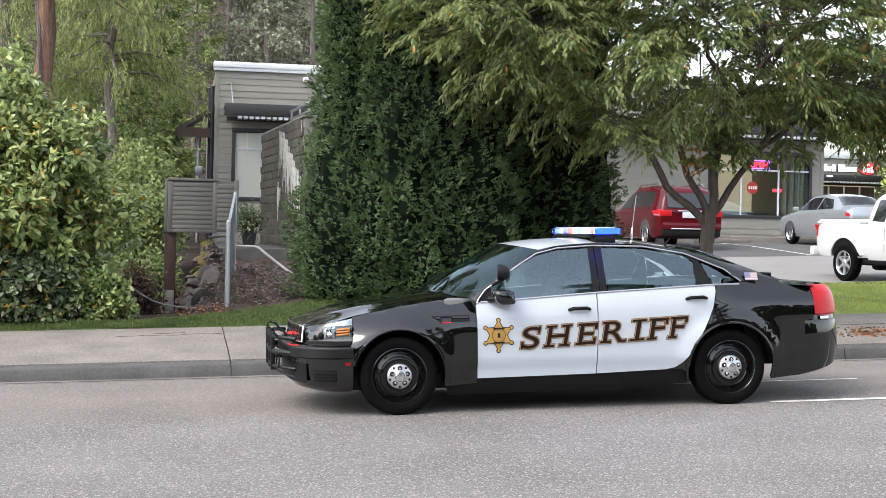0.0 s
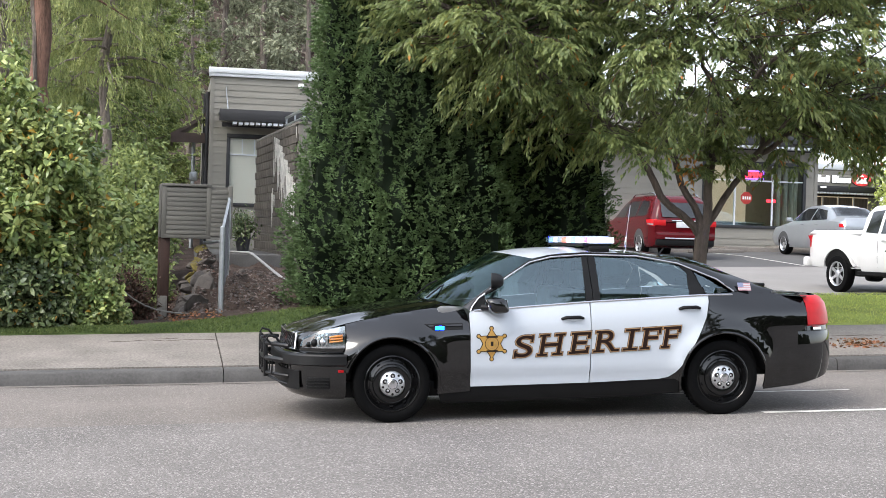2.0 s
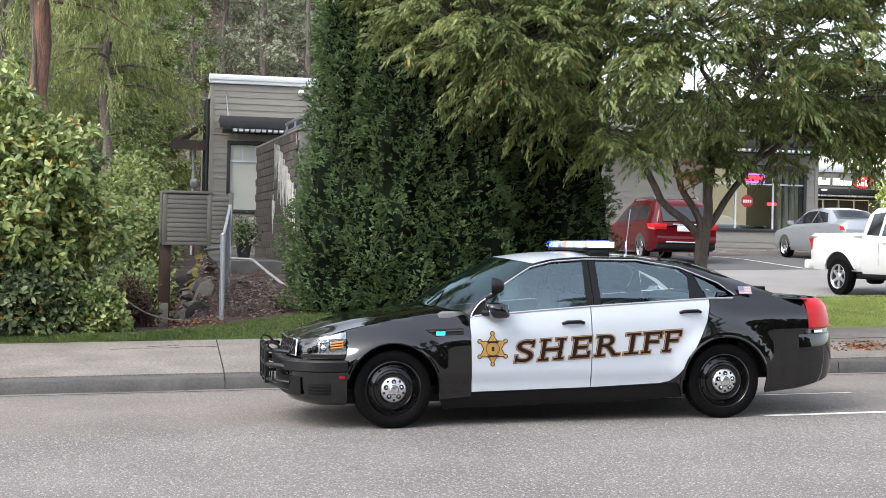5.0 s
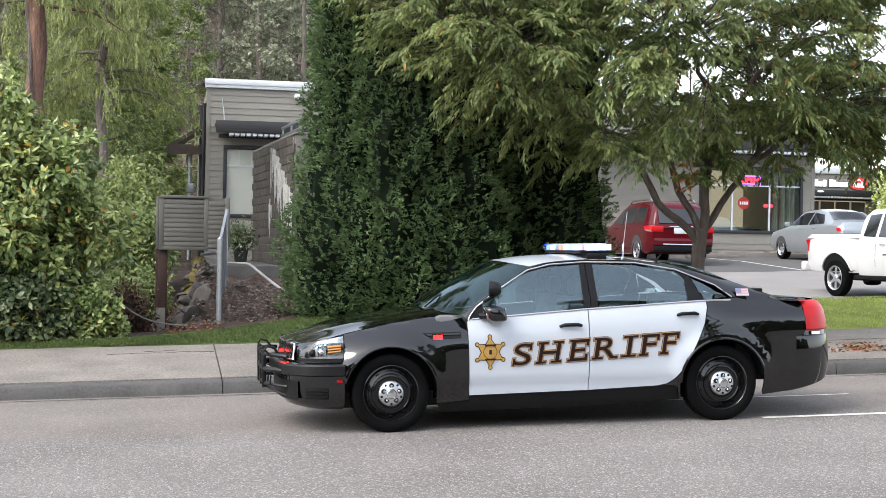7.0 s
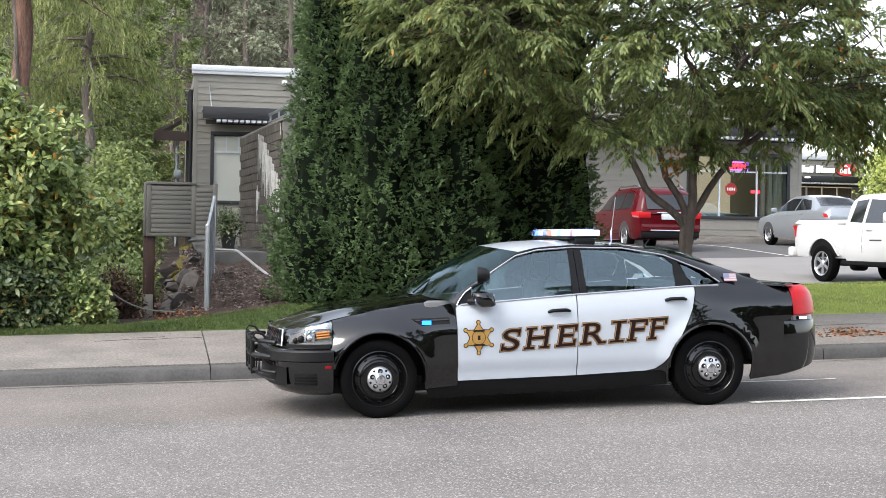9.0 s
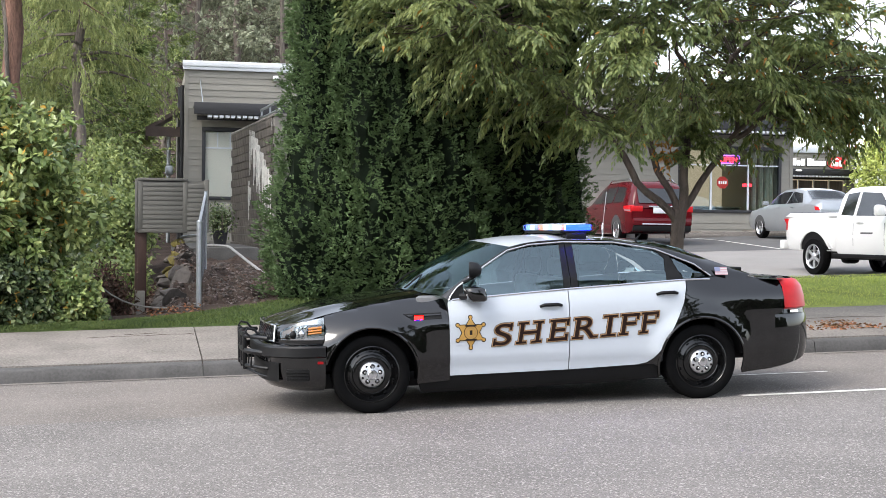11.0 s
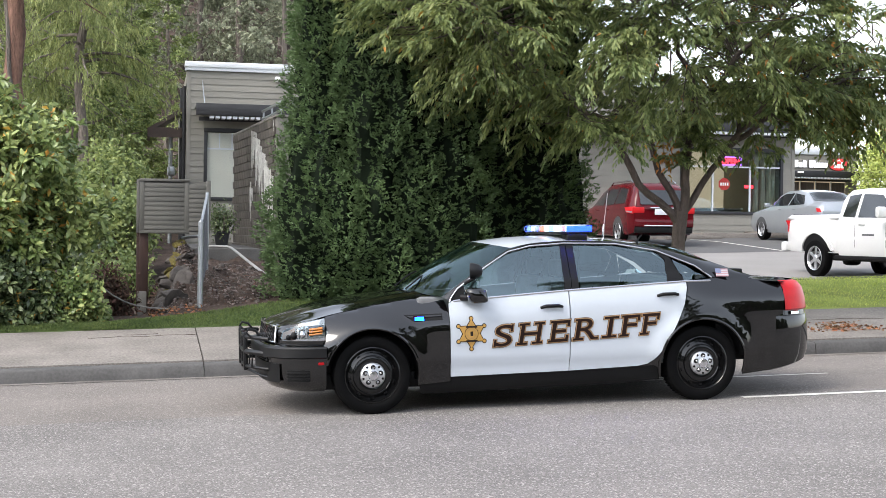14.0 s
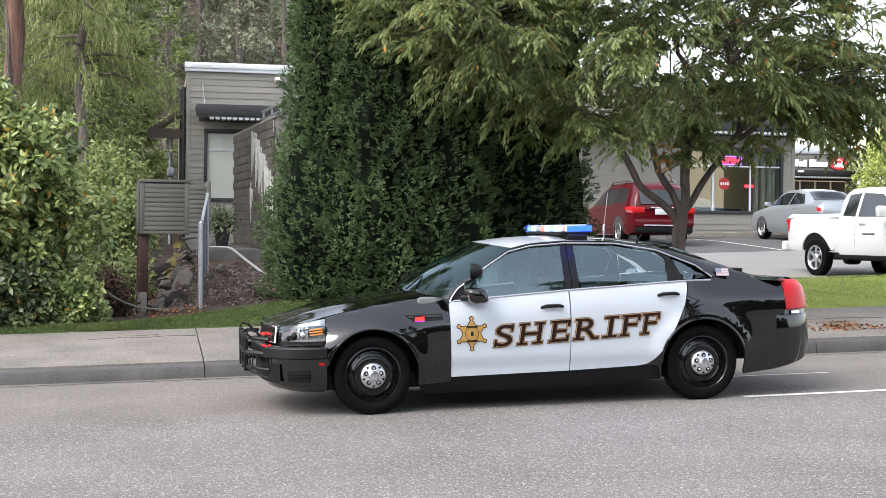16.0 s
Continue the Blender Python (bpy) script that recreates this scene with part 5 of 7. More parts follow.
    for a in (-0.08, 0.0, 0.08):
        part("tube", tube(bmesh.new(), [(-0.09, 0, a), (0, 0, a + 0.06), (0.09, 0, a)], 0.018, 6), "neon_green", g)
    # Plate behind the glass stands in for a stop sign's reflection.
    s = thing("stop_sign_reflection", "reflection of a red stop sign, built as a plate behind the window", "sign", Matrix.Translation((18.38, Y + 0.2, 3.3)) @ Matrix.Scale(0.7, 4))
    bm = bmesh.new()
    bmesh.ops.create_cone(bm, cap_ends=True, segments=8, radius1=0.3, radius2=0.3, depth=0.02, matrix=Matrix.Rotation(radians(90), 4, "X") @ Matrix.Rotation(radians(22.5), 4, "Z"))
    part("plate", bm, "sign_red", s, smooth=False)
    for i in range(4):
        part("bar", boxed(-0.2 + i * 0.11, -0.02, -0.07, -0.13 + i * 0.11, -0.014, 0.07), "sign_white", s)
    s2 = thing("small_neon", "small red neon sign deep in the shop", "sign", (20.3, Y + 2.5, 3.32))
    part("bar", boxed(-0.17, 0, -0.05, 0.17, 0.03, 0.05, bevel=0.02), "neon_red", s2)
    t = thing("counter", "pale shop counter behind the window", "counter", (18.6, Y + 2.0, 1.45))
    part("front", boxed(-1.2, 0, 0, 1.2, 0.6, 1.05, bevel=0.02), "grey_wood", t)
    part("top", boxed(-1.25, -0.05, 1.05, 1.25, 0.65, 1.1, bevel=0.01), "blind", t)
    # brown awning and pipes on the end wall
    aw = thing("side_awning", "small brown metal awning on the end wall", "awning")
    bm = bmesh.new()
    pr = [(0.99, 5.35), (-0.15, 4.62), (-0.15, 4.35), (-0.08, 4.35), (-0.08, 4.55), (0.99, 5.2)]
    a = [bm.verts.new((x, 42.6, z)) for x, z in pr]
    c = [bm.verts.new((x, 44.4, z)) for x, z in pr]
    for i in range(6):
        bm.faces.new((a[i], a[(i + 1) % 6], c[(i + 1) % 6], c[i]))
    bm.faces.new(a), bm.faces.new(c)
    bmesh.ops.recalc_face_normals(bm, faces=bm.faces)
    part("roof", bm, "brown_metal", aw, smooth=False)
    part("cheek", boxed(-0.12, 42.56, 4.36, 0.98, 42.6, 4.66), "brown_metal", aw)
    for x, y, r, k in ((0.93, 42.3, 0.05, "dark_trim"), (0.88, 42.9, 0.07, "dark_trim"), (0.55, 43.0, 0.06, "steel")):
        p = part("downpipe", tube(bmesh.new(), [(x, y, 1.0), (x, y, 5.9 if x > 0.6 else 4.4)], r, 8), k)
        tagged(p, "vertical drain pipe on the end wall", "pipe", "wall pipes")
    m = part("gas_meter", boxed(0.45, 42.85, 3.2, 0.7, 43.05, 3.5, bevel=0.06), "steel")
    tagged(m, "round grey meter fixed to a wall pipe", "meter")
    return b, [left, right]


shops, shop_holes = shop_building()


def corner_shop():
    """The shop wing further back: sided wall with a sign, ribbed canopy and lit windows."""
    b = thing("corner_shop", "further shop wing with grey siding and a ribbed dark canopy", "building", kind="structure")
    Y, X1 = 52.0, 28.5
    part("wall", boxed(20.8, Y, 0.8, X1, Y + 6, 5.0), "siding", b)
    for i in range(5):
        part("board", boxed(20.8, Y - 0.03, 4.12 + i * 0.17, X1 - 0.01, Y - 0.004, 4.283 + i * 0.17, bevel=0.004), "siding", b)
    part("parapet_cap", boxed(20.7, Y - 0.12, 4.98, X1 + 0.06, Y + 0.3, 5.24, bevel=0.02), "pale_metal", b, "pale metal parapet cap")
    part("canopy", boxed(20.9, Y - 1.1, 4.02, X1 + 0.3, Y - 1.0, 4.27, bevel=0.02), "dark_trim", b, "dark metal canopy")
    part("canopy_roof", boxed(20.9, Y - 1.0, 4.2, X1 + 0.3, Y - 0.035, 4.26), "dark_trim", b)
    ribs = bmesh.new()
    for i in range(30):
        box(ribs, 24.3 + i * 0.145, Y - 1.08, 3.96, 24.4 + i * 0.145, Y - 0.5, 4.015)
    tagged(part("soffit_ribs", ribs, "pale_metal", b), kind="stuff")
    part("head_trim", boxed(24.9, Y - 0.1, 3.9, 28.2, Y - 0.005, 3.99, bevel=0.01), "dark_trim", b)
    for i in range(4):
        x = 25.25 + i * 0.68
        w = part("window", boxed(x, Y - 0.06, 2.3, x + 0.66, Y - 0.005, 3.88), "lit_room", b)
        for k in range(2):
            part("pane", boxed(x + 0.03, Y - 0.075, 2.4 + 1.0 * k, x + 0.63, Y - 0.065, 3.35 + 0.5 * k), "dark_pane" if k == 0 else "curtain_dim", w)
        part("frame", boxed(x - 0.02, Y - 0.1, 2.3, x + 0.02, Y - 0.062, 3.9), "pale_metal", w)
        part("transom", boxed(x + 0.022, Y - 0.1, 3.35, x + 0.638, Y - 0.062, 3.39), "pale_metal", w)
        for dx, dz in ((0.18, 3.18), (0.44, 3.1)):
            bm = bmesh.new()
            bmesh.ops.create_icosphere(bm, subdivisions=2, radius=0.05, matrix=Matrix.Translation((x + dx, Y - 0.13, dz)))
            part("bulb", bm, "bulb", w)
    lamp = thing("canopy_lamp", "small white lamp under the canopy's edge", "lamp", (25.42, Y - 1.13, 4.2))
    part("shade", lathe(bmesh.new(), [(0.0001, -0.04), (0.1, -0.03), (0.14, 0.0), (0.1, 0.03), (0.0001, 0.03)], 16, Matrix.Rotation(radians(90), 4, "X")), "sign_white", lamp)
    s = thing("shop_sign", "white bar lettering with dark edges beside a red oval", "sign", Matrix.Translation((25.72, Y - 0.04, 4.6)))
    x = -0.1
    for w, h in ((0.2, 0.3), (0.16, 0.21), (0.16, 0.28), (0.0, 0), (0.19, 0.3), (0.08, 0.29), (0.15, 0.21), (0.15, 0.21), (0.16, 0.21)):
        if w:
            part("edge", boxed(x - 0.02, -0.03, -0.17, x + w + 0.02, 0.0, -0.13 + h, bevel=0.01), "dark_trim", s)
            part("bar", boxed(x, -0.07, -0.15, x + w, -0.03, -0.15 + h, bevel=0.01), "sign_white", s)
        x += (w or 0.07) + 0.025
    for r, y, k, nm in ((1.06, 0.0, "dark_trim", "oval_edge"), (1.0, -0.03, "sign_red", "oval")):
        bm = bmesh.new()
        lathe(bm, [(0.0001, -0.03), (0.97, -0.03), (1.0, -0.02), (1.0, 0.0)], 40)
        bmesh.ops.scale(bm, vec=(0.43 * r, 1, 0.25 * r), verts=bm.verts)
        bmesh.ops.translate(bm, vec=(x + 0.46, y, 0.0), verts=bm.verts)
        part(nm, bm, k, s)
    for i, h in enumerate((0.24, 0.17, 0.24)):
        part("bar", boxed(x + 0.22 + i * 0.17, -0.09, -0.15, x + 0.35 + i * 0.17, -0.062, -0.15 + h, bevel=0.01), "sign_white", s)
    part("flourish", tube(bmesh.new(), [(x + 0.4, -0.075, 0.13), (x + 0.46, -0.075, 0.19), (x + 0.52, -0.075, 0.13)], 0.018, 6), "sign_white", s)


corner_shop()


# ---- block wall, fence, board, bank ----
def block_wall():
    """A tall screen of split-face blocks that runs back from the hedge to the shops."""
    A, B = Vector((2.62, 30.0, 0)), Vector((2.1, 36.6, 0))
    w = thing("block_wall", "tall brown split-face block wall with pale lime runs", "wall",
              Matrix.Translation(A) @ Matrix.Rotation(math.atan2(A.x - B.x, B.y - A.y), 4, "Z"), kind="structure")
    z0, z1, L = 0.45, 4.05, (B - A).length
    part("core", boxed(0.02, 0, z0, 0.3, L, z1, bevel=0.005), "mortar", w)
    part("coping", boxed(-0.02, -0.02, z1, 0.34, L, z1 + 0.06, bevel=0.012), "mortar", w)
    variants = []
    for k in range(5):
        bm = boxed(0, 0.006, 0.006, 0.05, 0.394, 0.194, bevel=0.008)
        for v in bm.verts:
            if v.co.x < 0.02:
                v.co.x += 0.012 * noise.noise(v.co * 31 + Vector((k * 9, 0, 0)))
        me = bpy.data.meshes.new("block")
        bm.to_mesh(me)
        bm.free()
        me.materials.append(M["block"])
        variants.append(me)
    z, row = z0, 0
    while z + 0.2 <= z1 + 0.01:
        y = 0.2 if row % 2 else 0.0
        while y + 0.4 <= L:
            ob = new("block", variants[(row * 7 + int(y * 5)) % 5])
            ob.parent, ob.location = w, (-0.02, y, z)
            y += 0.4
        z += 0.2
        row += 1
    bm = bmesh.new()
    for i in range(44):
        y = 0.1 + 3.4 * (i * 0.618 % 1)
        zt = z1 - 0.05 - 1.5 * ((i * 0.377) % 1)
        h = 0.25 + 1.0 * ((i * 0.731) % 1)
        d = 0.01 + 0.016 * ((i * 0.511) % 1)
        pts = [(-0.024 - 0.004 * noise.noise((i, k, 0)), y + 0.03 * noise.noise((i * 1.3, k * 0.7, 2)), zt - h * k / 6) for k in range(7)]
        tube(bm, pts, [d * (1 - 0.1 * k) for k in range(7)], 5)
    tagged(part("lime_runs", bm, "lime", w), kind="stuff")
    r = thing("wall_screen", "blue-grey metal screen standing on the block wall", "screen", w.matrix_world @ Matrix.Translation((0.15, 0.2, z1 + 0.06)))
    for k in range(3):
        part("post", boxed(-0.02, k * 1.2, 0, 0.02, k * 1.2 + 0.04, 0.3), "steel", r)
    part("rail", boxed(-0.02, -0.1, 0.26, 0.02, 2.6, 0.32, bevel=0.01), "steel", r)
    part("rail", boxed(-0.02, -0.1, 0.08, 0.02, 2.6, 0.13, bevel=0.01), "steel", r)


block_wall()


def notice_board():
    t = thing("board_screen", "grey slatted screen box on rusty posts", "screen", (0, 0, 0))
    Y, x0, x1, xm, z0, z1 = 23.0, -0.19, 0.94, 0.53, 1.522, 2.395
    part("back_panel", boxed(x0 + 0.03, Y + 0.03, z0 + 0.02, x1 - 0.02, Y + 0.06, z1 - 0.02), "screen_paint", t)
    for x, y0 in ((x0, z0), (xm, z0), (x1 - 0.06, z0 - 0.0)):
        part("stile", boxed(x, Y - 0.02, y0, x + 0.075, Y + 0.08, z1 + (0.0 if x < 0.9 else -0.03), bevel=0.006), "screen_paint", t)
    part("top_rail", boxed(x0 - 0.01, Y - 0.03, z1 - 0.03, xm + 0.08, Y + 0.09, z1 + 0.015, bevel=0.006), "screen_paint", t)
    part("bottom_rail", boxed(x0, Y - 0.02, z0 - 0.01, xm + 0.08, Y + 0.07, z0 + 0.05, bevel=0.006), "screen_paint", t)
    part("side_panel", boxed(x0 - 0.05, Y + 0.02, z0, x0 - 0.005, Y + 0.7, z1, bevel=0.006), "screen_paint", t)
    for i in range(10):
        z = z0 + 0.056 + i * 0.077
        for a, b, d in ((x0 + 0.075, xm, 0.0), (xm + 0.075, x1 - 0.06, -0.02)):
            bm = boxed(a, Y - 0.015, z + d, b, Y + 0.02, z + 0.0745 + d, bevel=0.004)
            for v in bm.verts:
                v.co.y -= 0.007 * (1 - (v.co.z - z - d) / 0.0745)
            part("slat", bm, "screen_paint", t)
    part("post", boxed(x0 + 0.0, Y + 0.02, 0.0, x0 + 0.145, Y + 0.15, z0 + 0.1, bevel=0.01), "rust_wood", t, "rusty brown post")
    part("post_sleeve", boxed(x0 - 0.03, Y - 0.0, -0.25, x0 + 0.125, Y + 0.18, 0.56, bevel=0.01), "grey_wood", t, "grey sleeve round the foot of the post")
    part("post", boxed(x0 - 0.05, Y + 0.62, 0.1, x0 + 0.05, Y + 0.72, z0 + 0.1, bevel=0.01), "rust_wood", t)
    part("brace", tube(bmesh.new(), [(0.5, Y + 0.2, 1.44), (0.9, Y - 0.05, 1.5)], 0.025, 8), "steel", t)
    f = thing("chain_link_fence", "short galvanised chain link fence with post and rail", "fence", (0, 0, 0))
    P0, P1 = Vector((0.71, 20.3, 0.44)), Vector((0.885, 22.6, 0.78))
    part("post", tube(bmesh.new(), [P0 - Vector((0, 0, 0.2)), P0 + Vector((0, 0, 1.26))], 0.042, 12), "steel", f)
    part("post", tube(bmesh.new(), [P1 - Vector((0, 0, 0.2)), P1 + Vector((0, 0, 1.42))], 0.03, 10), "steel", f)
    part("post_cap", tube(bmesh.new(), [P0 + Vector((0, 0, 1.25)), P0 + Vector((0, 0, 1.28))], [0.045, 0.02], 12), "steel", f)
    a, b = P0 + Vector((0, 0, 1.24)), P1 + Vector((0, 0, 1.39))
    part("top_rail", tube(bmesh.new(), [a, b], 0.022, 8), "steel", f)
    wires = bmesh.new()
    n = 34
    for i in range(-14, n):
        for s in (0, 1):
            p0 = P0.lerp(P1, min(max(i / n, 0), 1)) + Vector((0, 0, 0.05))
            j = i + 14
            t0, t1 = max(i, 0) / n, min(j, n) / n
            h0, h1 = (max(i, 0) - i) / 14, (min(j, n) - i) / 14
            if s:
                h0, h1 = 1 - h0, 1 - h1
            lo = lambda t, h: P0.lerp(P1, t) + Vector((0, 0, 0.05 + h * (1.18 + 0.15 * t)))
            tube(wires, [lo(t0, h0), lo(t1, h1)], 0.003, 4)
    tagged(part("wire_mesh", wires, "wire_grey", f), kind="stuff")
    p = part("handrail_pipe", tube(bmesh.new(), [(1.0, 28.9, 1.24), (1.53, 28.4, 1.238), (1.59, 28.0, 1.22), (1.79, 26.0, 1.0), (1.99, 24.0, 0.79)], 0.026, 10), "pipe_grey")
    tagged(p, "pale drain pipe laid along the wall's foot", "pipe")
    c = part("slack_cable", tube(bmesh.new(), [(-0.82, 19.8, 0.92), (-0.67, 19.9, 0.76), (-0.52, 20, 0.637), (-0.36, 20, 0.55), (-0.2, 20, 0.494), (0.0, 20.1, 0.455), (0.19, 20.2, 0.437), (0.45, 20.25, 0.44), (0.68, 20.3, 0.5)], 0.012, 6), "grey_wood")
    tagged(c, "slack pale rope strung over the ditch", "rope")


notice_board()


def stone(rad, seed, flat=0.6):
    bm = bmesh.new()
    bmesh.ops.create_icosphere(bm, subdivisions=2, radius=rad)
    for v in bm.verts:
        v.co *= 1 + 0.5 * noise.noise(v.co / rad * 1.1 + Vector((seed * 3.7, 0, 0)))
        v.co.z *= flat
    me = bpy.data.meshes.new("stone")
    bm.to_mesh(me)
    bm.free()
    return me


def bank_z(x, y):
    path = lin(y, [19.9, 20.5, 21.2, 23, 25, 29], [0.34, 0.52, 0.68, 0.76, 0.84, 0.92])
    mound = 0.55 * math.exp(-((x - 0.52) / 0.36) ** 2 - ((y - 22.9) / 1.15) ** 2)
    s = min(max((x + 0.02 - 0.03 * (y - 20)) / 0.36, 0), 1)
    rough = 0.10 * noise.noise((x * 2.4, y * 1.7, 0)) + 0.07 * abs(noise.noise((x * 6, y * 4, 1))) + 0.025 * noise.noise((x * 19, y * 15, 2))
    drop = 0.14 * min(max((x - 1.3) / 0.4, 0), 1) * min(max((22 - y) / 2, 0), 1)
    return -0.3 - drop + (path + mound + 0.3) * s ** 0.75 + rough * (0.3 + s)


def bank():
    """The stony bank between fence, screen and wall."""
    t = thing("stony_bank", "stony soil bank with boulders, moss and loose gravel", "bank", kind="structure")
    bm = bmesh.new()
    nx, ny = 80, 150
    grid = [[bm.verts.new((-0.3 + 2.4 * i / nx, 19.95 + 9.1 * j / ny, bank_z(-0.3 + 2.4 * i / nx, 19.95 + 9.1 * j / ny))) for i in range(nx + 1)] for j in range(ny + 1)]
    for a, b in zip(grid, grid[1:]):
        for i in range(nx):
            bm.faces.new((a[i], a[i + 1], b[i + 1], b[i]))
    part("soil", bm, "soil", t)
    forms = [stone(1.0, k, 0.7) for k in range(6)]
    for f in forms:
        f.materials.append(M["rock"])
    r = random.Random(3)
    for i in range(290):
        x, y = r.uniform(0.15, 1.75), 20.1 + 5.5 * r.random() ** 1.2
        size = 0.014 + 0.04 * r.random() ** 3
        if i < 16:
            # bedrock slabs on the steep side of the mound
            x, y, size = r.uniform(0.12, 0.5), 20.7 + 0.16 * i, r.uniform(0.1, 0.2)
        ob = new("stone", forms[i % 6])
        ob.parent = t
        ob.matrix_basis = pose(x, y, bank_z(x, y) - 0.25 * size, r.uniform(-30, 50), r.uniform(-60, 10), r.uniform(0, 360)) @ Matrix.Scale(size, 4) @ Matrix.Diagonal((1.5, 1.0, 0.7, 1))
    # gravel and crumbs of rock
    base = bmesh.new()
    bmesh.ops.create_icosphere(base, subdivisions=1, radius=1.0)
    V = np.array([v.co[:] for v in base.verts])
    F = np.array([[v.index for v in f.verts] for f in base.faces])
    base.free()
    n = 3200
    x = rng.uniform(0.0, 1.85, n)
    y = 20.05 + 6.5 * rng.uniform(0, 1, n) ** 1.3
    size = 0.008 + 0.02 * rng.uniform(0, 1, n) ** 3
    C = np.array([(a, b, bank_z(a, b)) for a, b in zip(x, y)])
    W = C[:, None, :] + (V[None] * (1 + 0.35 * rng.normal(size=(n, 12, 1)))) * size[:, None, None] * np.array([1.2, 1.2, 0.8])
    me = bpy.data.meshes.new("gravel")
    me.from_pydata(W.reshape(-1, 3).tolist(), [], (F[None] + 12 * np.arange(n)[:, None, None]).reshape(-1, 3).tolist())
    tagged(part("gravel", me, "gravel", t, smooth=False), kind="stuff")
    P = np.array([(a, b, bank_z(a, b) + 0.012) for a, b in zip(rng.uniform(-0.1, 1.7, 800), 20.1 + 5 * rng.uniform(0, 1, 800) ** 1.3)])
    tagged(part("dead_leaves", leaf_mesh("dead_leaves", P, unit(800) * np.array([1, 1, 0.3]), rng.uniform(0.03, 0.055, 800), 0.025, 0.05, 0.2), "leaf_mould", t, smooth=False), kind="stuff")
    for i in range(8):
        ob = new("moss_cushion", forms[i % 6].copy())
        ob.data.materials.clear()
        ob.data.materials.append(M["moss"])
        ob.parent = t
        x, y = 0.3 + 0.05 * (i % 4), 21.9 + 0.17 * i
        ob.matrix_basis = pose(x, y, bank_z(x, y) - 0.01, 0, -25, 60 * i) @ Matrix.Scale(0.1 + 0.012 * (i % 3), 4) @ Matrix.Diagonal((1.3, 1.0, 0.5, 1))
        ob["label"] = "yellow-green moss"


bank()


# ---- hedge of columnar conifers ----
def thuja(x, y, height, radius, count, seed, label, shape=(0.7, 0.88, 1.0, 0.96, 0.91, 0.68, 0.42, 0.05)):
    z0 = ground_z(x, y) - 0.03
    t = thing("hedge_conifer", label, "hedge shrub", (x, y, z0), "hedge row")
    part("trunk", tube(bmesh.new(), [(0, 0, 0), (0.02, 0, height * 0.5), (0, 0.02, height * 0.92)], [0.09, 0.06, 0.015], 8), "bark", t)

    def rad(z, a):
        f = z / height
        env = np.interp(f, [0, 0.03, 0.12, 0.2, 0.3, 0.65, 0.88, 1.0], shape)
        lump = 0.12 * np.sin(a * 5 + seed + z * 1.9) + 0.1 * np.sin(a * 9 - z * 3.1 + seed * 2) + 0.07 * np.sin(z * 7.3 + a * 3 + seed) + 0.06 * np.sin(z * 17 + a * 7 + seed) * np.sin(a * 19 - z * 4)
        return radius * env * (1 + lump * 1.1)
    # Near-black core gives the gaps between plumes their shade by colour.
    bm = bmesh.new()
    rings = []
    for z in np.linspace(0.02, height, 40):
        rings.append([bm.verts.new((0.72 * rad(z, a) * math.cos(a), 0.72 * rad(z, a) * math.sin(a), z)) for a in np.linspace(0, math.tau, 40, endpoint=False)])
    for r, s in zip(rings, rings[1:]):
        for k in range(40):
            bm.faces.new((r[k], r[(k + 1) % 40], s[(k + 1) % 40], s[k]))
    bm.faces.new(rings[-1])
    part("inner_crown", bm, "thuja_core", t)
    # flat plumes of small scales, layered outwards in lumps with dark gaps between
    tufts = count
    z = height * rng.uniform(0.0, 1, tufts) ** 1.12
    a = rng.uniform(0, math.tau, tufts)
    arcs = a * radius
    lump = np.sin(arcs * 12 + 1.9 * np.sin(z * 3.3 + seed)) + np.sin(z * 9.0 + 2.4 * np.sin(arcs * 4.6 - seed) + seed) + 0.55 * np.sin(arcs * 27 + z * 14) + 0.2 * rng.normal(size=tufts)
    keep = lump > -1.5
    z, a, lump = z[keep], a[keep], lump[keep]
    tufts = len(z)
    r = rad(z, a) * rng.uniform(0.9, 0.95, tufts) + 0.05 * lump
    C = np.stack([r * np.cos(a), r * np.sin(a), z], 1)
    out = np.stack([np.cos(a), np.sin(a), np.zeros(tufts)], 1)
    A = out * rng.uniform(0.5, 1.0, (tufts, 1)) + np.array([0, 0, 0.55]) + 0.5 * unit(tufts)
    P, D, L, W = fronds(C - 0.05 * out, A, rng.uniform(0.08, 0.15, tufts), 11, 0.053, 0.0225, 0.95, 0.1)
    part("crown", leaf_mesh("crown", P, D, L, W, 0.12, 0.1), "thuja", t, smooth=False)


for i, (x, y, h, r, c) in enumerate(((2.67, 20.8, 8.2, 0.9, 11600), (3.4, 20.45, 9.2, 0.92, 12800), (4.2, 20.5, 9.2, 0.92, 11600), (5.1, 21.35, 7.2, 0.85, 4400), (5.95, 21.4, 6.6, 0.78, 4000), (6.55, 21.9, 6.0, 0.62, 3200))):
    thuja(x, y, h, r, c, i * 1.7, "tall dense dark green columnar hedge conifer", *(((0.95, 1.1, 1.17, 1.03, 0.74, 0.68, 0.45, 0.05),) if i == 0 else ()))


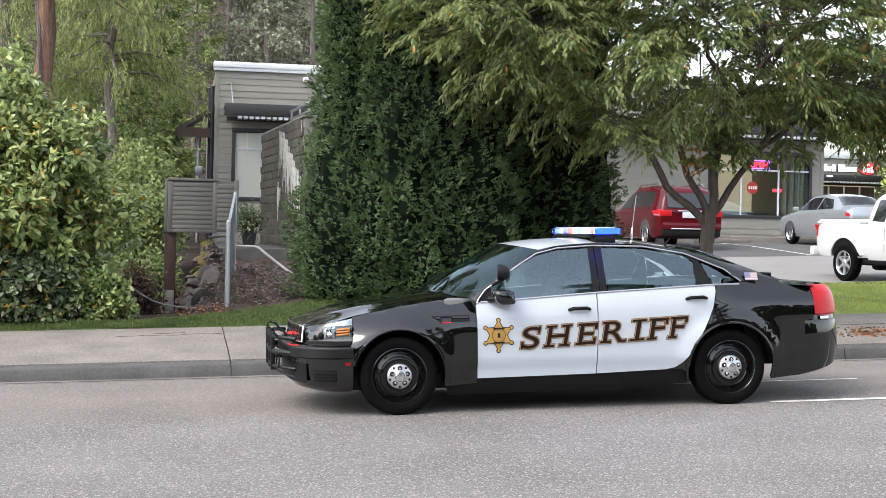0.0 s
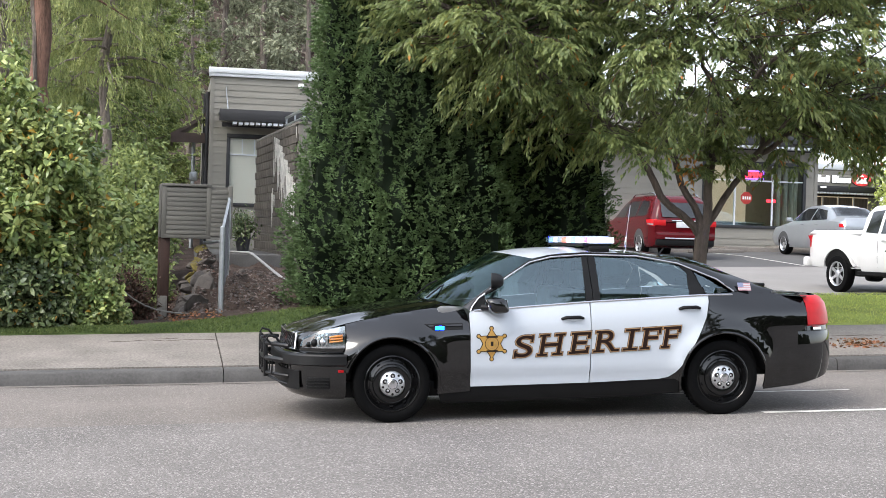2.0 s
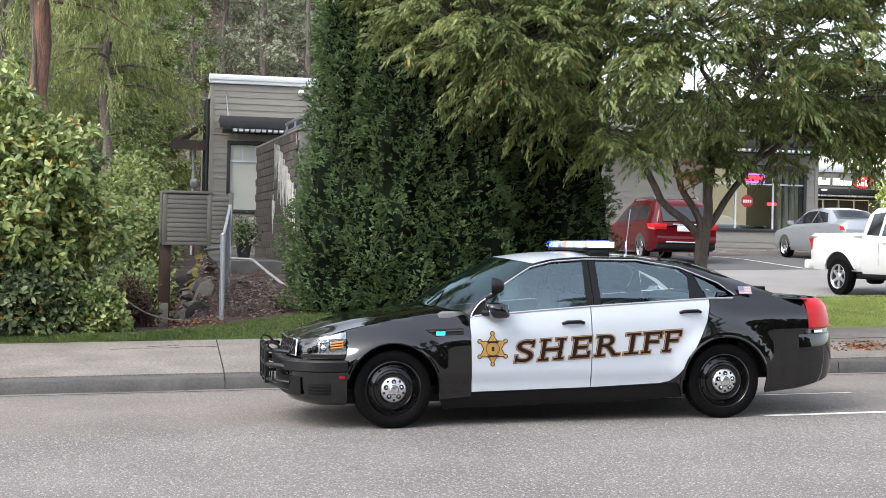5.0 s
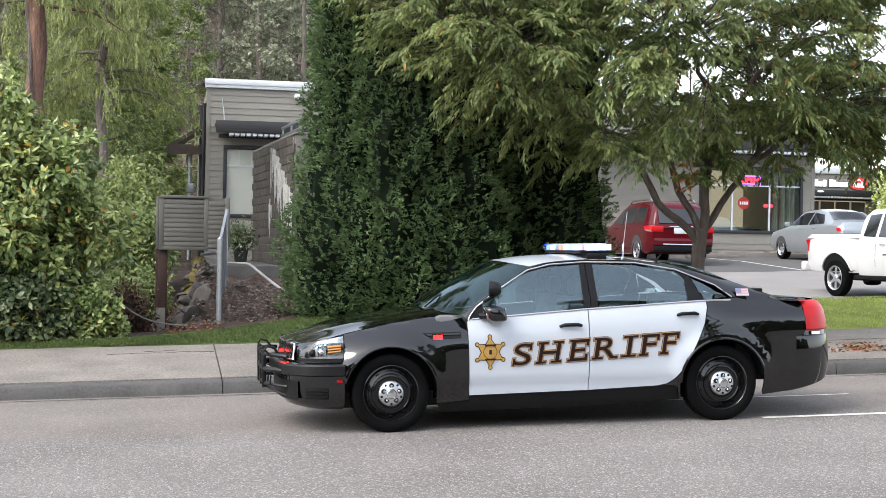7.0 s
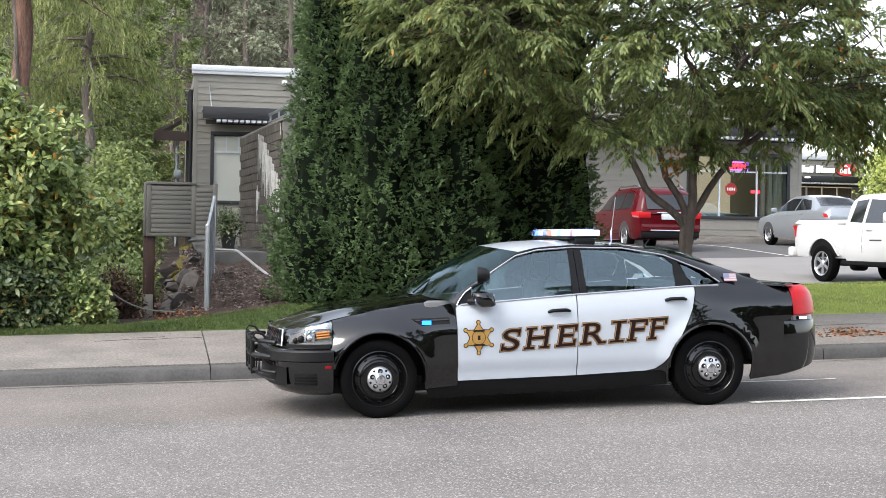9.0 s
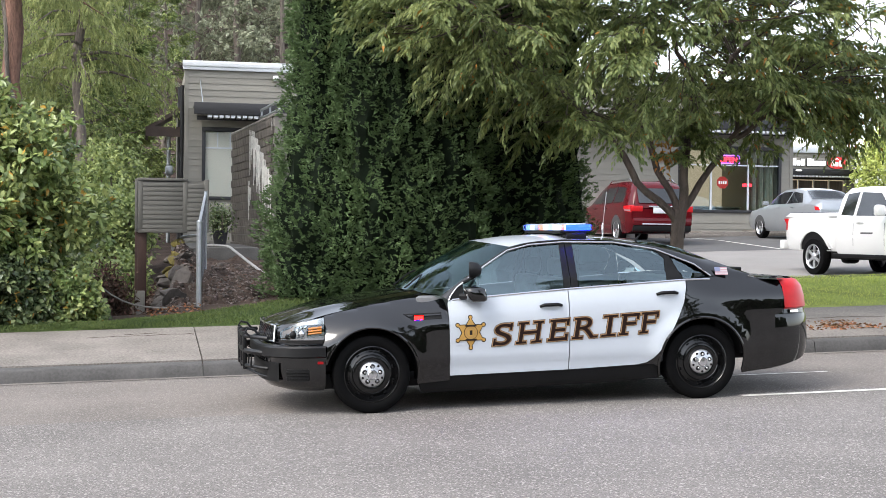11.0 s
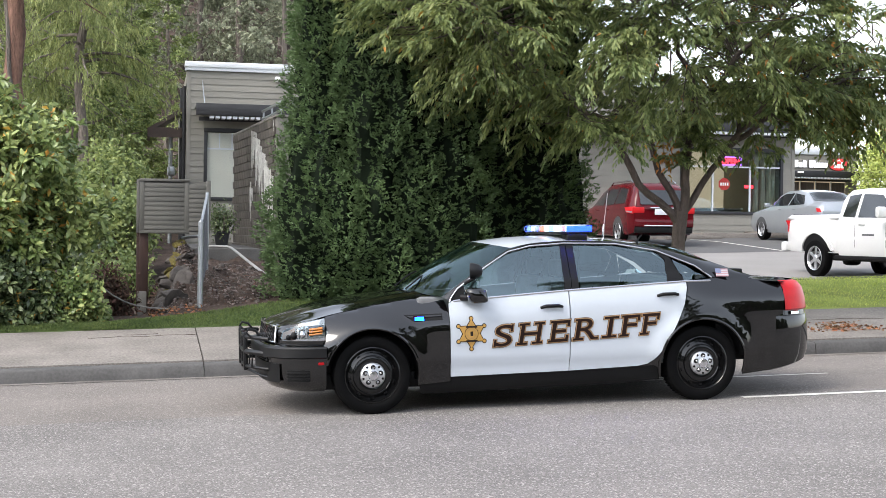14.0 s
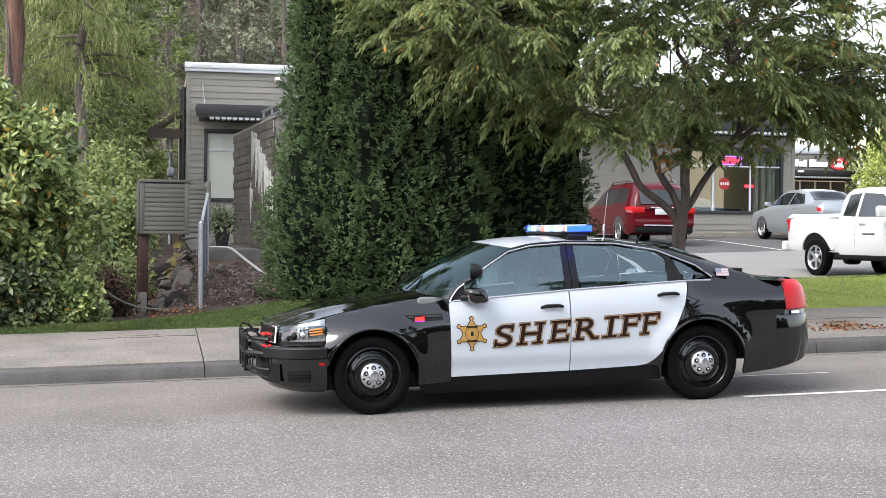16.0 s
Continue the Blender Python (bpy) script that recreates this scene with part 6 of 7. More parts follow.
# ---- street tree ----
def street_tree():
    bx, by = 7.54, 18.9
    z0 = ground_z(bx, by) - 0.02
    t = thing("street_tree", "low spreading street tree with narrow green leaves", "tree", (bx, by, z0))
    trunk = bmesh.new()
    tube(trunk, [(0, 0, 0), (0.0, 0.01, 0.15), (-0.02, 0, 0.6), (0.0, 0, 1.1), (0.03, 0, 1.45)], [0.15, 0.115, 0.1, 0.098, 0.105], 16)
    part("trunk", trunk, "bark_dark", t)
    limbs = [((0.0, 0, 1.25), (-1.35, 0.1, 2.75), 0.062, 0.045), ((0.0, 0, 1.38), (-0.6, 0.2, 2.9), 0.055, 0.04), ((0.05, 0, 1.4), (0.15, -0.1, 3.0), 0.072, 0.045),
             ((0.06, 0, 1.42), (0.75, 0.1, 2.35), 0.058, 0.042), ((0.75, 0.1, 2.35), (1.7, 0.2, 3.0), 0.05, 0.03), ((-1.35, 0.1, 2.75), (-3.2, -0.5, 4.0), 0.05, 0.02),
             ((0.2, -0.1, 3.0), (1.3, -0.6, 4.3), 0.05, 0.02), ((-0.55, 0.2, 2.9), (-1.6, 0.6, 4.6), 0.045, 0.02), ((1.7, 0.2, 3.0), (3.2, 0, 3.9), 0.035, 0.015),
             ((0.2, -0.1, 3.0), (-0.8, -1.4, 4.0), 0.045, 0.018), ((0.75, 0.1, 2.35), (1.3, -0.9, 3.3), 0.04, 0.018), ((0.9, 0.1, 2.5), (1.15, 0.1, 3.3), 0.04, 0.02)]
    skeleton = []
    for a, b, r0, r1 in limbs:
        bm = bmesh.new()
        skeleton += branch(bm, a, b, r0, r1, 0.12, 9, 10)
        part("limb", bm, "bark_dark", t)
    skeleton = np.array([p[:] for p in skeleton])
    # boughs reach out in layers, each with drooping leafy twigs and a gap below
    n = 760
    u = unit(n * 4)
    C = u * (rng.uniform(0.2, 1.0, n * 4) ** 0.4)[:, None] * np.array([4.35, 3.0, 2.4])
    C[:, 0] *= np.where(C[:, 0] < 0, 1.2, 1.0)
    C += np.array([-0.5, -0.1, 4.45])

    def inside(C):
        cx = C[:, 0]
        low = C[:, 2] > 2.36 + 0.1 * (cx + 0.6) ** 2 * (cx < -0.6) + 0.12 * np.clip((cx - 0.9) / 0.4, 0, 1) + 0.04 * np.maximum(cx - 1.2, 0) + 0.18 * np.sin(cx * 2.3) * np.cos(C[:, 1] * 1.7)
        gap = ~((np.abs(C[:, 0] - 0.25) < 1.15) & (C[:, 2] < 2.95))
        return low & gap & ~((cx > 2.7) & (C[:, 2] > 3.9 + 0.3 * np.sin(cx * 5)))
    C = C[inside(C) & (rng.uniform(size=len(C)) > 0.3 * np.clip((C[:, 0] - 1.6) / 1.0, 0, 1))][:n]
    right = np.array([2.75, -0.1, 3.5]) + unit(100) * (rng.uniform(0.1, 1.0, 100) ** 0.5)[:, None] * np.array([1.8, 1.7, 0.75])
    right = right[right[:, 2] < 3.9 + 0.25 * np.sin(right[:, 0] * 5)]
    tuft = np.array([0.0, -0.35, 2.55]) + unit(9) * np.array([0.2, 0.3, 0.35])
    C = np.concatenate([C, right, tuft])
    twigs = bmesh.new()
    starts, ways = [], []
    for c in C:
        k = np.argmin(((skeleton - c) ** 2).sum(1) + 0.6 * np.maximum(skeleton[:, 2] - c[2], 0))
        a = skeleton[k]
        d = c - a
        d /= np.linalg.norm(d) + 1e-6
        d = d + np.array([0, 0, 0.12]) + 0.3 * rng.normal(size=3)
        d /= np.linalg.norm(d)
        L = rng.uniform(0.55, 1.0)
        p0 = c - d * L * 0.6
        bend = lambda f: p0 + d * L * f - np.array([0, 0, 0.28]) * L * f * f
        tube(twigs, [a + (p0 - a) * 0.5, p0, bend(0.5), bend(1.0)], [0.012, 0.009, 0.006, 0.002], 4, cap=False)
        m = int(rng.integers(11, 16))
        f = rng.uniform(0.05, 1.0, m)
        side = np.cross(d, [0, 0, 1.0])
        side /= np.linalg.norm(side) + 1e-6
        sg = np.where(np.arange(m) % 2, 1.0, -1.0)[:, None]
        starts.append(np.array([bend(x) for x in f]) + 0.02 * rng.normal(size=(m, 3)))
        ways.append(d * 0.6 + side * sg * rng.uniform(0.3, 1.0, (m, 1)) + np.array([0, 0, -0.1]) + 0.22 * rng.normal(size=(m, 3)))
    tagged(part("twig_tangle", twigs, "bark", t), kind="stuff")
    starts, ways = np.concatenate(starts), np.concatenate(ways)
    near = (np.abs(starts[:, 0]) < 0.5) & (np.abs(starts[:, 1] + 0.35) < 0.6)
    ok = inside(starts + np.array([0, 0, 0.25])) | ((starts[:, 0] > 1.5) & (starts[:, 2] > 2.8)) | near
    ok &= ~((starts[:, 0] > 2.25) & (starts[:, 2] > 4.0 + 0.2 * np.sin(starts[:, 0] * 4)))
    starts, ways = starts[ok], ways[ok]
    P, D, L, W = fronds(starts, ways, rng.uniform(0.22, 0.42, len(starts)), 14, 0.105, 0.037, 0.75, 0.28, 0.012)
    m = len(P)
    D = D + np.array([0, 0, -0.35])
    dry = rng.uniform(size=m) < 0.01 + 0.03 * (P[:, 0] > 1.5)
    up = np.array([-0.1, -0.25, 1.0])
    part("crown", leaf_mesh("crown", P[~dry], D[~dry], L[~dry], W[~dry], 0.2, 0.18, up=up), "plum_leaf", t, smooth=False)
    part("dry_leaves", leaf_mesh("dry_leaves", P[dry], D[dry], L[dry], W[dry], 0.3, 0.3), "plum_dry", t, "rust-brown withered leaves", smooth=False)
    c = np.array([-0.22, -0.1, 2.3]) + rng.normal(size=(70, 3)) * np.array([0.1, 0.06, 0.16])
    tagged(part("withered_sprig", leaf_mesh("withered_sprig", c, unit(70) + np.array([0, 0, -0.8]), 0.1, 0.04, 0.2, 0.3), "plum_dry", t, "rust-brown withered leaves", smooth=False), kind="stuff")


street_tree()


# ---- shrubs and woods on the left ----
def shrub(name, x, y, z, size, clusters, per, length, width, leaf, label, category, stems=7, seed=0, trunk="bark", droop=0.15, whorl=True, shell=0.55, extra=None, group=""):
    t = thing(name, label, category, (x, y, z), group)
    sx, sy, sz = size
    bm = bmesh.new()
    r = random.Random(seed)
    tips = []
    for i in range(stems):
        a = r.uniform(0, math.tau)
        tip = (sx * 0.6 * math.cos(a), sy * 0.6 * math.sin(a), sz * r.uniform(0.9, 1.6))
        branch(bm, (0.1 * math.cos(a), 0.1 * math.sin(a), 0), tip, 0.045, 0.012, 0.15, 7, 6)
    tagged(part("stem_tangle", bm, trunk, t), kind="stuff")
    u = unit(clusters)
    rr = rng.uniform(shell, 1.0, clusters)
    lump = 1 + 0.16 * np.sin(u[:, 0] * 7 + seed) * np.cos(u[:, 2] * 6 + seed) + 0.1 * np.sin(u[:, 1] * 11 + u[:, 2] * 9)
    C = u * (rr * lump)[:, None] * np.array([sx, sy, sz]) + np.array([0, 0, sz])
    C[:, 2] = np.maximum(C[:, 2], 0.04)
    m = per
    out = u * 0.8 + np.array([0, 0, 0.5])
    CC, OO = np.repeat(C, m, 0), np.repeat(out, m, 0)
    n = len(CC)
    D = OO * (0.45 if whorl else 0.3) + unit(n)
    P = CC + (0.02 if whorl else 0.1) * rng.normal(size=(n, 3))
    keep = rng.uniform(size=n) > 0.03
    part("crown", leaf_mesh("crown", P[keep], D[keep], rng.uniform(0.7, 1.25, keep.sum()) * length, rng.uniform(0.8, 1.2, keep.sum()) * width, droop, 0.16, up=np.array([-0.15, -0.55, 1.0]), oval=True), leaf, t, smooth=False)
    if extra:
        part("turned_leaves", leaf_mesh("turned_leaves", P[~keep], D[~keep], length, width, droop, 0.2), extra, t, "yellow and reddish turned leaves", smooth=False)
    return t


shrub("laurel_shrub", -2.5, 19.75, 0.15, (1.75, 1.2, 1.8), 4400, 10, 0.14, 0.054, "laurel_leaf", "large glossy evergreen shrub with fresh pale leaves", "shrub", 9, 1, extra="laurel_red", shell=0.35)
shrub("low_shrub", -1.05, 19.3, 0.05, (0.46, 0.45, 0.48), 460, 10, 0.1, 0.045, "laurel_leaf", "low glossy shrub at the lawn's edge", "shrub", 5, 2, extra="laurel_red")
shrub("laurel_shrub", -3.9, 20.4, 0.1, (1.5, 1.3, 2.2), 1200, 11, 0.12, 0.055, "laurel_leaf", "large glossy evergreen shrub with fresh pale leaves", "shrub", 7, 3, extra="laurel_red")
shrub("ditch_shrub", -0.75, 27.6, 0.95, (0.8, 0.9, 0.7), 600, 9, 0.1, 0.05, "wood_leaf", "wild green shrub growing in the ditch", "shrub", 6, 4, whorl=False)
shrub("ditch_shrub", -0.95, 29.5, 0.2, (1.0, 1.2, 1.6), 1200, 9, 0.11, 0.05, "wood_leaf", "wild green shrub growing in the ditch", "shrub", 6, 5, whorl=False)
shrub("withered_shrub", -0.6, 21.8, -0.25, (0.3, 0.4, 0.58), 420, 9, 0.09, 0.03, "leaf_mould", "withered brown shrub in the ditch", "shrub", 5, 8, whorl=False)
shrub("ditch_shrub", -0.9, 22.8, 0.0, (0.4, 0.4, 0.55), 260, 9, 0.09, 0.04, "wood_leaf", "wild green shrub growing in the ditch", "shrub", 5, 9, whorl=False)
shrub("ditch_shrub", -0.42, 25.2, -0.1, (0.42, 0.5, 0.6), 420, 9, 0.09, 0.042, "wood_leaf", "wild green shrub growing in the ditch", "shrub", 5, 14, whorl=False)
# Added shrub with darker leaves holds the shade at the evergreen's foot.
shrub("shaded_shrub", -2.55, 18.95, 0.0, (1.25, 0.5, 0.62), 1500, 10, 0.12, 0.06, "dark_leaf", "low glossy shrub, leaves darkened for the shade under the evergreen", "shrub", 7, 12, extra="laurel_red")
shrub("potted_shrub", 1.5, 30.2, 1.5, (0.2, 0.24, 0.27), 170, 8, 0.08, 0.03, "dark_leaf", "small dark green shrub in a pot by the block wall", "shrub", 6, 6, whorl=False)
terrace = part("terrace", boxed(0.55, 29.0, 0.3, 2.25, 36.5, 1.2, bevel=0.03), "kerb")
tagged(terrace, "low concrete terrace beside the block wall", "terrace", kind="structure")
pot = thing("plant_pot", "round dark plant pot beside the block wall", "pot", (1.5, 30.2, 1.2))
part("pot_body", lathe(bmesh.new(), [(0.0001, 0.0), (0.12, 0.0), (0.165, 0.3), (0.18, 0.31), (0.18, 0.35), (0.15, 0.35), (0.145, 0.3), (0.0001, 0.29)], 24, Matrix.Rotation(radians(90), 4, "X")), "dark_trim", pot)


def forest_tree(name, x, y, height, crown, clusters, leaf, bark, label, seed, length=0.3, width=0.1, trunk_r=0.2, drooping=True, per=9, low=0.15, group=""):
    """A tall tree: tapered trunk, limbs, and hanging sprays along every limb."""
    z0 = ground_z(x, y) - 0.1
    t = thing(name, label, "tree", (x, y, z0), group)
    r = random.Random(seed)
    bm = bmesh.new()
    pts = [(0.2 * noise.noise((seed * 1.37, k * 0.55, 0)), 0.2 * noise.noise((seed * 1.37, k * 0.55, 5)), height * k / 16) for k in range(17)]
    tube(bm, pts, [trunk_r * (1.15 if k == 0 else 1 - k / 17.5) * (1 + 0.12 * noise.noise((seed, k * 1.7, 9))) + 0.01 for k in range(17)], 12)
    part("trunk", bm, bark, t)
    if bark == "bark_red":
        strips = bmesh.new()
        for k in range(46):
            a, f = k * 2.399, height * (0.12 + 0.5 * ((k * 0.618) % 1))
            hang = 0.5 + 0.9 * ((k * 0.377) % 1)
            q = [Vector(np.interp(f - hang * j / 5, [p[2] for p in pts], [p[c] for p in pts]) for c in range(3)) for j in range(6)]
            rr = trunk_r * (1 - f / height * 0.95)
            tube(strips, [p + Vector((math.cos(a + 0.15 * j), math.sin(a + 0.15 * j), 0)) * (rr + 0.012 + 0.012 * j) for j, p in enumerate(q)], [0.03, 0.034, 0.03, 0.025, 0.018, 0.006], 5)
        tagged(part("shredded_bark", strips, "bark_grey", t, "peeling strips of grey bark"), kind="stuff")
    lim = bmesh.new()
    C, O = [], []
    n = max(14, clusters // 40)
    for i in range(n):
        f = low + (1 - low) * (i + r.random()) / n
        a = i * 2.4 + r.uniform(-0.5, 0.5)
        L = crown * (1.05 - f) ** 0.6 * r.uniform(0.65, 1.1)
        s = np.array([0, 0, height * f])
        e = s + np.array([math.cos(a) * L, math.sin(a) * L, (-0.25 if drooping else 0.35) * L])
        p = branch(lim, s, e, 0.045 * (1.1 - f) + 0.008, 0.006, 0.1, 5, 5, sag=-0.12 if drooping else 0)
        p = np.array([q[:] for q in p])
        m = clusters // n
        k = rng.uniform(0.18, 1.0, m) ** 0.8 * (len(p) - 1.001)
        b = p[k.astype(int)] + (p[k.astype(int) + 1] - p[k.astype(int)]) * (k % 1)[:, None]
        C.append(b + rng.normal(size=(m, 3)) * np.array([0.16, 0.16, 0.12]) * crown / 2.2)
        O.append(np.tile([math.cos(a), math.sin(a), 0], (m, 1)))
    tagged(part("limb_tangle", lim, bark, t), kind="stuff")
    C, O = np.concatenate(C), np.concatenate(O)
    A = O * (0.35 if drooping else 0.7) + 0.45 * unit(len(C)) + np.array([0, 0, -0.75 if drooping else 0.1])
    P, D, L, W = fronds(C, A, length * rng.uniform(2.2, 4.2, len(C)) if drooping else length * rng.uniform(1.2, 2.4, len(C)), per, length, width, 0.55 if drooping else 0.9, 0.35 if drooping else 0.15, 0.12 * length)
    part("crown", leaf_mesh("crown", P, D, L, W, 0.3, 0.15, up=None if drooping else np.array([0, -0.2, 1.0])), leaf, t, smooth=False)
    return t


forest_tree("cedar_tree", -1.5, 31.0, 15, 2.1, 4200, "cedar_leaf", "bark_grey", "tall cedar with drooping yellow-green sprays", 11, 0.09, 0.02, 0.12, low=0.27, per=17)
forest_tree("cedar_tree", -2.3, 24.4, 14, 2.0, 2400, "cedar_leaf", "bark_red", "tall cedar with reddish stringy bark", 12, 0.08, 0.018, 0.19, low=0.36, per=17)
forest_tree("cedar_tree", -4.0, 33, 16, 4.0, 3200, "cedar_leaf", "bark_grey", "tall cedar with drooping yellow-green sprays", 13, 0.105, 0.022, 0.22, low=0.1, per=14)
for i, (x, y, h, c) in enumerate(((-1.9, 36, 7, 2.2), (-1.7, 41, 7, 2.2), (-4.5, 41, 11, 3.2), (-2.4, 48, 12, 3.0), (-6, 52, 14, 3.6), (-0.9, 46.5, 7, 1.6), (-0.8, 53, 9, 1.7), (0.6, 59, 10, 2.4), (-1.5, 63, 12, 3.0))):
    forest_tree("woodland_tree", x, y, h, c, 1250, "wood_leaf", "bark_grey", "leafy broad tree at the wood's edge", 20 + i, 0.13, 0.068, 0.13, drooping=False, per=10, low=0.08)
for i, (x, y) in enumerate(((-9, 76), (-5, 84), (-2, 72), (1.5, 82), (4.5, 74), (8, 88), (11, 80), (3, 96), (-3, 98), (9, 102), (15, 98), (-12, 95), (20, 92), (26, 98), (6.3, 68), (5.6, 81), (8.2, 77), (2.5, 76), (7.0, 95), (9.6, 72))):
    forest_tree("hillside_tree", x, y, 11 + (i * 37 % 5), 4.4, 900, "far_leaf", "bark_grey", "far hillside tree with haze put into its grey-green leaf colour", 40 + i, 0.22, 0.11, 0.2, drooping=i % 3 == 0, per=9, low=0.04)
shrub("far_shrub", 28.7, 49.6, 1.85, (1.6, 1.3, 2.2), 1300, 10, 0.14, 0.07, "pale_leaf", "pale green young tree beyond the parking lot", "tree", 5, 9, whorl=False)


def litter():
    """Fallen brown leaves swept along the pavement."""
    t = thing("fallen_leaves", "fallen brown leaves swept along the pavement", "leaf litter", kind="stuff")
    for k, (xa, xb, ya, yb, m) in enumerate(((7.2, 9.4, 15.9, 16.35, 520), (8.3, 12.5, 16.3, 16.8, 420), (-1.2, 0.9, 19.2, 20.2, 350), (-1.3, 0.15, 20.0, 26.0, 3200))):
        x, y = rng.uniform(xa, xb, m), rng.uniform(ya, yb, m)
        keep = np.sin(x * 5.1) + np.sin(x * 2.3 + 1) + rng.normal(size=m) * 0.5 > (0.2 if k < 3 else -9)
        x, y = x[keep], y[keep]
        P = np.array([(a, b, ground_z(a, b) + 0.022) for a, b in zip(x, y)])
        D = unit(len(P)) * np.array([1, 1, 0.2])
        part("leaves", leaf_mesh("leaves", P, D, 0.06, 0.035, 0.02, 0.2, up=np.array([0, 0, 1.0])), "fallen" if k < 3 else "leaf_mould", t, smooth=False)


litter()

# ---- parked vehicles ----
M.update({
    "red_paint": mat("red_paint", (0.08, 0.003, 0.006), 0.22, spec=0.08, coat=0.5, vary=0.08, scale=3, fine=30),
    "silver_paint": mat("silver_paint", (0.36, 0.385, 0.41), 0.3, metal=0.5, coat=0.8, vary=0.05, scale=3, fine=30),
    "truck_white": mat("truck_white", (0.66, 0.66, 0.655), 0.3, coat=0.8, vary=0.03, scale=3, fine=30),
    "dark_glass": mat("dark_glass", (0.015, 0.017, 0.019), 0.05, spec=0.9, vary=0.1, scale=3, fine=20),
    "plate": mat("plate", (0.6, 0.62, 0.65), 0.5, vary=0.1, scale=8, fine=40),
})


class Shell:
    """A car body lofted over stations (u, z_bottom, z_belt, z_top, half_roof)."""

    def __init__(self, stations, half):
        self.s, self.h = stations, half

    def at(self, u):
        us = [s[0] for s in self.s]
        return [lin(u, us, [s[i] for s in self.s]) for i in range(1, 5)]

    def half(self, u, z):
        zb, zm, zt, wr = self.at(u)
        L = self.s[-1][0]
        taper = self.h * (1 - 0.1 * max(0, 1 - min(u, L - u) / 0.55) ** 2)
        return lin(z, [zb, zb + 0.12, (zb + zm) / 2, zm - 0.08, zm, max(zt - 0.08, zm + 0.005), zt + 0.01],
                   [taper * 0.93, taper * 0.985, taper, taper * 0.99, taper * 0.965, wr, wr * 0.85])

    def build(self, material, parent):
        bm = bmesh.new()
        rings = []
        n = 60
        for i in range(n + 1):
            u = self.s[0][0] + (self.s[-1][0] - self.s[0][0]) * i / n
            zb, zm, zt, wr = self.at(u)
            zs = [zb, zb + 0.12, (zb + zm) / 2, zm - 0.08, zm, zm + 0.33 * (zt - zm), zm + 0.7 * (zt - zm), max(zt - 0.05, zm + 0.01), zt]
            side = [(self.half(u, z), z) for z in zs]
            line = [(0, zb)] + side + [(wr * 0.45, zt + 0.018), (0, zt + 0.025)]
            loop = [(-y, z) for y, z in line] + [(y, z) for y, z in line[-2:0:-1]]
            rings.append([bm.verts.new((u, y, z)) for y, z in loop])
        for a, b in zip(rings, rings[1:]):
            for k in range(len(a)):
                bm.faces.new((a[k], a[(k + 1) % len(a)], b[(k + 1) % len(a)], b[k]))
        bm.faces.new(rings[0])
        bm.faces.new(rings[-1])
        bmesh.ops.recalc_face_normals(bm, faces=bm.faces)
        return part("body", bm, material, parent)

    def patch(self, name, outline, material, parent, side, lift=0.006, label=""):
        bm = bmesh.new()
        bm.faces.new([bm.verts.new((u, 0, z)) for u, z in outline])
        us, zs = [p[0] for p in outline], [p[1] for p in outline]
        for lo, hi, ax in ((min(us), max(us), 0), (min(zs), max(zs), 2)):
            k = int((hi - lo) / 0.12)
            for i in range(1, k + 1):
                co, no = [0, 0, 0], [0, 0, 0]
                co[ax], no[ax] = lo + (hi - lo) * i / (k + 1), 1
                bmesh.ops.bisect_plane(bm, geom=bm.verts[:] + bm.edges[:] + bm.faces[:], dist=1e-5, plane_co=co, plane_no=no)
        for v in bm.verts:
            v.co.y = side * (self.half(v.co.x, v.co.z) + lift)
        rim = [e for e in bm.edges if e.is_boundary]
        k = bmesh.ops.extrude_edge_only(bm, edges=rim)
        for v in k["geom"]:
            if isinstance(v, bmesh.types.BMVert):
                v.co.y -= side * (lift + 0.01)
        bmesh.ops.recalc_face_normals(bm, faces=bm.faces)
        return part(name, bm, material, parent, label)


def road_wheel(parent, u, y, r, side, rim_mat="hub", spokes=6):
    w = new("wheel")
    w.parent, w.location = parent, (u, y, r)
    s = side
    part("tyre", lathe(bmesh.new(), [(x * r, h * s) for x, h in ((0.62, -0.2), (0.93, -0.2), (1.0, -0.16), (1.0, -0.03), (0.95, 0.0), (0.8, 0.005), (0.64, -0.01))], 36), "rubber", w)
    part("rim_well", lathe(bmesh.new(), [(0.64 * r, -0.01 * s), (0.6 * r, -0.08 * s), (0.0001, -0.09 * s)], 30), "unlit", w)
    rim = part("rim", lathe(bmesh.new(), [(0.66 * r, 0.0), (0.65 * r, 0.008 * s), (0.6 * r, -0.01 * s), (0.59 * r, -0.05 * s)], 36), rim_mat, w)
    for k in range(spokes):
        a = k * math.tau / spokes
        m = Matrix.Rotation(a, 4, "Y")
        part("spoke", boxed(-0.03, -0.035 * s - 0.012, 0.03, 0.03, -0.035 * s + 0.012, 0.61 * r, bevel=0.006, m=m), rim_mat, rim)
    part("hub", lathe(bmesh.new(), [(0.0001, 0.0), (0.05, -0.002 * s), (0.075, -0.02 * s), (0.08, -0.06 * s)], 20), rim_mat, rim)


def arches(shell, car, axles, r, side):
    for u in axles:
        # Dark patch on the uncut body stands for the shaded wheel opening.
        shell.patch("wheel_arch", arc(u, r, r * 1.16, -8, 188, 20), "unlit", car, side, 0.004)


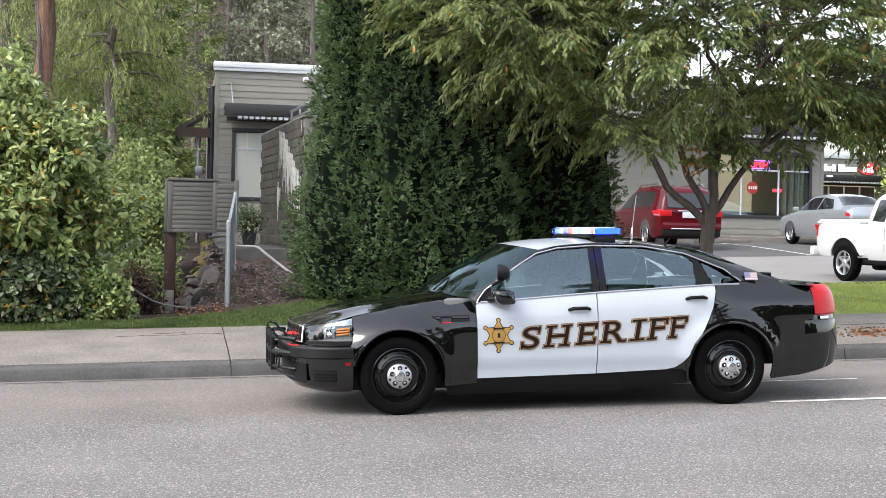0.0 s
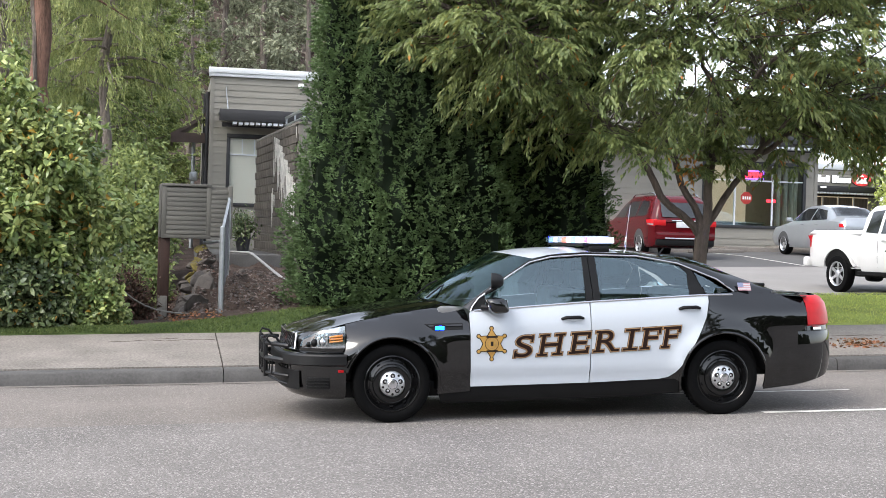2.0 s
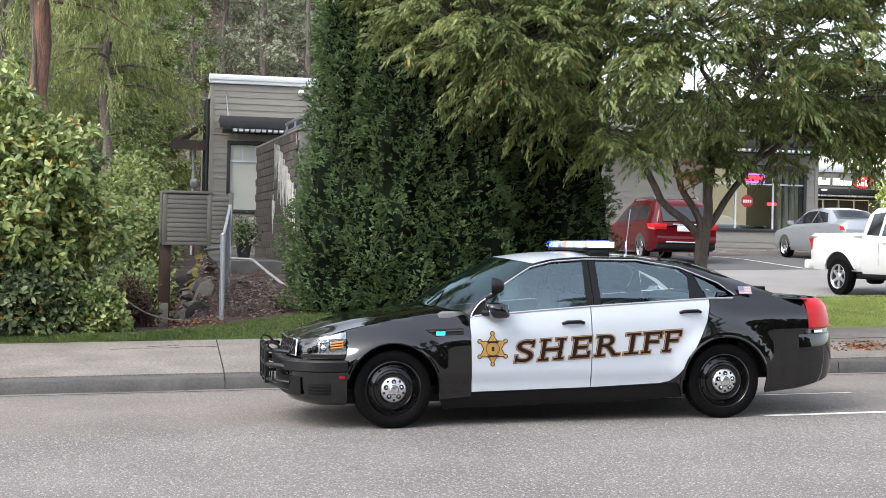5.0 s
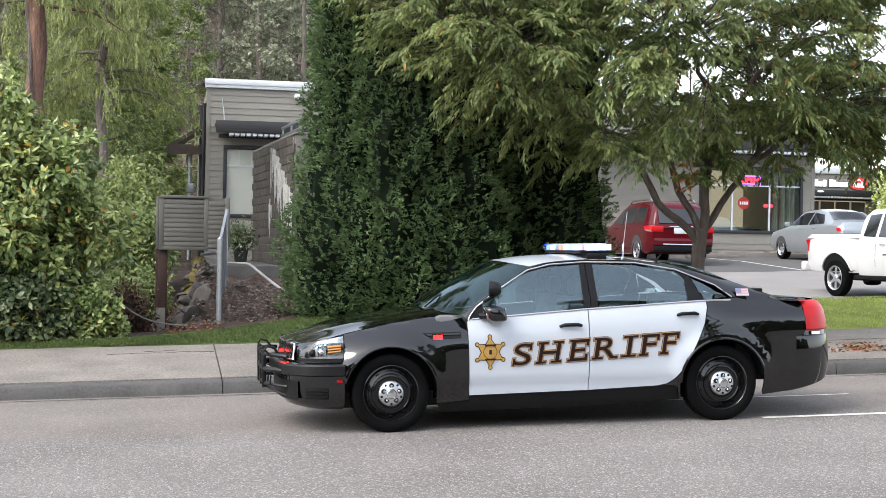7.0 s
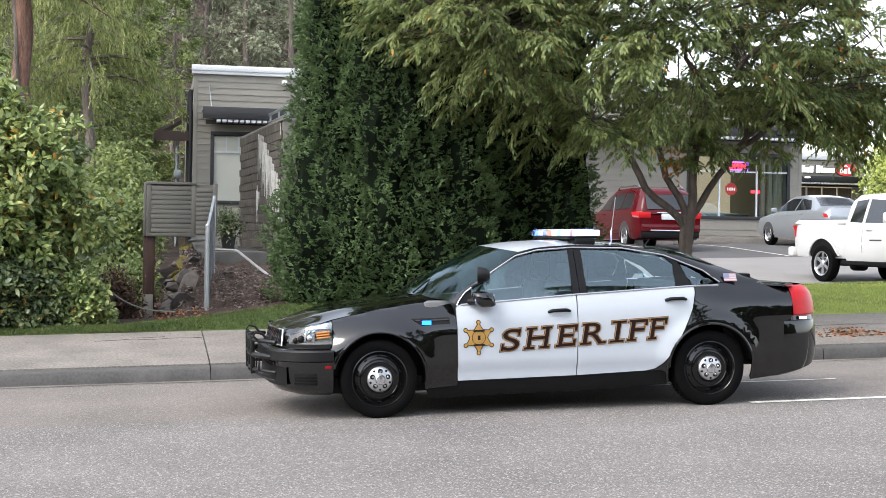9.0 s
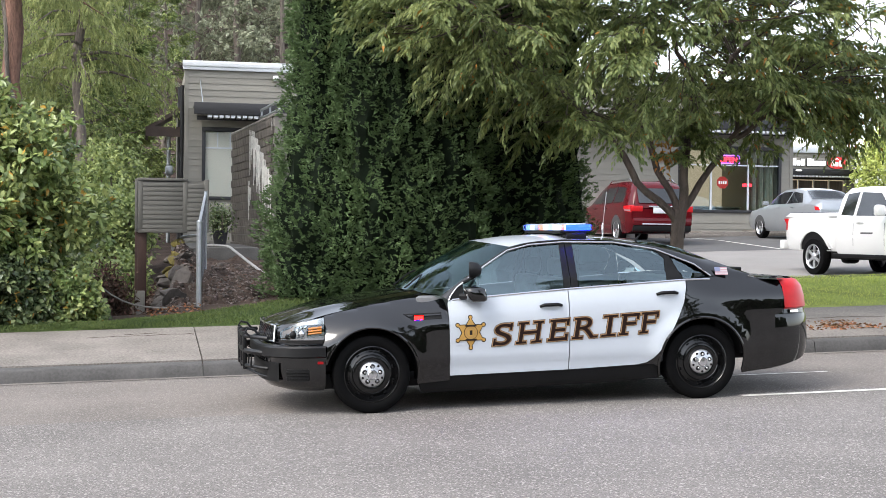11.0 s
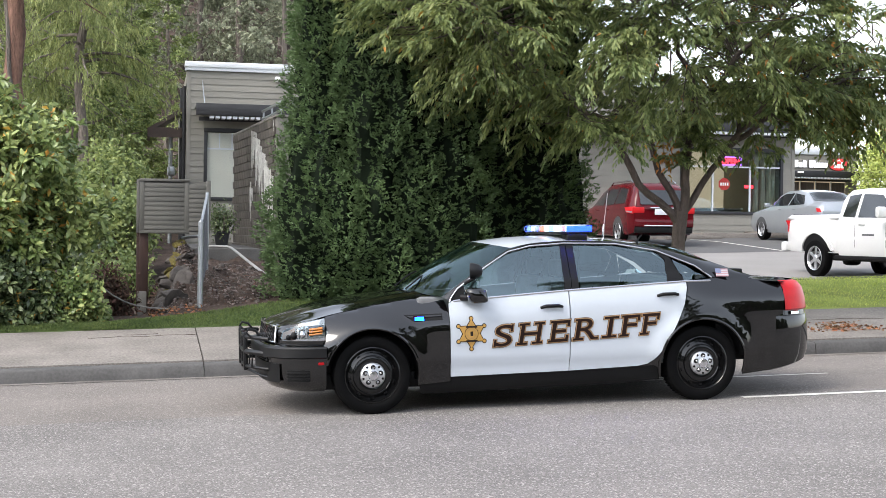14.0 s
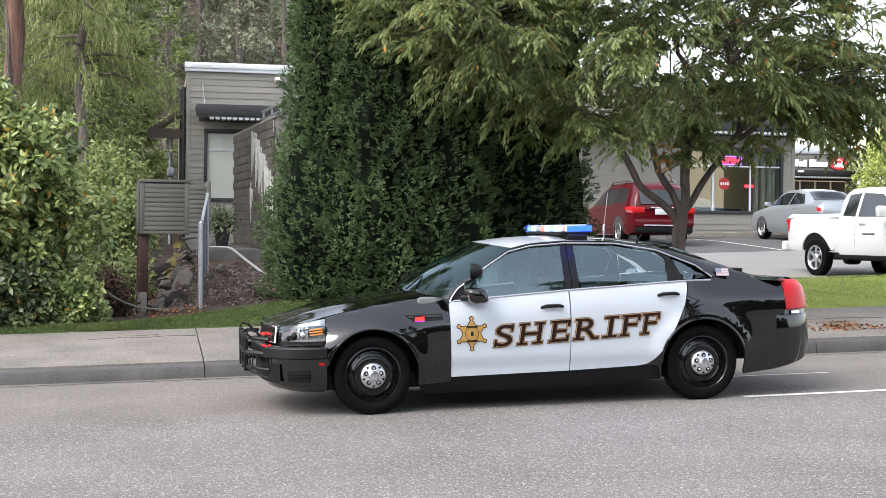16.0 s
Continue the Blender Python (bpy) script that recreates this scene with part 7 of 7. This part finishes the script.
def red_suv():
    Y0, X0 = 35.6, 13.75
    z = ground_z(X0, 37) + 0.012
    car = thing("suv", "dark red sport utility parked nose to the shops", "car", Matrix.Translation((X0, Y0, z)) @ Matrix.Rotation(radians(90), 4, "Z"))
    sh = Shell([(0.0, 0.42, 0.95, 1.0, 0.86), (0.1, 0.34, 1.02, 1.14, 0.82), (0.3, 0.3, 1.06, 1.55, 0.72), (0.55, 0.28, 1.08, 1.70, 0.70), (1.5, 0.26, 1.08, 1.745, 0.70), (2.6, 0.26, 1.05, 1.72, 0.70), (3.2, 0.26, 1.04, 1.55, 0.70), (3.75, 0.28, 1.03, 1.10, 0.84), (4.5, 0.3, 0.95, 1.0, 0.86), (4.9, 0.34, 0.8, 0.84, 0.82), (5.0, 0.4, 0.7, 0.74, 0.8)], 0.97)
    sh.build("red_paint", car)
    for s in (-1, 1):
        sh.patch("rear_side_window", [(0.62, 1.16), (0.8, 1.56), (1.45, 1.60), (1.45, 1.14)], "dark_glass", car, s, label="dark tinted window")
        sh.patch("side_window", [(1.52, 1.14), (1.52, 1.60), (2.35, 1.58), (2.35, 1.12)], "dark_glass", car, s, label="dark tinted window")
        sh.patch("side_window", [(2.42, 1.12), (2.42, 1.57), (2.75, 1.52), (3.35, 1.13)], "dark_glass", car, s, label="dark tinted window")
        sh.patch("tail_light", [(0.02, 0.86), (0.08, 1.06), (0.5, 1.04), (0.36, 0.9)], "tail_red", car, s, 0.012, "red tail light")
        sh.patch("tail_lens", [(0.06, 0.885), (0.07, 0.93), (0.4, 0.945), (0.34, 0.91)], "silver_paint", car, s, 0.016, "clear lower lens")
        part("roof_rail", tube(bmesh.new(), [(0.7, s * 0.62, 1.72), (0.9, s * 0.62, 1.80), (2.4, s * 0.62, 1.79), (2.6, s * 0.62, 1.72)], 0.022, 8), "chrome", car, "bright roof rail")
        arches(sh, car, (1.03, 3.93), 0.37, s)
        for u in (1.03, 3.93):
            road_wheel(car, u, s * 0.965, 0.37, s)
        for u in (1.9, 2.8):
            part("handle", tube(bmesh.new(), [(u, s * 0.975, 1.0), (u + 0.1, s * 1.0, 1.01), (u + 0.2, s * 0.975, 1.0)], 0.014, 6), "red_paint", car)
    part("rear_glass", boxed(0.045, -0.66, 0, 0.06, 0.66, 0.46, bevel=0.01, m=Matrix.Translation((-0.005, 0, 1.14)) @ Matrix.Rotation(radians(26), 4, "Y")), "dark_glass", car, "dark rear window")
    part("rear_lamp", boxed(-0.012, 0.56, 0.88, 0.1, 0.9, 1.04, bevel=0.02), "tail_red", car, "red tail light")
    part("rear_lamp", boxed(-0.012, -0.9, 0.88, 0.1, -0.56, 1.04, bevel=0.02), "tail_red", car, "red tail light")
    part("plate", boxed(-0.03, -0.26, 0.84, 0.02, 0.26, 1.0, bevel=0.006), "plate", car, "pale number plate")
    part("plate_trim", boxed(-0.035, -0.4, 1.01, 0.03, 0.4, 1.045, bevel=0.008), "chrome", car)
    part("bumper", boxed(-0.07, -0.86, 0.5, 0.12, 0.86, 0.72, bevel=0.05), "red_paint", car)
    part("bumper_step", boxed(-0.085, -0.6, 0.52, 0.0, 0.6, 0.56, bevel=0.012), "chrome", car, "bright bumper strip")
    part("valance", boxed(-0.04, -0.84, 0.34, 0.15, 0.84, 0.51, bevel=0.03), "trim_black", car)


red_suv()


def silver_sedan():
    X0, Y0 = 18.95, 35.0
    z = ground_z(X0, 38) + 0.012
    car = thing("sedan", "pale silver-blue sedan parked nose to the shops", "car", Matrix.Translation((X0, Y0, z)) @ Matrix.Rotation(radians(90), 4, "Z"))
    sh = Shell([(0.0, 0.4, 0.8, 0.86, 0.8), (0.12, 0.32, 0.95, 1.06, 0.78), (0.75, 0.26, 0.98, 1.10, 0.76), (1.3, 0.24, 0.97, 1.36, 0.62), (1.9, 0.22, 0.95, 1.455, 0.60), (2.6, 0.22, 0.93, 1.44, 0.60), (2.95, 0.22, 0.92, 1.34, 0.64), (3.55, 0.24, 0.9, 0.99, 0.78), (4.3, 0.28, 0.82, 0.88, 0.78), (4.62, 0.36, 0.66, 0.72, 0.74)], 0.89)
    sh.build("silver_paint", car)
    for s in (-1, 1):
        sh.patch("side_window", [(1.05, 1.03), (1.4, 1.30), (1.95, 1.37), (1.98, 1.01)], "dark_glass", car, s, label="dark side window")
        sh.patch("side_window", [(2.05, 1.01), (2.03, 1.37), (2.6, 1.36), (2.9, 1.26), (3.3, 1.0)], "dark_glass", car, s, label="dark side window")
        sh.patch("tail_light", [(0.03, 0.80), (0.1, 0.90), (0.24, 0.91), (0.2, 0.81)], "tail_red", car, s, 0.01, "red tail light")
        arches(sh, car, (0.98, 3.66), 0.325, s)
        for u in (0.98, 3.66):
            road_wheel(car, u, s * 0.885, 0.325, s, spokes=5)
        for u in (1.45, 2.35):
            part("handle", tube(bmesh.new(), [(u, s * 0.885, 0.9), (u + 0.09, s * 0.91, 0.905), (u + 0.18, s * 0.885, 0.9)], 0.013, 6), "silver_paint", car)
        part("mirror", boxed(3.0, s * 0.9, 0.98, 3.12, s * 1.08, 1.1, bevel=0.03), "silver_paint", car)
    bm = bmesh.new()
    rows = []
    for i in range(9):
        u = 0.8 + 0.62 * i / 8
        zt, wr = sh.at(u)[2:]
        rows.append([bm.verts.new((u, wr * k, zt + 0.035 - 0.022 * abs(k) ** 2)) for k in (-0.86, -0.45, 0, 0.45, 0.86)])
    for p, q in zip(rows, rows[1:]):
        for k in range(4):
            bm.faces.new((p[k], p[k + 1], q[k + 1], q[k]))
    bmesh.ops.solidify(bm, geom=bm.faces[:], thickness=0.008)
    bmesh.ops.recalc_face_normals(bm, faces=bm.faces)
    part("rear_glass", bm, "dark_glass", car, "sloping rear window")
    part("rear_bumper", boxed(-0.05, -0.8, 0.36, 0.1, 0.8, 0.66, bevel=0.05), "silver_paint", car)


silver_sedan()


def white_pickup():
    turn = -83
    base = Vector((13.45, 26.2, 0))
    m = Matrix.Rotation(radians(turn), 4, "Z")
    c = base - (m @ Vector((1.15, -0.9, 0)))
    z = ground_z(13.6, 25.8) + 0.012
    car = thing("pickup_truck", "white extended cab pickup truck parked by the lawn", "truck", Matrix.Translation((c.x, c.y, z)) @ m)
    bed = Shell([(0.0, 0.58, 1.14, 1.24, 0.86), (0.06, 0.52, 1.18, 1.29, 0.87), (1.0, 0.5, 1.18, 1.29, 0.87), (1.86, 0.5, 1.18, 1.29, 0.87)], 0.9)
    bed.build("truck_white", car)
    cab = Shell([(1.90, 0.46, 1.18, 1.70, 0.72), (2.0, 0.44, 1.18, 1.775, 0.69), (2.5, 0.44, 1.17, 1.80, 0.69), (3.1, 0.44, 1.16, 1.77, 0.69), (3.4, 0.44, 1.16, 1.62, 0.7), (3.95, 0.44, 1.15, 1.22, 0.84), (4.9, 0.46, 1.06, 1.12, 0.84), (5.25, 0.5, 0.9, 0.95, 0.8), (5.35, 0.56, 0.8, 0.84, 0.78)], 0.9)
    body = cab.build("truck_white", car)
    body.name = "cab"
    part("bed_floor", boxed(0.08, -0.74, 1.292, 1.82, 0.74, 1.3), "trim_black", car)
    for s in (-1, 1):
        cab.patch("rear_side_window", [(2.02, 1.24), (2.06, 1.66), (2.42, 1.69), (2.42, 1.22)], "dark_glass", car, s, label="dark rear side window")
        cab.patch("side_window", [(2.52, 1.22), (2.52, 1.69), (3.1, 1.66), (3.62, 1.23), (3.62, 1.21)], "dark_glass", car, s, label="dark side window")
        for u in (2.47, 3.45):
            cab.patch("door_seam", [(u, 0.55), (u, 1.18), (u + 0.012, 1.18), (u + 0.012, 0.55)], "unlit", car, s, 0.001)
        bed.patch("tail_light", [(0.012, 0.93), (0.012, 1.17), (0.1, 1.17), (0.085, 0.93)], "tail_red", car, s, 0.012, "red tail light")
        for sh, u, nm in ((bed, 1.15, "rear"), (cab, 4.35, "front")):
            flare = [p for p in arc(u, 0.4, 0.58, 16, 164, 18)] + [p for p in arc(u, 0.4, 0.5, 164, 16, 18)]
            sh.patch("wheel_flare", flare, "truck_white", car, s, 0.035)
            # Dark patch in place of the shaded gap above the tyre.
            sh.patch("wheel_arch", arc(u, 0.4, 0.505, 14, 166, 18), "trim_black", car, s, 0.006)
            road_wheel(car, u, s * 0.915, 0.385, s, spokes=6)
        part("handle", tube(bmesh.new(), [(2.6, s * 0.895, 1.08), (2.7, s * 0.925, 1.09), (2.8, s * 0.895, 1.08)], 0.016, 6), "truck_white", car)
        mirror = part("mirror", boxed(3.42, s * 0.92, 1.2, 3.56, s * 1.14, 1.42, bevel=0.05), "truck_white", car)
        part("sill", boxed(1.75, s * 0.8, 0.38, 3.85, s * 0.86, 0.46, bevel=0.02), "trim_black", car)
        cab.patch("badge", [(2.72, 0.86), (2.72, 0.89), (3.1, 0.89), (3.1, 0.86)], "unlit", car, s, 0.003)
    part("rear_bumper", boxed(-0.16, -0.88, 0.52, 0.02, 0.88, 0.72, bevel=0.04), "truck_white", car)
    part("tail_gate", boxed(-0.02, -0.72, 0.74, 0.01, 0.72, 1.26, bevel=0.01), "truck_white", car)
    part("frame_rail", boxed(0.3, -0.5, 0.34, 5.0, 0.5, 0.5, bevel=0.03), "trim_black", car)
    part("diff_case", boxed(1.0, -0.16, 0.24, 1.3, 0.16, 0.46, bevel=0.08), "trim_black", car)
    part("rear_cab_glass", boxed(1.875, -0.56, 1.36, 1.885, 0.56, 1.66), "dark_glass", car)


white_pickup()


# ---- woods across the street, behind the camera: seen only in paint and glass ----
# Unseen rank of trees, added to darken the car's reflections.
for i in range(26):
    x = -44 + i * 3.8 + 1.1 * math.sin(i * 2.1)
    forest_tree("opposite_tree", x, -24 - 5 * abs(math.sin(i * 1.3)), 9 + 4 * abs(math.sin(i * 0.9)), 4.4, 480, "shade_leaf", "bark_grey", "unseen conifer added across the street to darken reflections", 80 + i, 0.42, 0.28, 0.2, per=7, low=0.02, group="trees across the street")
# Second unseen rank, added to close bright gaps in those reflections.
for i in range(22):
    forest_tree("opposite_tree", -50 + i * 5.0, -35 - 2 * math.sin(i * 1.9), 12 + 3 * abs(math.sin(i * 1.7)), 5.2, 300, "shade_leaf", "bark_grey", "unseen conifer added as a second rank to darken reflections", 160 + i, 0.6, 0.45, 0.25, per=7, low=0.02, group="trees across the street")
for i, (x, y, h) in enumerate(((9.3, -5.2, 20.0), (11.4, -8.6, 23.0))):
    forest_tree("opposite_tree", x, y, h, 3.0, 1500, "shade_leaf", "bark_grey", "tall fir on the near side of the street", 130 + i, 0.2, 0.06, 0.22, per=10, low=0.2, group="trees across the street")

# ---- lapped boards of the shop front ----
siding_wall(shops, 1.11, 20.64, 1.2, 6.35, 42.0, [(a - 0.1, b + 0.1, c - 0.1, d + 0.12) for a, b, c, d in shop_holes])

# ---- flashing heads and their turning ----
side_head = lamp_head("side_flasher", (0.08, 0.02), ["glow_red", "glow_cyan", "unlit"], (0.414, -half_width(0.414, 0.812) - 0.006, 0.812), 3)
bar_head = lamp_head("bar_flasher", (0.24, 0.03), ["glow_blue", "soft_white", "soft_white"], (1.963, -0.605, 1.567), 3)
# Unseen far-end head, added to throw blue light on the hedge.
hedge_tint_head = lamp_head("bar_flasher", (0.22, 0.026), ["glow_blue", "soft_white", "soft_white"], (1.963, 0.60, 1.567), 3)
grille_head = lamp_head("grille_flasher", (0.035, 0.012), ["glow_red", "unlit", "unlit"], (-0.885, -0.30, 0.685), 3)
hy = side_head.location.y
# Plates added to block glow from the head's turned-away faces.
for dz in (-0.026, 0.022):
    part("flasher_housing", boxed(0.366, hy - 0.008, 0.812 + dz, 0.462, hy + 0.03, 0.816 + dz), "trim_black", patrol)
part("flasher_housing", boxed(0.366, hy + 0.021, 0.79, 0.462, hy + 0.03, 0.834), "trim_black", patrol)
FACE = {0: 60, 1: -60, 2: -180}


def flash(ob, states, at, facing=0):
    """states: (seconds, face) from the start; the head turns to each face within a tenth of a second."""
    turn = FACE[states[0][1]] + facing
    rows = [(0, pose(*at, turn))]
    for t, face in states[1:]:
        goal = FACE[face] + facing
        d = (goal - turn + 180) % 360 - 180
        if abs(d) < 1:
            continue
        rows.append((t - 0.1, pose(*at, turn)))
        for k in (1, 2):
            rows.append((t - 0.1 + k / 30, pose(*at, turn + d * k / 3)))
        turn += d
        rows.append((t, pose(*at, turn)))
    rows.append((16.0, pose(*at, turn)))
    seen, out = set(), []
    for t, m in rows:
        k = round(t * 30)
        if k not in seen:
            seen.add(k)
            out.append((k / 30, m))
    walk(ob, out)


def on_off(spans, on, off):
    out = [(0, on if spans[0][0] <= 0 else off)]
    for a, b in spans:
        if a > 0:
            out.append((a, on))
        if b < 16:
            out.append((b, off))
    return out


def motions():
    side = "0.0- 0.1R 0.3- 0.5B 0.7- 0.9R 1.1- 1.3B 1.5R 1.8B 2.2R 2.6B 3.0R 3.4B 3.8R 4.2B 4.6R 5.0B 5.4R 5.8B 6.2- 6.4R 6.6B 7.0R 7.4B 7.8R 8.2B 8.6R 9.0B 9.4R 9.8B 10.2R 10.6B 11.0R 11.4- 11.6B 11.8R 12.2B 12.5R 12.9B 13.3R 13.7B 14.1R 14.5B 14.9R 15.3B 15.7R"
    flash(side_head, [(float(s[:-1]), {"R": 0, "B": 1, "-": 2}[s[-1]]) for s in side.split()], tuple(side_head.location))
    bar = [(0, 0.1), (0.6, 0.9), (1.6, 2.0), (2.6, 3.0), (3.5, 4.0), (4.5, 4.9), (5.4, 5.8), (6.3, 6.5), (7.1, 7.6), (8.2, 8.6), (9.1, 9.5), (10.0, 10.4), (10.9, 11.2), (11.8, 12.1), (12.7, 13.2), (13.7, 14.2), (14.6, 15.2), (15.7, 16.0)]
    flash(bar_head, on_off(bar, 0, 1), tuple(bar_head.location))
    flash(hedge_tint_head, on_off(bar, 0, 1), tuple(hedge_tint_head.location), 180)
    grille = [(0, 0.3), (0.7, 1.1), (1.7, 1.9), (2.5, 2.7), (3.3, 3.5), (3.8, 4.2), (4.7, 5.0), (5.5, 5.8), (6.3, 6.6), (7.0, 7.4), (7.8, 8.2), (8.8, 9.0), (9.6, 9.9), (10.4, 10.7), (11.2, 11.4), (11.8, 12.2), (12.6, 13.0), (13.5, 13.8), (14.2, 14.6), (15.1, 15.4), (15.8, 16.0)]
    flash(grille_head, on_off(grille, 0, 1), tuple(grille_head.location))


motions()
